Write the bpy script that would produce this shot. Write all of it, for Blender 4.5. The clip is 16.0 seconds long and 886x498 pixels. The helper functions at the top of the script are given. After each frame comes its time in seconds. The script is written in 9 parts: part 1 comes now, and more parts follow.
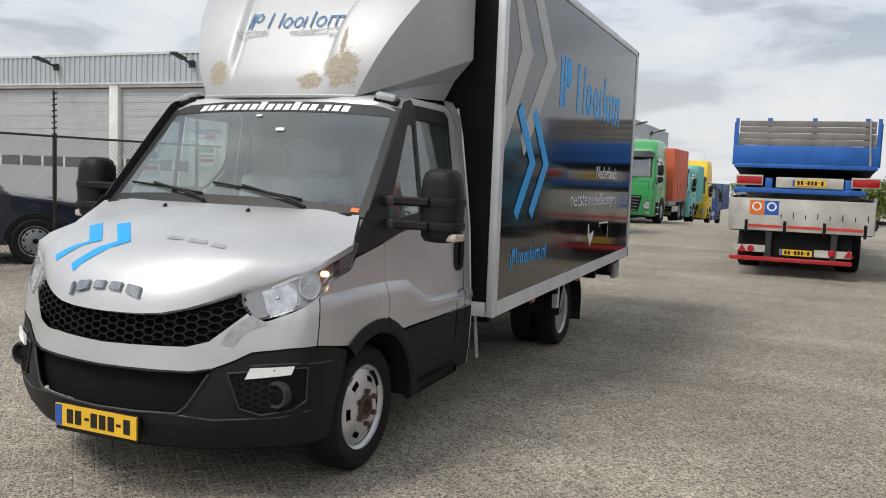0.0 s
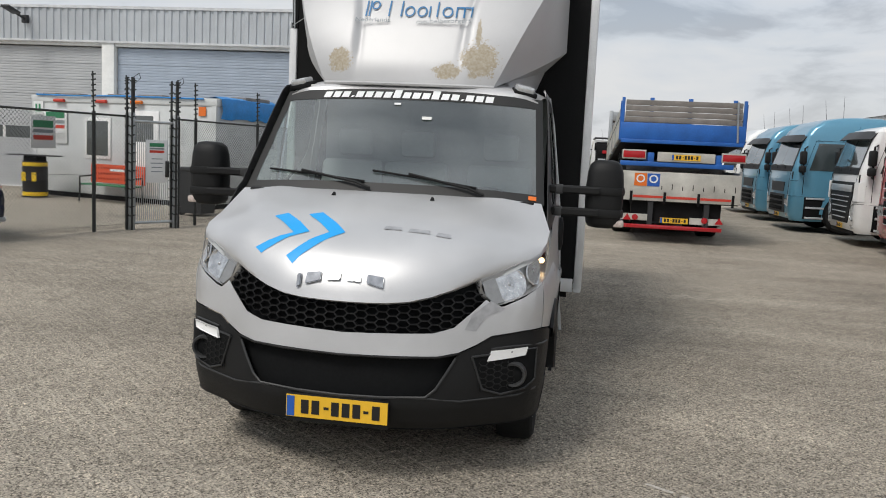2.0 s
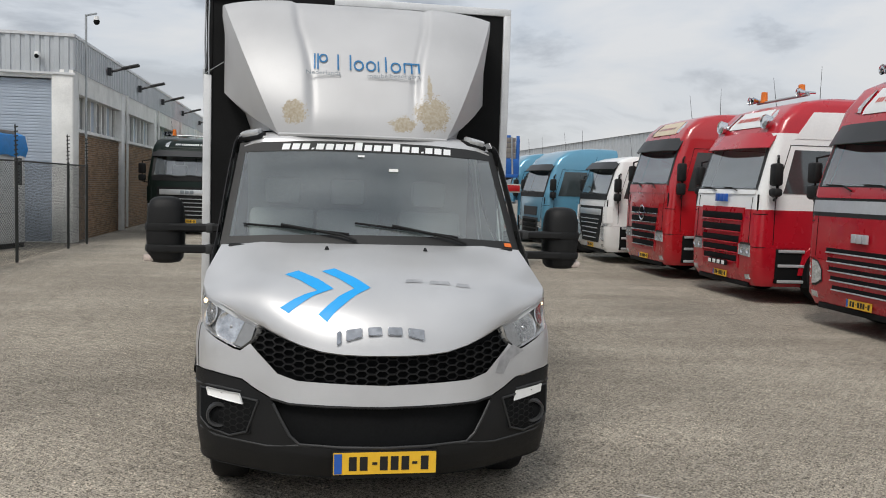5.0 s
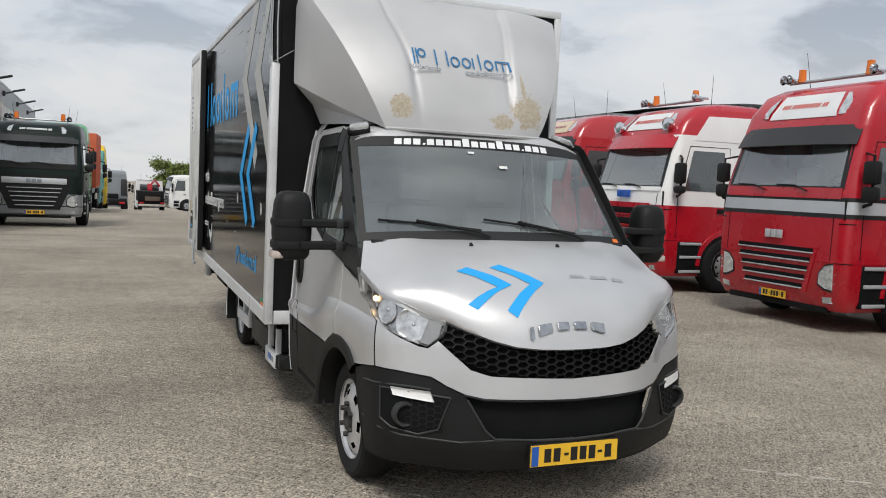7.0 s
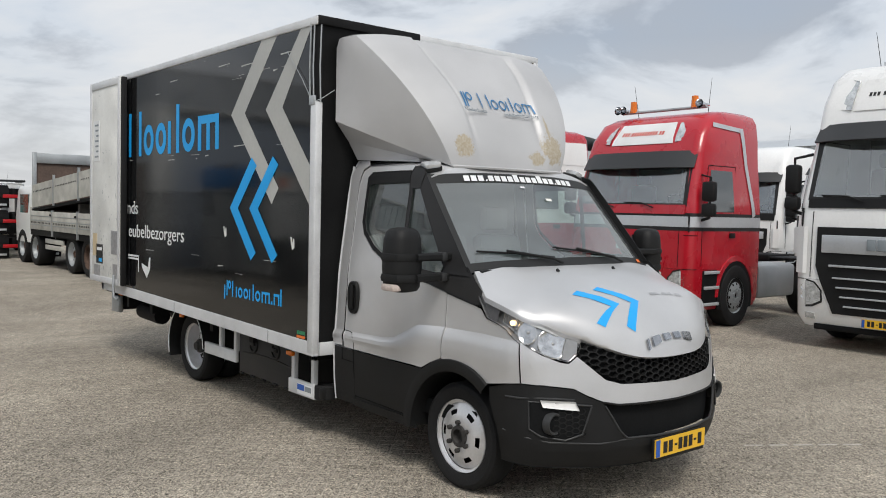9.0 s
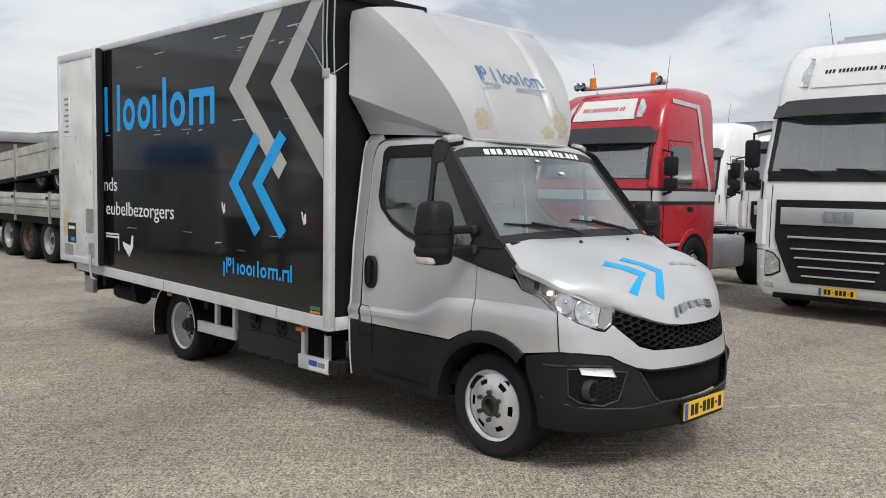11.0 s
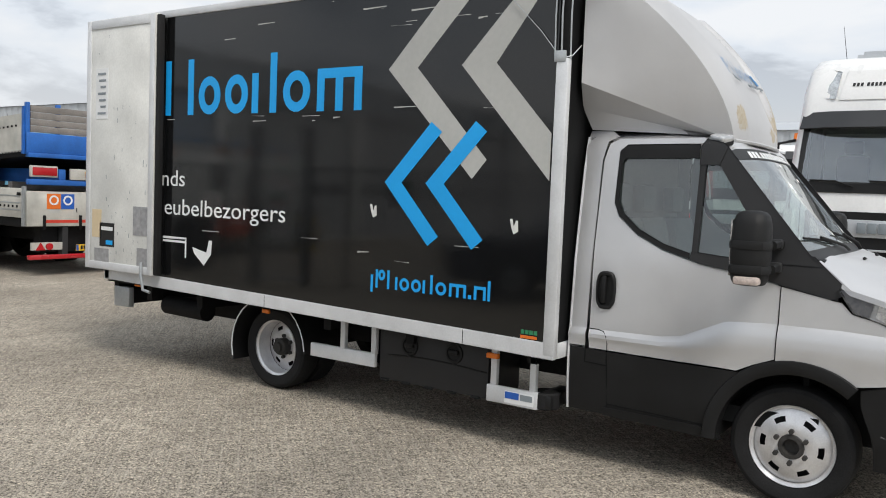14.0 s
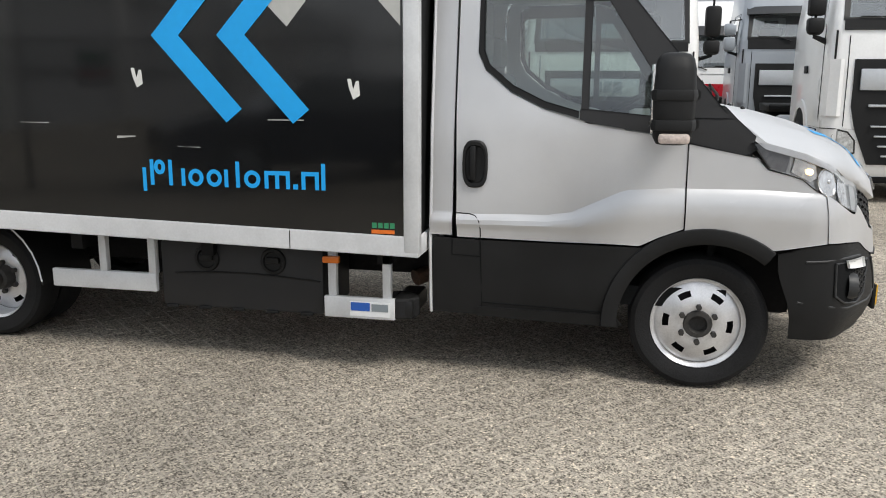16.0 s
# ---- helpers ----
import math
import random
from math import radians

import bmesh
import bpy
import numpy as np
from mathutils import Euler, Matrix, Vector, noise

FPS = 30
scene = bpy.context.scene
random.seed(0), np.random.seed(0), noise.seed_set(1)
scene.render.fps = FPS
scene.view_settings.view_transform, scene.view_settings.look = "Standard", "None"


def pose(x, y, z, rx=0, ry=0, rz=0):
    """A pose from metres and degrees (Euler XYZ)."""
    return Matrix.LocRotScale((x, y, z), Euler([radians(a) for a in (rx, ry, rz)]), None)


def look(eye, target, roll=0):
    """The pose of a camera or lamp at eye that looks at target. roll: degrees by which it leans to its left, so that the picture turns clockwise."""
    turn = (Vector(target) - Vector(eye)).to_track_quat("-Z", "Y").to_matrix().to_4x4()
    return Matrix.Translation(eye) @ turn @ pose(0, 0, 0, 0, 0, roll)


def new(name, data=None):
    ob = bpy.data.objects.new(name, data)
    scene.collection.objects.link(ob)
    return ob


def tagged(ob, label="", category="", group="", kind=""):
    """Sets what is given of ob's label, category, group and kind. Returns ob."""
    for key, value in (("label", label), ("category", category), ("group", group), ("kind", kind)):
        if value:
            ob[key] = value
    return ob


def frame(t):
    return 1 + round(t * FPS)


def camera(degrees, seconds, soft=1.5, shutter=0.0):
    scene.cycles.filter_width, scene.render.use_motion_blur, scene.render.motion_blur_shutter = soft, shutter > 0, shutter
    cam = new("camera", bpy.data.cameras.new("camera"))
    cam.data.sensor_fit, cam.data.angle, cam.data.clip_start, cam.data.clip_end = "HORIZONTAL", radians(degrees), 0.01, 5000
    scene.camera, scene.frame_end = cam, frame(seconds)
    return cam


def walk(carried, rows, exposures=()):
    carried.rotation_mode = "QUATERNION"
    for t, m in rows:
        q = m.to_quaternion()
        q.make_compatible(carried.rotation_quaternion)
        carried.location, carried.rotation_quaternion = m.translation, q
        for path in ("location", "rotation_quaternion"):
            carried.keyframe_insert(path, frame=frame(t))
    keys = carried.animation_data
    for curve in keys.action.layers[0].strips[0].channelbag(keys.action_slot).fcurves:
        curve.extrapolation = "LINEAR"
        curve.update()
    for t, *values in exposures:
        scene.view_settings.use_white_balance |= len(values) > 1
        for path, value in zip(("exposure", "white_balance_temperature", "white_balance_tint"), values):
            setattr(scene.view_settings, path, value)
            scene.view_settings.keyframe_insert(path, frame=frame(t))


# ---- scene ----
cam = camera(56.0, 16.0, 1.0)
PATH = [
    (0, (3.081, -2.955, 1.627), (2.292, -1.126, 1.455), 2.2),
    (0.5, (2.655, -3.231, 1.628), (1.941, -1.372, 1.438), 2.6),
    (1, (2.16, -3.446, 1.646), (1.514, -1.565, 1.432), 2.7),
    (1.5, (1.671, -3.735, 1.658), (1.154, -1.818, 1.419), 2.8),
    (2, (1.141, -3.855, 1.682), (0.815, -1.896, 1.448), 2.7),
    (2.5, (0.623, -4.023, 1.711), (0.484, -2.036, 1.527), 2.0),
    (3, (0.286, -4.079, 1.751), (0.288, -2.085, 1.596), 1.4),
    (3.5, (0.049, -4.167, 1.792), (0.159, -2.175, 1.653), 1.3),
    (4, (-0.077, -4.254, 1.812), (0.105, -2.266, 1.69), 1.4),
    (6.5, (-1.681, -3.692, 1.734), (-1.036, -1.809, 1.538), 2.6),
    (7, (-2.312, -3.63, 1.743), (-1.546, -1.789, 1.591), 2.6),
    (7.5, (-2.914, -3.442, 1.726), (-2.034, -1.651, 1.586), 2.8),
    (8, (-3.521, -3.255, 1.746), (-2.509, -1.535, 1.609), 2.5),
    (8.5, (-4.023, -3.105, 1.774), (-2.865, -1.478, 1.663), 1.9),
    (9, (-4.427, -2.907, 1.791), (-3.138, -1.382, 1.696), 1.3),
    (11.5, (-5.026, -2.171, 1.735), (-3.563, -0.817, 1.575), 1.1),
    (12, (-5.157, -1.697, 1.725), (-3.62, -0.428, 1.562), 1.3),
    (12.5, (-5.285, -1.259, 1.726), (-3.694, -0.056, 1.584), 1.6),
    (13, (-5.451, -0.823, 1.716), (-3.837, 0.349, 1.583), 2.1),
    (13.5, (-5.789, -0.353, 1.752), (-4.157, 0.794, 1.609), 2.8),
    (14, (-5.898, 0.105, 1.697), (-4.244, 1.221, 1.564), 2.3),
    (14.5, (-5.981, 0.515, 1.713), (-4.247, 1.503, 1.575), 1.5),
    (15, (-5.987, 0.914, 1.725), (-4.157, 1.698, 1.532), 0.9),
    (15.5, (-5.657, 1.208, 1.659), (-3.768, 1.794, 1.366), 0.4),
    (16, (-5.155, 1.471, 1.554), (-3.236, 1.868, 1.153), 0.3),
]
walk(cam, [(t, look(eye, target, roll)) for t, eye, target, roll in PATH], [(0.0, 0.68), (1.0, 0.61), (3.5, 0.48), (9.0, 0.61), (12.0, 0.71), (14.5, 0.84), (16.0, 0.97)])

# ---- light ----
SUN_ELEVATION, SUN_AZIMUTH = radians(53), radians(212)
world = bpy.data.worlds.new("overcast")
scene.world = world
world.use_nodes = True
wn, wl = world.node_tree.nodes, world.node_tree.links
wn.clear()


def wnode(kind, **values):
    n = wn.new(kind)
    for key, value in values.items():
        n.inputs[key.replace("_", " ")].default_value = value
    return n


def sky_world():
    out = wn.new("ShaderNodeOutputWorld")
    back = wn.new("ShaderNodeBackground")
    wl.new(back.outputs[0], out.inputs[0])
    sky = wn.new("ShaderNodeTexSky")
    sky.sky_type, sky.sun_disc = "NISHITA", False
    sky.sun_elevation, sky.sun_rotation = SUN_ELEVATION, SUN_AZIMUTH
    sky.air_density, sky.dust_density = 1.0, 3.0
    dim = wn.new("ShaderNodeVectorMath")
    dim.operation = "SCALE"
    dim.inputs["Scale"].default_value = 0.1
    wl.new(sky.outputs[0], dim.inputs[0])
    # clouds on a flat layer overhead, seen foreshortened towards the horizon
    co = wn.new("ShaderNodeTexCoord")
    sep = wn.new("ShaderNodeSeparateXYZ")
    wl.new(co.outputs["Generated"], sep.inputs[0])
    lift = wn.new("ShaderNodeMath")
    lift.operation = "MAXIMUM"
    wl.new(sep.outputs["Z"], lift.inputs[0])
    lift.inputs[1].default_value = 0.0
    up = wn.new("ShaderNodeMath")
    up.operation = "ADD"
    wl.new(lift.outputs[0], up.inputs[0])
    up.inputs[1].default_value = 0.22
    flat = wn.new("ShaderNodeVectorMath")
    flat.operation = "DIVIDE"
    wl.new(co.outputs["Generated"], flat.inputs[0])
    three = wn.new("ShaderNodeCombineXYZ")
    for k in range(3):
        wl.new(up.outputs[0], three.inputs[k])
    wl.new(three.outputs[0], flat.inputs[1])
    big = wnode("ShaderNodeTexNoise", Scale=1.5, Detail=8.0, Roughness=0.55, Distortion=0.35)
    wl.new(flat.outputs[0], big.inputs["Vector"])
    tone = wn.new("ShaderNodeValToRGB")
    tone.color_ramp.elements[0].position, tone.color_ramp.elements[0].color = 0.40, (0.285, 0.315, 0.36, 1)
    tone.color_ramp.elements[1].position, tone.color_ramp.elements[1].color = 0.62, (0.51, 0.525, 0.545, 1)
    e = tone.color_ramp.elements.new(0.49)
    e.color = (0.44, 0.475, 0.52, 1)
    wl.new(big.outputs[0], tone.inputs[0])
    cover = wnode("ShaderNodeTexNoise", Scale=0.8, Detail=5.0, Roughness=0.5)
    wl.new(flat.outputs[0], cover.inputs["Vector"])
    amount = wn.new("ShaderNodeMapRange")
    for key, value in (("From Min", 0.36), ("From Max", 0.46), ("To Min", 0.8), ("To Max", 1.0)):
        amount.inputs[key].default_value = value
    wl.new(cover.outputs[0], amount.inputs["Value"])
    mix = wn.new("ShaderNodeMix")
    mix.data_type = "RGBA"
    wl.new(amount.outputs[0], mix.inputs["Factor"])
    wl.new(dim.outputs[0], mix.inputs["A"])
    wl.new(tone.outputs[0], mix.inputs["B"])
    # a bright, slightly warm band low over the horizon
    low = wn.new("ShaderNodeMapRange")
    for key, value in (("From Min", 0.02), ("From Max", 0.2), ("To Min", 0.6), ("To Max", 0.0)):
        low.inputs[key].default_value = value
    wl.new(sep.outputs["Z"], low.inputs["Value"])
    glow = wn.new("ShaderNodeMix")
    glow.data_type = "RGBA"
    glow.inputs["B"].default_value = (0.50, 0.495, 0.48, 1)
    wl.new(low.outputs[0], glow.inputs["Factor"])
    wl.new(mix.outputs["Result"], glow.inputs["A"])
    wl.new(glow.outputs["Result"], back.inputs[0])
    back.inputs[1].default_value = 1.0


sky_world()
sun = new("sun", bpy.data.lights.new("sun", "SUN"))
sun.data.energy, sun.data.angle, sun.data.color = 1.55, radians(20), (1.0, 0.96, 0.90)
sun.matrix_world = look((0, 0, 30), (30 * math.sin(SUN_AZIMUTH) * -1 / math.tan(SUN_ELEVATION), 30 * math.cos(SUN_AZIMUTH) * -1 / math.tan(SUN_ELEVATION), 0))


# ---- materials ----
def material(name, colour, rough=0.5, metal=0.0, grain=0.12, scale=30.0, bump=0.0, stain=0.1, stain_scale=2.0, coat=0.0, object_random=0.0, island_random=0.0, spec=0.5):
    """A procedural surface: base colour with fine grain and broad stains, roughness that follows them, and a slight relief."""
    m = bpy.data.materials.new(name)
    m.use_nodes = True
    n, l = m.node_tree.nodes, m.node_tree.links
    b = n["Principled BSDF"]
    b.inputs["Metallic"].default_value = metal
    b.inputs["Roughness"].default_value = rough
    b.inputs["Coat Weight"].default_value = coat
    b.inputs["Coat Roughness"].default_value = 0.04
    b.inputs["Specular IOR Level"].default_value = spec
    co = n.new("ShaderNodeTexCoord")
    fine = n.new("ShaderNodeTexNoise")
    fine.inputs["Scale"].default_value, fine.inputs["Detail"].default_value = scale, 4
    broad = n.new("ShaderNodeTexNoise")
    broad.inputs["Scale"].default_value, broad.inputs["Detail"].default_value = stain_scale, 6
    for t in (fine, broad):
        l.new(co.outputs["Object"], t.inputs["Vector"])
    gain = None
    for source, amount in ((fine.outputs[0], grain), (broad.outputs[0], stain)):
        r = n.new("ShaderNodeMapRange")
        r.inputs["From Min"].default_value, r.inputs["From Max"].default_value = 0.25, 0.75
        r.inputs["To Min"].default_value, r.inputs["To Max"].default_value = 1 - amount, 1 + amount
        l.new(source, r.inputs["Value"])
        gain = multiply(n, l, gain, r.outputs[0])
    if object_random or island_random:
        info = n.new("ShaderNodeObjectInfo") if object_random else n.new("ShaderNodeNewGeometry")
        r = n.new("ShaderNodeMapRange")
        amount = object_random or island_random
        r.inputs["To Min"].default_value, r.inputs["To Max"].default_value = 1 - amount, 1 + amount
        l.new(info.outputs["Random"] if object_random else info.outputs["Random Per Island"], r.inputs["Value"])
        gain = multiply(n, l, gain, r.outputs[0])
    s = n.new("ShaderNodeVectorMath")
    s.operation = "SCALE"
    s.inputs[0].default_value = colour[:3]
    l.new(gain, s.inputs["Scale"])
    l.new(s.outputs[0], b.inputs["Base Color"])
    r = n.new("ShaderNodeMapRange")
    r.inputs["To Min"].default_value, r.inputs["To Max"].default_value = max(rough - 0.08, 0.02), min(rough + 0.08, 1)
    l.new(broad.outputs[0], r.inputs["Value"])
    l.new(r.outputs[0], b.inputs["Roughness"])
    if bump:
        p = n.new("ShaderNodeBump")
        p.inputs["Strength"].default_value, p.inputs["Distance"].default_value = min(bump, 1.0), 0.01
        l.new(fine.outputs[0], p.inputs["Height"])
        l.new(p.outputs[0], b.inputs["Normal"])
    return m


def multiply(n, l, a, b):
    if a is None:
        return b
    m = n.new("ShaderNodeMath")
    m.operation = "MULTIPLY"
    l.new(a, m.inputs[0])
    l.new(b, m.inputs[1])
    return m.outputs[0]


def glass(name, tint=(0.75, 0.82, 0.80), clear=0.75, haze=0.0, ior=1.5):
    """Thin window glass: mostly clear, tinted, with a mirror-like sheen by Fresnel. haze: painted veil for milky sky
    reflection and dust.
    """
    m = bpy.data.materials.new(name)
    m.use_nodes = True
    n, l = m.node_tree.nodes, m.node_tree.links
    n.clear()
    out = n.new("ShaderNodeOutputMaterial")
    mix = n.new("ShaderNodeMixShader")
    # the same sheen from both sides of the pane, rising towards grazing angles
    weight = n.new("ShaderNodeLayerWeight")
    weight.inputs["Blend"].default_value = 0.5
    steep = n.new("ShaderNodeMath")
    steep.operation = "POWER"
    l.new(weight.outputs["Facing"], steep.inputs[0])
    steep.inputs[1].default_value = 4.5
    fres = n.new("ShaderNodeMath")
    fres.operation = "MULTIPLY_ADD"
    base = ((ior - 1) / (ior + 1)) ** 2
    l.new(steep.outputs[0], fres.inputs[0])
    fres.inputs[1].default_value, fres.inputs[2].default_value = 1 - base, base
    through_ = n.new("ShaderNodeBsdfTransparent")
    through_.inputs[0].default_value = (tint[0] * clear, tint[1] * clear, tint[2] * clear, 1)
    shine = n.new("ShaderNodeBsdfGlossy")
    shine.inputs["Roughness"].default_value = 0.015
    shine.inputs[0].default_value = (0.95, 0.97, 0.98, 1)
    l.new(fres.outputs[0], mix.inputs[0])
    l.new(through_.outputs[0], mix.inputs[1])
    l.new(shine.outputs[0], mix.inputs[2])
    last = mix.outputs[0]
    if haze:
        # pale blotchy film paints the milky sky reflection along with dust on the pane
        film = n.new("ShaderNodeBsdfDiffuse")
        film.inputs[0].default_value = (0.62, 0.66, 0.66, 1)
        veil = n.new("ShaderNodeTexNoise")
        veil.inputs["Scale"].default_value, veil.inputs["Detail"].default_value = 2.5, 6
        amount = n.new("ShaderNodeMapRange")
        amount.inputs["From Min"].default_value, amount.inputs["From Max"].default_value = 0.3, 0.7
        amount.inputs["To Min"].default_value, amount.inputs["To Max"].default_value = haze * 0.3, haze * 1.7
        l.new(veil.outputs[0], amount.inputs["Value"])
        both_ = n.new("ShaderNodeMixShader")
        l.new(amount.outputs[0], both_.inputs[0])
        l.new(last, both_.inputs[1])
        l.new(film.outputs[0], both_.inputs[2])
        last = both_.outputs[0]
    l.new(last, out.inputs[0])
    return m


def emitter(name, colour, strength):
    m = bpy.data.materials.new(name)
    m.use_nodes = True
    b = m.node_tree.nodes["Principled BSDF"]
    b.inputs["Base Color"].default_value = (*colour, 1)
    b.inputs["Emission Color"].default_value = (*colour, 1)
    b.inputs["Emission Strength"].default_value = strength
    return m


M_SILVER = material("silver_paint", (0.575, 0.575, 0.58), rough=0.38, metal=0.5, grain=0.08, scale=420, stain=0.10, coat=0.12)
M_FAIRING = material("faded_silver_plastic", (0.49, 0.49, 0.495), rough=0.5, metal=0.25, grain=0.07, scale=260, stain=0.10, coat=0.0)
M_BLACK_PLASTIC = material("black_plastic", (0.0098, 0.0100, 0.0103), rough=0.55, grain=0.3, scale=300, bump=0.15, stain=0.3, stain_scale=4, spec=0.26)
M_BOX_PLASTIC = material("worn_black_plastic", (0.012, 0.0123, 0.0126), rough=0.42, grain=0.2, scale=200, bump=0.1, stain=0.3, stain_scale=5, spec=0.25)
M_TRIM_GREY = material("faded_black_trim", (0.024, 0.024, 0.025), rough=0.5, grain=0.2, scale=300, bump=0.1, stain=0.2, spec=0.3)
M_RUBBER = material("tyre_rubber", (0.011, 0.011, 0.0115), rough=0.8, grain=0.35, scale=120, bump=0.25, stain=0.35, stain_scale=5, spec=0.28)
M_STEEL = material("silver_wheel_steel", (0.66, 0.66, 0.67), rough=0.32, metal=0.55, grain=0.08, scale=120, stain=0.2, stain_scale=8)
M_RUST = material("rusty_hub", (0.09, 0.055, 0.04), rough=0.8, grain=0.35, scale=80, bump=0.3, stain=0.4, stain_scale=15)
M_CHROME = material("chrome", (0.75, 0.76, 0.78), rough=0.12, metal=1.0, grain=0.02, stain=0.05)
M_BOX_BLACK = material("black_box_panel", (0.0065, 0.0068, 0.0072), rough=0.06, grain=0.15, scale=60, stain=0.3, stain_scale=1.5, spec=0.58)
M_ALU = material("white_aluminium_profile", (0.62, 0.63, 0.64), rough=0.42, metal=0.15, grain=0.05, scale=80, stain=0.14, stain_scale=4)
M_WHITE_PANEL = material("weathered_white_panel", (0.66, 0.66, 0.63), rough=0.5, grain=0.06, scale=50, stain=0.16, stain_scale=3)
M_BLUE_FILM = material("bright_blue_vinyl", (0.006, 0.34, 0.78), rough=0.45, grain=0.03, stain=0.05)
M_GREY_FILM = material("warm_grey_vinyl", (0.42, 0.42, 0.40), rough=0.42, grain=0.04, stain=0.1)
M_WHITE_FILM = material("white_vinyl", (0.74, 0.75, 0.75), rough=0.4, grain=0.03, stain=0.08)
M_GLASS = glass("window_glass", (0.76, 0.88, 0.84), 0.70, haze=0.02, ior=2.1)
M_SCREEN = glass("windscreen_glass", (0.78, 0.92, 0.87), 0.92, haze=0.09, ior=2.5)
M_CABIN_GREY = material("grey_cab_trim", (0.24, 0.245, 0.25), rough=0.7, grain=0.1, scale=80, stain=0.12)
M_DARK = material("dark_interior", (0.007, 0.0075, 0.008), rough=0.8, grain=0.2, scale=60, stain=0.2, spec=0.12)
M_CHASSIS = material("chassis_black", (0.009, 0.009, 0.0095), rough=0.65, grain=0.25, scale=40, stain=0.4, stain_scale=6, spec=0.15)
M_YELLOW_PLATE = material("yellow_plate", (0.80, 0.47, 0.03), rough=0.35, grain=0.04, stain=0.06)
M_INK = material("black_ink", (0.008, 0.0078, 0.0075), rough=0.5, grain=0.05, stain=0.1)
M_PLATE_BLUE = material("plate_blue", (0.02, 0.10, 0.42), rough=0.35, grain=0.03, stain=0.05)
M_RED = material("red_paint", (0.42, 0.007, 0.018), rough=0.28, grain=0.05, stain=0.1, coat=0.45)
M_DARK_RED = material("dark_red_paint", (0.40, 0.010, 0.016), rough=0.28, grain=0.03, stain=0.06, coat=0.8)
M_WHITE = material("white_paint", (0.80, 0.80, 0.79), rough=0.3, grain=0.03, stain=0.05, coat=0.6)
M_SKYBLUE = material("pale_blue_metallic_paint", (0.11, 0.30, 0.43), rough=0.3, metal=0.3, grain=0.03, stain=0.05, coat=0.7)
M_DARK_GREEN = material("dark_green_black_paint", (0.008, 0.016, 0.013), rough=0.3, grain=0.05, stain=0.1, spec=0.2)
M_GREEN = material("green_paint", (0.05, 0.33, 0.10), rough=0.32, grain=0.04, stain=0.08, coat=0.5)
M_ORANGE = material("orange_tarpaulin", (0.56, 0.11, 0.045), rough=0.55, grain=0.06, stain=0.12)
M_TEAL = material("teal_paint", (0.16, 0.50, 0.47), rough=0.4, grain=0.04, stain=0.1)
M_YELLOW = material("yellow_paint", (0.75, 0.50, 0.02), rough=0.38, grain=0.04, stain=0.08)
M_SILVER_TRUCK = material("silver_grey_truck_paint", (0.32, 0.345, 0.37), rough=0.32, metal=0.4, grain=0.03, stain=0.05, coat=0.5)
M_NAVY = material("navy_paint", (0.03, 0.07, 0.20), rough=0.35, grain=0.05, stain=0.1)
M_TRAILER_BLUE = material("worn_blue_steel", (0.015, 0.11, 0.40), rough=0.5, grain=0.12, scale=50, stain=0.25, stain_scale=3)
M_PLANK = material("weathered_grey_planks", (0.20, 0.185, 0.17), rough=0.85, grain=0.25, scale=60, bump=0.3, stain=0.25, stain_scale=4, island_random=0.2)
M_OFFWHITE = material("dirty_off_white_steel", (0.45, 0.44, 0.40), rough=0.55, grain=0.08, scale=60, stain=0.3, stain_scale=3)
M_CLADDING = material("grey_corrugated_cladding", (0.46, 0.485, 0.51), rough=0.45, metal=0.15, grain=0.04, stain=0.08)
M_ROLLER = material("grey_sectional_door", (0.44, 0.45, 0.46), rough=0.5, grain=0.04, stain=0.08)
M_ROLLER_BLUE = material("blue_grey_sectional_door", (0.36, 0.41, 0.48), rough=0.5, grain=0.04, stain=0.08)
M_CONCRETE_WHITE = material("white_painted_concrete", (0.72, 0.72, 0.70), rough=0.75, grain=0.06, bump=0.1, stain=0.14)
M_MORTAR = material("grey_mortar", (0.26, 0.23, 0.20), rough=0.9, grain=0.2, bump=0.2, stain=0.2)
M_BRICK_FAR = material("brown_brick_joined", (0.20, 0.125, 0.07), rough=0.88, grain=0.3, scale=60, bump=0.4, stain=0.2, island_random=0.35)
M_BOX_FRONT = material("matt_black_front_panel", (0.008, 0.0082, 0.0085), rough=0.6, grain=0.2, scale=80, stain=0.3, stain_scale=3, spec=0.12)
M_FENCE = material("black_coated_wire", (0.018, 0.02, 0.019), rough=0.55, grain=0.1, stain=0.2)
M_GALV = material("galvanised_steel", (0.42, 0.44, 0.45), rough=0.45, metal=0.6, grain=0.1, scale=60, stain=0.2)
M_CONTAINER = material("white_office_cabin", (0.58, 0.60, 0.60), rough=0.5, grain=0.04, stain=0.12)
M_TARP = material("blue_tarpaulin", (0.02, 0.22, 0.58), rough=0.45, grain=0.08, scale=20, bump=0.3, stain=0.15, stain_scale=5)
M_SIGN_GREEN = material("sign_green", (0.03, 0.22, 0.10), rough=0.4, grain=0.03, stain=0.05)
M_SIGN_RED = material("sign_red", (0.55, 0.05, 0.03), rough=0.4, grain=0.03, stain=0.05)
M_SIGN_ORANGE = material("reflective_orange", (0.72, 0.16, 0.02), rough=0.35, grain=0.05, stain=0.08)
M_BARRIER = material("orange_red_plastic_barrier", (0.70, 0.10, 0.04), rough=0.5, grain=0.06, stain=0.12)
M_BENCH_GREEN = material("green_bench_slat", (0.02, 0.20, 0.09), rough=0.5, grain=0.1, stain=0.15)
M_CAR = material("dark_blue_car_paint", (0.012, 0.018, 0.045), rough=0.22, metal=0.3, grain=0.03, stain=0.05, coat=1.0)
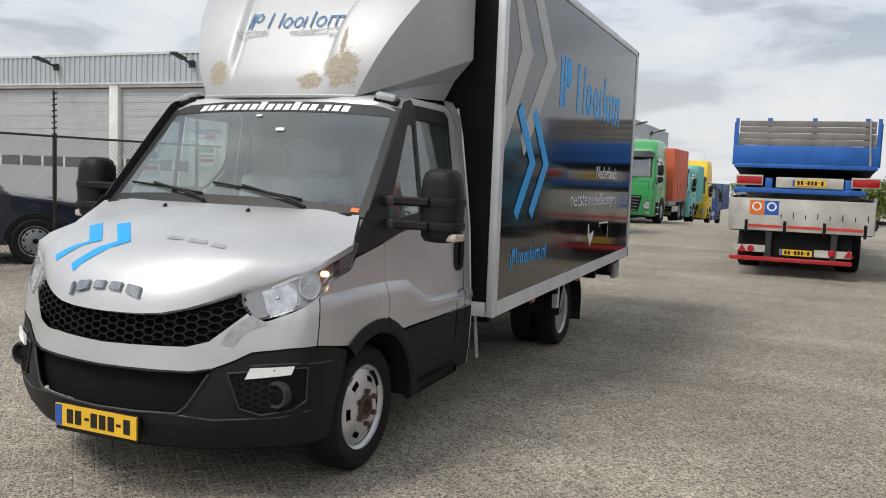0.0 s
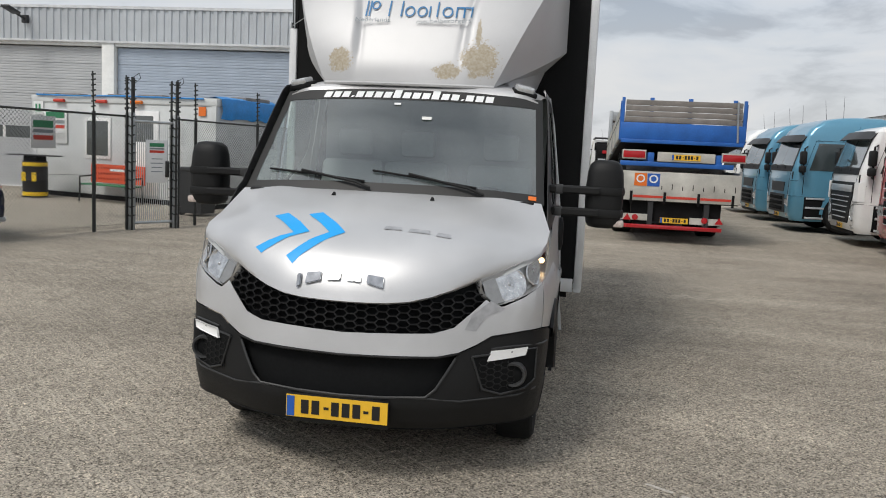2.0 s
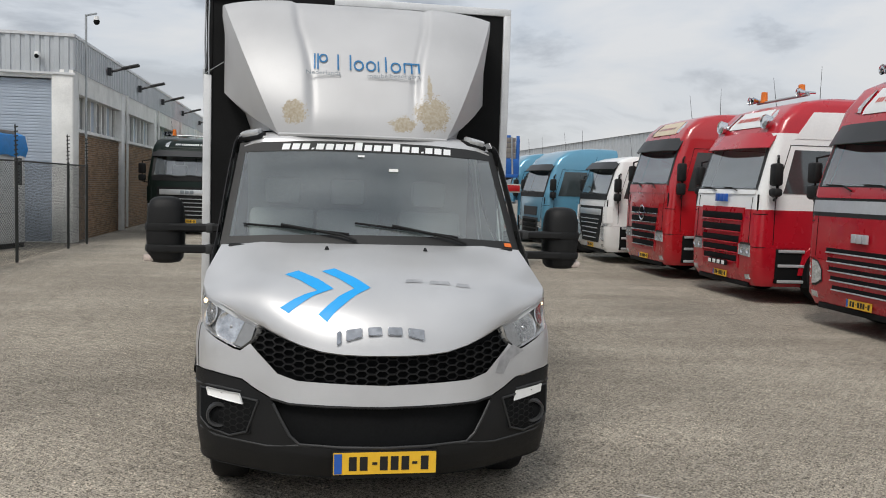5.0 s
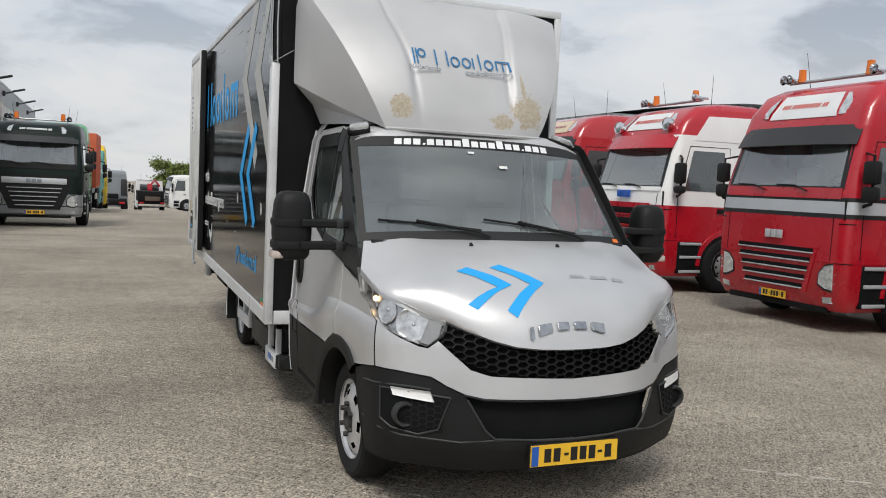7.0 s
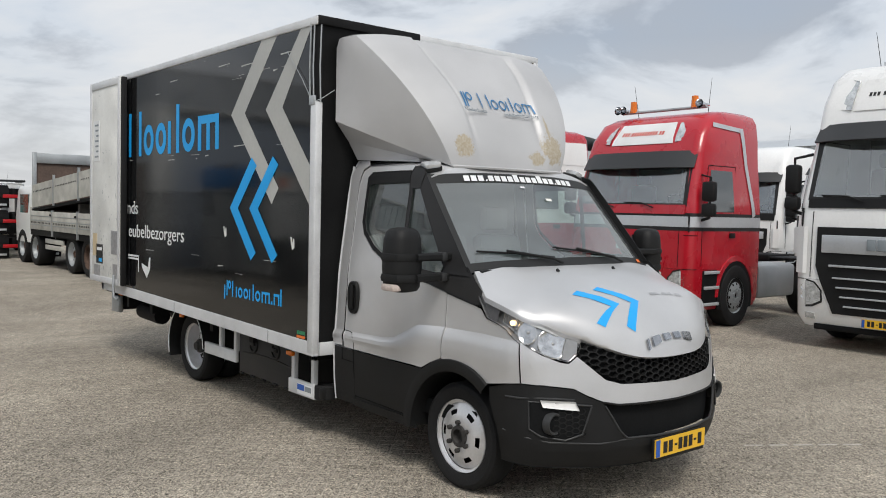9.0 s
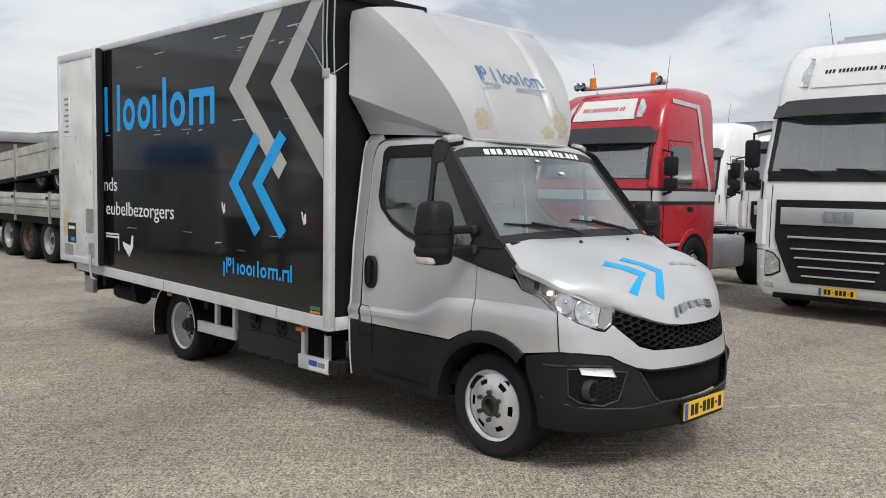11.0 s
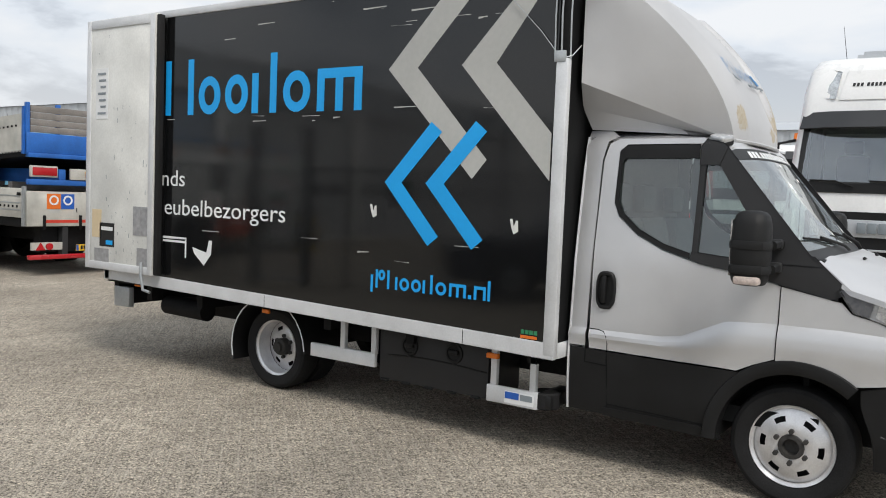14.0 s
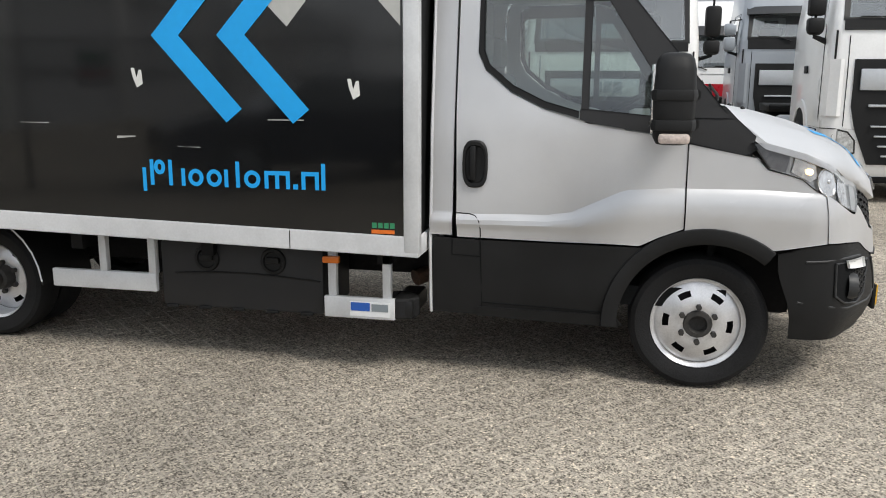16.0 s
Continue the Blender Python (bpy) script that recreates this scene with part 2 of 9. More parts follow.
M_AMBER = material("amber_lens", (0.70, 0.17, 0.015), rough=0.25, grain=0.04, stain=0.06)
M_RED_LENS = material("red_lens", (0.42, 0.015, 0.02), rough=0.2, grain=0.08, scale=120, stain=0.08)
M_LENS = glass("headlamp_lens", (0.97, 0.98, 1.0), 0.92, ior=1.25)
M_REFLECTOR = material("headlamp_reflector", (0.74, 0.73, 0.71), rough=0.2, metal=0.9, grain=0.2, scale=35, stain=0.2, stain_scale=20)
M_LAMP_ON = emitter("lit_daytime_lamp", (1.0, 0.68, 0.34), 2.2)
M_BARK = material("bark", (0.09, 0.07, 0.05), rough=0.9, grain=0.3, bump=0.4, stain=0.2)
M_LEAF = material("spring_leaves", (0.15, 0.19, 0.045), rough=0.7, grain=0.2, stain=0.3, island_random=0.35)
M_TAPE = material("grey_foil_tape", (0.42, 0.42, 0.43), rough=0.35, metal=0.5, grain=0.1, stain=0.2, stain_scale=15)
M_CREAM = material("cream_paint", (0.62, 0.50, 0.32), rough=0.35, grain=0.03, stain=0.05, coat=0.4)


# ---- building blocks ----
def part(name, bm, mat, parent=None, label="", smooth=35):
    """Links a bmesh as one mesh object under a thing or a part."""
    me = bpy.data.meshes.new(name)
    bmesh.ops.recalc_face_normals(bm, faces=bm.faces)
    bm.to_mesh(me)
    bm.free()
    if smooth:
        for p in me.polygons:
            p.use_smooth = True
        me.set_sharp_from_angle(angle=radians(smooth))
    me.materials.append(mat)
    ob = new(name, me)
    if parent:
        ob.parent = parent
    if label:
        ob["label"] = label
    return ob


def thing(name, label, category, group="", kind="", at=None):
    ob = new(name)
    ob.empty_display_size = 0.2
    if at is not None:
        ob.matrix_world = at
    return tagged(ob, label, category, group, kind)


def hexa(bm, pts):
    """A solid with eight given corners: four below, four above, both in the same turn."""
    v = [bm.verts.new(p) for p in pts]
    for f in ((0, 3, 2, 1), (4, 5, 6, 7), (0, 1, 5, 4), (1, 2, 6, 5), (2, 3, 7, 6), (3, 0, 4, 7)):
        bm.faces.new([v[i] for i in f])
    return v


def abox(bm, x0, x1, y0, y1, z0, z1):
    return hexa(bm, [(x0, y0, z0), (x1, y0, z0), (x1, y1, z0), (x0, y1, z0), (x0, y0, z1), (x1, y0, z1), (x1, y1, z1), (x0, y1, z1)])


def box(x0, x1, y0, y1, z0, z1, bevel=0.0, seg=2):
    bm = bmesh.new()
    abox(bm, x0, x1, y0, y1, z0, z1)
    if bevel:
        bmesh.ops.bevel(bm, geom=bm.edges[:], offset=bevel, segments=seg, profile=0.5, affect="EDGES")
    return bm


def tube(bm, a, b, r, seg=10, r2=None, cap=True):
    a, b = Vector(a), Vector(b)
    q = (b - a).to_track_quat("Z", "Y").to_matrix()
    r2 = r if r2 is None else r2
    rings = []
    for p, rad in ((a, r), (b, r2)):
        rings.append([bm.verts.new(p + q @ Vector((rad * math.cos(t), rad * math.sin(t), 0))) for t in (2 * math.pi * i / seg for i in range(seg))])
    for i in range(seg):
        bm.faces.new((rings[0][i], rings[0][(i + 1) % seg], rings[1][(i + 1) % seg], rings[1][i]))
    if cap:
        bm.faces.new(rings[0][::-1])
        bm.faces.new(rings[1])


def polyline(bm, pts, r, seg=8):
    """One bent rod through the given points."""
    pts = [Vector(p) for p in pts]
    ways = [(q - p).normalized() for p, q in zip(pts, pts[1:])]
    side = ways[0].orthogonal().normalized()
    rings = []
    for k, p in enumerate(pts):
        t = ways[0] if k == 0 else ways[-1] if k == len(ways) else (ways[k - 1] + ways[k])
        if t.length < 0.2:
            t = ways[k - 1]
        t.normalize()
        side = side - t * side.dot(t)
        side = side.normalized() if side.length > 1e-4 else t.orthogonal().normalized()
        over = t.cross(side)
        rings.append([bm.verts.new(p + side * (r * math.cos(w)) + over * (r * math.sin(w))) for w in (2 * math.pi * i / seg for i in range(seg))])
    for a, b in zip(rings, rings[1:]):
        for i in range(seg):
            bm.faces.new((a[i], a[(i + 1) % seg], b[(i + 1) % seg], b[i]))
    bm.faces.new(rings[0][::-1])
    bm.faces.new(rings[-1])


def slab(bm, outline, axis, lo, hi):
    """A flat outline, given by its two other coordinates in order, raised along an axis from lo to hi."""
    def place(p, h):
        if axis == "x":
            return (h, p[0], p[1])
        if axis == "y":
            return (p[0], h, p[1])
        return (p[0], p[1], h)
    a = [bm.verts.new(place(p, lo)) for p in outline]
    b = [bm.verts.new(place(p, hi)) for p in outline]
    n = len(outline)
    bm.faces.new(a[::-1])
    bm.faces.new(b)
    for i in range(n):
        bm.faces.new((a[i], a[(i + 1) % n], b[(i + 1) % n], b[i]))


def loft(bm, rings, closed=False, cap=False):
    """Joins rows of points, one after the other, by faces."""
    vs = [[bm.verts.new(p) for p in r] for r in rings]
    for a, b in zip(vs, vs[1:]):
        k = len(a)
        for i in range(k if closed else k - 1):
            j = (i + 1) % k
            bm.faces.new((a[i], a[j], b[j], b[i]))
    if cap:
        bm.faces.new(vs[0][::-1])
        bm.faces.new(vs[-1])
    return vs


def revolve(bm, profile, centre, axis="x", seg=32, sign=1):
    """Turns a profile of (radius, distance along the axis) about an axis."""
    rings = []
    for r, a in profile:
        ring = []
        for i in range(seg):
            t = 2 * math.pi * i / seg
            u, v = r * math.cos(t), r * math.sin(t)
            if axis == "x":
                ring.append((centre[0] + sign * a, centre[1] + u, centre[2] + v))
            elif axis == "y":
                ring.append((centre[0] + u, centre[1] + sign * a, centre[2] + v))
            else:
                ring.append((centre[0] + u, centre[1] + v, centre[2] + sign * a))
        rings.append(ring)
    loft(bm, rings, closed=True)


def words(text, size, mat, parent, m, depth=0.002, name="lettering", width=None, align="LEFT", spacing=1.0):
    """Writing in the built-in font, turned into a thin mesh."""
    c = bpy.data.curves.new(name, "FONT")
    c.body, c.size, c.extrude, c.align_x, c.space_character = text, size, depth, align, spacing
    c.resolution_u = 3
    t = bpy.data.objects.new(name, c)
    me = bpy.data.meshes.new_from_object(t)
    bpy.data.objects.remove(t)
    if width:
        xs = [v.co.x for v in me.vertices]
        k = width / (max(xs) - min(xs))
        for v in me.vertices:
            v.co.x *= k
    me.materials.append(mat)
    ob = new(name, me)
    if parent:
        ob.parent = parent
    ob.matrix_local = m
    return ob


# ---- shared vehicle pieces ----
def interp(table, v):
    if v <= table[0][0]:
        return table[0][1]
    for (a, x), (b, y) in zip(table, table[1:]):
        if v <= b:
            t = (v - a) / (b - a)
            return x + (y - x) * t
    return table[-1][1]


def sheet(outline, us, vs, fn, thick=0.004):
    """A flat outline in (u, v), cut along the given lines, bent on to a surface fn(u, v) and given thickness."""
    bm = bmesh.new()
    bm.faces.new([bm.verts.new((u, v, 0)) for u, v in outline]).normal_update()
    bmesh.ops.triangulate(bm, faces=bm.faces[:], ngon_method="EAR_CLIP")
    for k, cuts in ((0, us), (1, vs)):
        no = (1, 0, 0) if k == 0 else (0, 1, 0)
        for c in cuts:
            co = (c, 0, 0) if k == 0 else (0, c, 0)
            bmesh.ops.bisect_plane(bm, geom=bm.verts[:] + bm.edges[:] + bm.faces[:], plane_co=co, plane_no=no, dist=1e-5)
    bmesh.ops.remove_doubles(bm, verts=bm.verts[:], dist=1e-4)
    for v in bm.verts:
        v.co = fn(v.co.x, v.co.y)
    if thick:
        bmesh.ops.recalc_face_normals(bm, faces=bm.faces[:])
        bm.normal_update()
        back = {v: v.co - v.normal * thick for v in bm.verts}
        rim = [e for e in bm.edges if e.is_boundary]
        twin = {}
        for e in rim:
            for v in e.verts:
                if v not in twin:
                    twin[v] = bm.verts.new(back[v])
        for e in rim:
            a, b = e.verts
            bm.faces.new((a, b, twin[b], twin[a]))
    return bm


def steps(a, b, n):
    return [a + (b - a) * i / n for i in range(1, n)]


def arc(cy, cz, r, a0, a1, n):
    return [(cy + r * math.cos(radians(a0 + (a1 - a0) * i / n)), cz + r * math.sin(radians(a0 + (a1 - a0) * i / n))) for i in range(n + 1)]


def wheel(parent, x, y, z, radius, width, rim, side, dish=0.03, slots=6, nuts=6, rim_mat=None, seg=36, hub_mat=None, nut_r=0.015):
    """A steel wheel: rim disc with slots and nuts, tyre and hub. side: +1 or -1, the way that its face looks along x."""
    bm = bmesh.new()
    h = width / 2
    profile = [(rim * 0.99, h - 0.005), (rim * 1.0, h - 0.018), (rim * 0.93, h - 0.03), (rim * 0.90, h - 0.06 - dish)]
    revolve(bm, profile, (x, y, z), "x", seg, side)
    d = h - 0.045 - dish
    radii = [(rim * 0.90, d - 0.02), (rim * 0.735, d), (rim * 0.605, d + 0.010), (rim * 0.46, d + 0.022), (rim * 0.28, d + 0.016)]
    rings = [[(x + side * a, y + r * math.cos(2 * math.pi * i / seg), z + r * math.sin(2 * math.pi * i / seg)) for i in range(seg)] for r, a in radii]
    vs = [[bm.verts.new(p) for p in ring] for ring in rings]
    step = seg // max(slots, 1)
    for k in range(len(vs) - 1):
        for i in range(seg):
            gap = max((step - 1) // 2, 1)
            if k == 1 and slots and (i + gap // 2) % step < gap:
                continue
            j = (i + 1) % seg
            bm.faces.new((vs[k][i], vs[k][j], vs[k + 1][j], vs[k + 1][i]))
    w = part("wheel", bm, rim_mat or M_STEEL, parent)
    bm = bmesh.new()
    tread = [(rim * 0.99, h - 0.012), (rim * 1.08, h + 0.004), (radius * 0.90, h + 0.008), (radius * 0.965, h - 0.006), (radius, h - 0.035), (radius, -h + 0.035), (radius * 0.95, -h), (rim, -h)]
    revolve(bm, tread, (x, y, z), "x", seg, side)
    part("tyre", bm, M_RUBBER, w)
    bm = bmesh.new()
    revolve(bm, [(rim * 0.88, min(-h + 0.03, d - 0.07)), (rim * 0.88, d - 0.05), (0.001, d - 0.05)], (x, y, z), "x", 18, side)
    part("brake_drum", bm, M_CHASSIS, w)
    bm = bmesh.new()
    revolve(bm, [(rim * 0.315, d + 0.012), (rim * 0.29, d + 0.03), (rim * 0.20, d + 0.032), (rim * 0.17, d - 0.01), (0.001, d - 0.012)], (x, y, z), "x", 16, side)
    part("hub", bm, hub_mat or M_RUST, w, "dirty brown hub")
    for i in range(nuts):
        t = 2 * math.pi * (i + 0.5) / nuts
        bm = bmesh.new()
        cy, cz = y + rim * 0.385 * math.cos(t), z + rim * 0.385 * math.sin(t)
        tube(bm, (x + side * (d + 0.01), cy, cz), (x + side * (d + 0.045), cy, cz), nut_r, 6)
        part("wheel_nut", bm, hub_mat or M_RUST, w)
    return w


def number_plate(parent, x0, x1, z0, z1, y, turn=None):
    """A yellow plate with a blue strip; the characters stand as plain bars. It looks towards -y unless turned."""
    m = turn or Matrix.Identity(4)
    w, h = x1 - x0, z1 - z0

    def rect(a, b, c, d, lo, hi):
        bm = bmesh.new()
        abox(bm, a, b, y - hi, y - lo, c, d)
        bmesh.ops.transform(bm, matrix=m, verts=bm.verts[:])
        return bm
    p = part("number_plate", rect(x0, x1, z0, z1, 0, 0.008), M_YELLOW_PLATE, parent, "yellow number plate")
    part("plate_strip", rect(x0 + 0.004, x0 + 0.075 * w + 0.004, z0 + 0.004, z1 - 0.004, 0.008, 0.0105), M_PLATE_BLUE, p)
    for k in (0.15, 0.255, 0.375, 0.45, 0.555, 0.66, 0.765, 0.85):
        dash = k in (0.375, 0.765)
        a = x0 + k * w
        part("plate_bar", rect(a, a + (0.05 if dash else 0.075) * w, z0 + (0.44 if dash else 0.18) * h, z0 + (0.56 if dash else 0.82) * h, 0.008, 0.0105), M_INK, p)
    return p


def seat(parent, x, y, z, mat):
    s = part("seat", box(x - 0.24, x + 0.24, y - 0.25, y + 0.25, z, z + 0.16, 0.04), mat, parent)
    bm = box(x - 0.24, x + 0.24, -0.06, 0.06, 0, 0.62, 0.045)
    bmesh.ops.rotate(bm, verts=bm.verts[:], cent=(x, 0, 0), matrix=Matrix.Rotation(radians(-12), 3, "X"))
    bmesh.ops.translate(bm, verts=bm.verts[:], vec=(0, y + 0.24, z + 0.12))
    part("backrest", bm, mat, s)
    part("headrest", box(x - 0.13, x + 0.13, y + 0.35, y + 0.45, z + 0.76, z + 0.96, 0.035), mat, s)


M_GREY_LIP = material("dark_grey_plastic_lip", (0.035, 0.036, 0.037), rough=0.45, grain=0.2, scale=200, stain=0.2, spec=0.3)
M_CLEAR_LENS = material("clear_ribbed_lens", (0.50, 0.42, 0.38), rough=0.2, grain=0.2, scale=80, stain=0.15, stain_scale=20)
M_CLEAR_GREY = material("grey_clear_lens", (0.56, 0.57, 0.58), rough=0.18, metal=0.4, grain=0.2, scale=60, stain=0.2, stain_scale=20)
M_GREY_HUB = material("dirty_grey_hub", (0.03, 0.028, 0.026), rough=0.7, grain=0.3, scale=80, bump=0.2, stain=0.3, stain_scale=15)


# ---- the light box truck ----
def plan(s):
    """The outline of the nose seen from above: sideways and back, from the middle round to the flank."""
    return (interp([(0, 0), (0.3, 0.30), (0.5, 0.498), (0.65, 0.643), (0.8, 0.78), (0.9, 0.862), (1.0, 0.925), (1.1, 0.966), (1.2, 0.985), (1.35, 0.995), (1.6, 1.0), (3.2, 1.0)], s),
            interp([(0, 0), (0.15, 0.007), (0.3, 0.028), (0.4, 0.052), (0.5, 0.085), (0.58, 0.121), (0.65, 0.158), (0.73, 0.199), (0.8, 0.235), (0.9, 0.294), (1.0, 0.36), (1.1, 0.438), (1.2, 0.53), (1.35, 0.67), (1.6, 0.91), (3.2, 2.51)], s))


FLANK = [(0.28, 0.965), (0.45, 0.99), (0.72, 1.0), (0.80, 1.003)]


def crease(y):
    """The height of the pressed line in the flank."""
    return interp([(0.3, 1.02), (0.8, 1.04), (1.2, 1.035), (1.42, 1.02), (1.56, 0.955), (1.68, 0.90), (1.8, 0.882), (2.4, 0.872)], y)


def flank(y, z):
    if z < 0.80:
        return interp(FLANK, z)
    c = crease(y)
    if z < c:
        d = min(0.13, (c - 0.80) * 0.7)
        deep = min(max((2.26 - y) / 0.5, 0.25), 1)
        return interp([(0.80, 1.003), (c - d, 1.011), (c - 0.5 * d, 1.010 - 0.006 * deep), (c - 0.16 * d, 1.0 - 0.011 * deep), (c, 0.995 - 0.019 * deep)], z)
    deep = min(max((2.26 - y) / 0.5, 0.25), 1)
    return interp([(c, 0.995 - 0.019 * deep), (1.33, 0.963), (2.02, 0.870), (2.10, 0.845), (2.16, 0.78)], z)


def level(y, z):
    """Heights of the flank redrawn so that the pressed line is level."""
    c = crease(y)
    return interp([(0.0, 0.0), (0.74, 0.74), (c, 0.95), (1.32, 1.32), (3.0, 3.0)], z)


def unlevel(y, w):
    c = crease(y)
    return interp([(0.0, 0.0), (0.74, 0.74), (0.95, c), (1.32, 1.32), (3.0, 3.0)], w)


NOSE = [(0.27, 0.10), (0.33, 0.06), (0.41, 0.03), (0.55, 0.035), (0.66, 0.045), (0.78, 0.062), (0.92, 0.085), (1.04, 0.125), (1.14, 0.16), (1.28, 0.21)]


def nose(s, z, out=0.0):
    """The point of the front or flank at s round the nose and height z; out: proud of it."""
    x, y = plan(s)
    k = min(max((1.32 - s) / 0.5, 0), 1)
    yy = y + interp(NOSE, z) * k
    w = flank(yy, z) if s > 0.9 else interp([(0.28, 0.97), (0.5, 1.0), (1.0, 1.0), (1.28, 0.975)], z)
    if s > 0.9:
        t = min((s - 0.9) / 0.4, 1)
        w = w * t + (1 - t) * interp([(0.28, 0.97), (0.5, 1.0), (1.0, 1.0), (1.28, 0.975)], z)
    ahead = max(0.0, 1 - s / 1.1)
    return Vector((x * w + out * (1 - ahead), yy - out * ahead, z))


def both(name, outline, us, vs, fn, mat, parent, thick=0.004, label="", across=False, smooth=35):
    """A panel and its mirror image on the other flank; across: one panel over the middle."""
    if across:
        full = outline + [(-u, v) for u, v in outline[::-1] if abs(u) > 1e-6]
        return part(name, sheet(full, us + [-u for u in us] + [0.0], vs, lambda u, v: Vector((math.copysign(1, u) * fn(abs(u), v).x, fn(abs(u), v).y, v)), thick), mat, parent, label, smooth)
    made = []
    for sign in (-1, 1):
        made.append(part(name, sheet(outline, us, vs, lambda u, v: Vector((sign * fn(u, v).x, fn(u, v).y, fn(u, v).z)), thick), mat, parent, label, smooth))
    return made


def face_out(o, centre=(0, 1.6, 1.2)):
    """Turn a single-skinned panel so that its faces look away from the cab's middle."""
    c = Vector(centre)
    if sum(p.normal.dot(p.center - c) * p.area for p in o.data.polygons) < 0:
        o.data.flip_normals()


def honeycomb(bm, inside, fn, wide, high, x0, x1, z0, z1, bar=0.16):
    """Open hexagons on the nose surface."""
    row = 0
    z = z0
    while z < z1:
        x = x0 + (0.75 * wide if row % 2 else 0)
        while x < x1:
            if inside(x, z):
                outer, inner = [], []
                for i in range(6):
                    t = math.pi / 3 * i
                    for ring, k, o in ((outer, 0.5, 0.0), (inner, 0.5 - bar / 2, 0.0)):
                        px, pz = x + math.cos(t) * wide * k, z + math.sin(t) * high * k * 1.1547
                        p = fn(abs(px), pz)
                        ring.append(bm.verts.new((math.copysign(p.x, px), p.y, p.z)))
                back = [bm.verts.new(v.co + Vector((0, 0.025, 0))) for v in inner]
                for i in range(6):
                    j = (i + 1) % 6
                    bm.faces.new((outer[i], outer[j], inner[j], inner[i]))
                    bm.faces.new((inner[i], inner[j], back[j], back[i]))
            x += 1.5 * wide
        z += high / 2
        row += 1


van = thing("box_truck", "silver light box truck with black cargo box and blue chevrons", "truck")


def build_cab():
    us, vs = steps(0, 1.82, 36), [0.4, 0.5, 0.6, 0.74, 0.8, 0.82, 0.84, 0.855, 0.87, 0.88, 0.89, 0.905, 0.92, 0.935, 0.95, 0.965, 0.98, 0.99, 1.0, 1.01, 1.02, 1.03, 1.04, 1.05, 1.06, 1.1, 1.15, 1.2, 1.25, 1.3]
    # bonnet
    mid = [(0.062, 0.922), (0.075, 0.96), (0.10, 1.03), (0.16, 1.115), (0.25, 1.20), (0.38, 1.275), (0.55, 1.34), (0.74, 1.39), (0.93, 1.425)]
    top_of_lamp = lambda s: interp([(0.66, 1.040), (0.78, 1.086), (0.90, 1.132), (1.05, 1.168), (1.25, 1.212), (1.5, 1.266)], s)
    edge = [tuple(nose(s, top_of_lamp(s) + 0.006, 0.002)) for s in (0.655, 0.70, 0.76, 0.84, 0.94, 1.06, 1.24, 1.46)] + [(0.90, 0.955, 1.405)]
    front_z = [0.922, 0.923, 0.926, 0.936, 0.962, 1.0, 1.045]
    rows = []
    for r, ((yc, zc), (xe, ye, ze)) in enumerate(zip(mid, edge)):
        row = []
        for i in range(-12, 13):
            u = abs(i) / 12
            bulge = 0.010 * math.exp(-((u - 0.72) / 0.1) ** 2) * min(r / 3, 1)
            y = yc + (ye - yc) * u ** 2.4
            z = zc + (ze - zc) * u ** 2.8 + bulge
            if r == 0:
                z = interp([(k / 6, v) for k, v in enumerate(front_z)], u)
            row.append((math.copysign(1, i) * xe * u, y, z))
        row = [(row[0][0] - 0.002, row[0][1] + 0.004, row[0][2] - 0.03)] + row + [(row[-1][0] + 0.002, row[-1][1] + 0.004, row[-1][2] - 0.03)]
        rows.append(row)
    lip = [(x, y + 0.03, z - 0.012) for x, y, z in rows[0]]
    bm = bmesh.new()
    loft(bm, [lip] + rows)
    bonnet = part("bonnet", bm, M_SILVER, van, smooth=60)

    def on_bonnet(x, s, out=0.003):
        """A place on the bonnet: x across, s along from the front edge (0) to the screen (1)."""
        k = s * (len(mid) - 1)
        i = min(int(k), len(mid) - 2)
        f = k - i
        yc, zc = [mid[i][j] + (mid[i + 1][j] - mid[i][j]) * f for j in (0, 1)]
        xe, ye, ze = [edge[i][j] + (edge[i + 1][j] - edge[i][j]) * f for j in (0, 1, 2)]
        u = min(abs(x) / xe, 1)
        bulge = 0.010 * math.exp(-((u - 0.72) / 0.1) ** 2) * min(k / 3, 1)
        return Vector((x, yc + (ye - yc) * u ** 2.4 - out * 0.6, zc + (ze - zc) * u ** 2.8 + bulge + out * 0.8))

    def by_y(x, y, out=0.003):
        lo, hi = 0.0, 1.0
        for _ in range(24):
            m = (lo + hi) / 2
            if on_bonnet(x, m).y < y:
                lo = m
            else:
                hi = m
        return on_bonnet(x, lo, out)
    # blue double chevron on the bonnet
    for dx in (-0.195, 0.0):
        low = 0.155 if dx == 0 else 0.228
        o = [(-0.255 + dx, 0.50), (-0.07 + dx, 0.312), (-0.30 + dx, low), (-0.345 + dx, low + 0.032), (-0.155 + dx, 0.308), (-0.325 + dx, 0.475)]
        part("blue_chevron", sheet(o, steps(-0.7, 0.1, 14), steps(0.1, 0.6, 12), by_y, 0), M_BLUE_FILM, bonnet, "bright blue vinyl chevron")
    # maker's name as plain chromed blocks
    for x, w in ((-0.252, 0.022), (-0.205, 0.08), (-0.095, 0.07), (0.005, 0.075), (0.11, 0.085)):
        a = [by_y(x, 0.094, 0.004), by_y(x + w, 0.094, 0.004), by_y(x + w, 0.1165, 0.004), by_y(x, 0.1165, 0.004)]
        bm = bmesh.new()
        out = Vector((0, -0.012, 0.004))
        hexa(bm, a + [p + out for p in a])
        bmesh.ops.bevel(bm, geom=bm.edges[:], offset=0.004, segments=2, affect="EDGES")
        part("badge_block", bm, M_BADGE, bonnet, "chrome badge block")
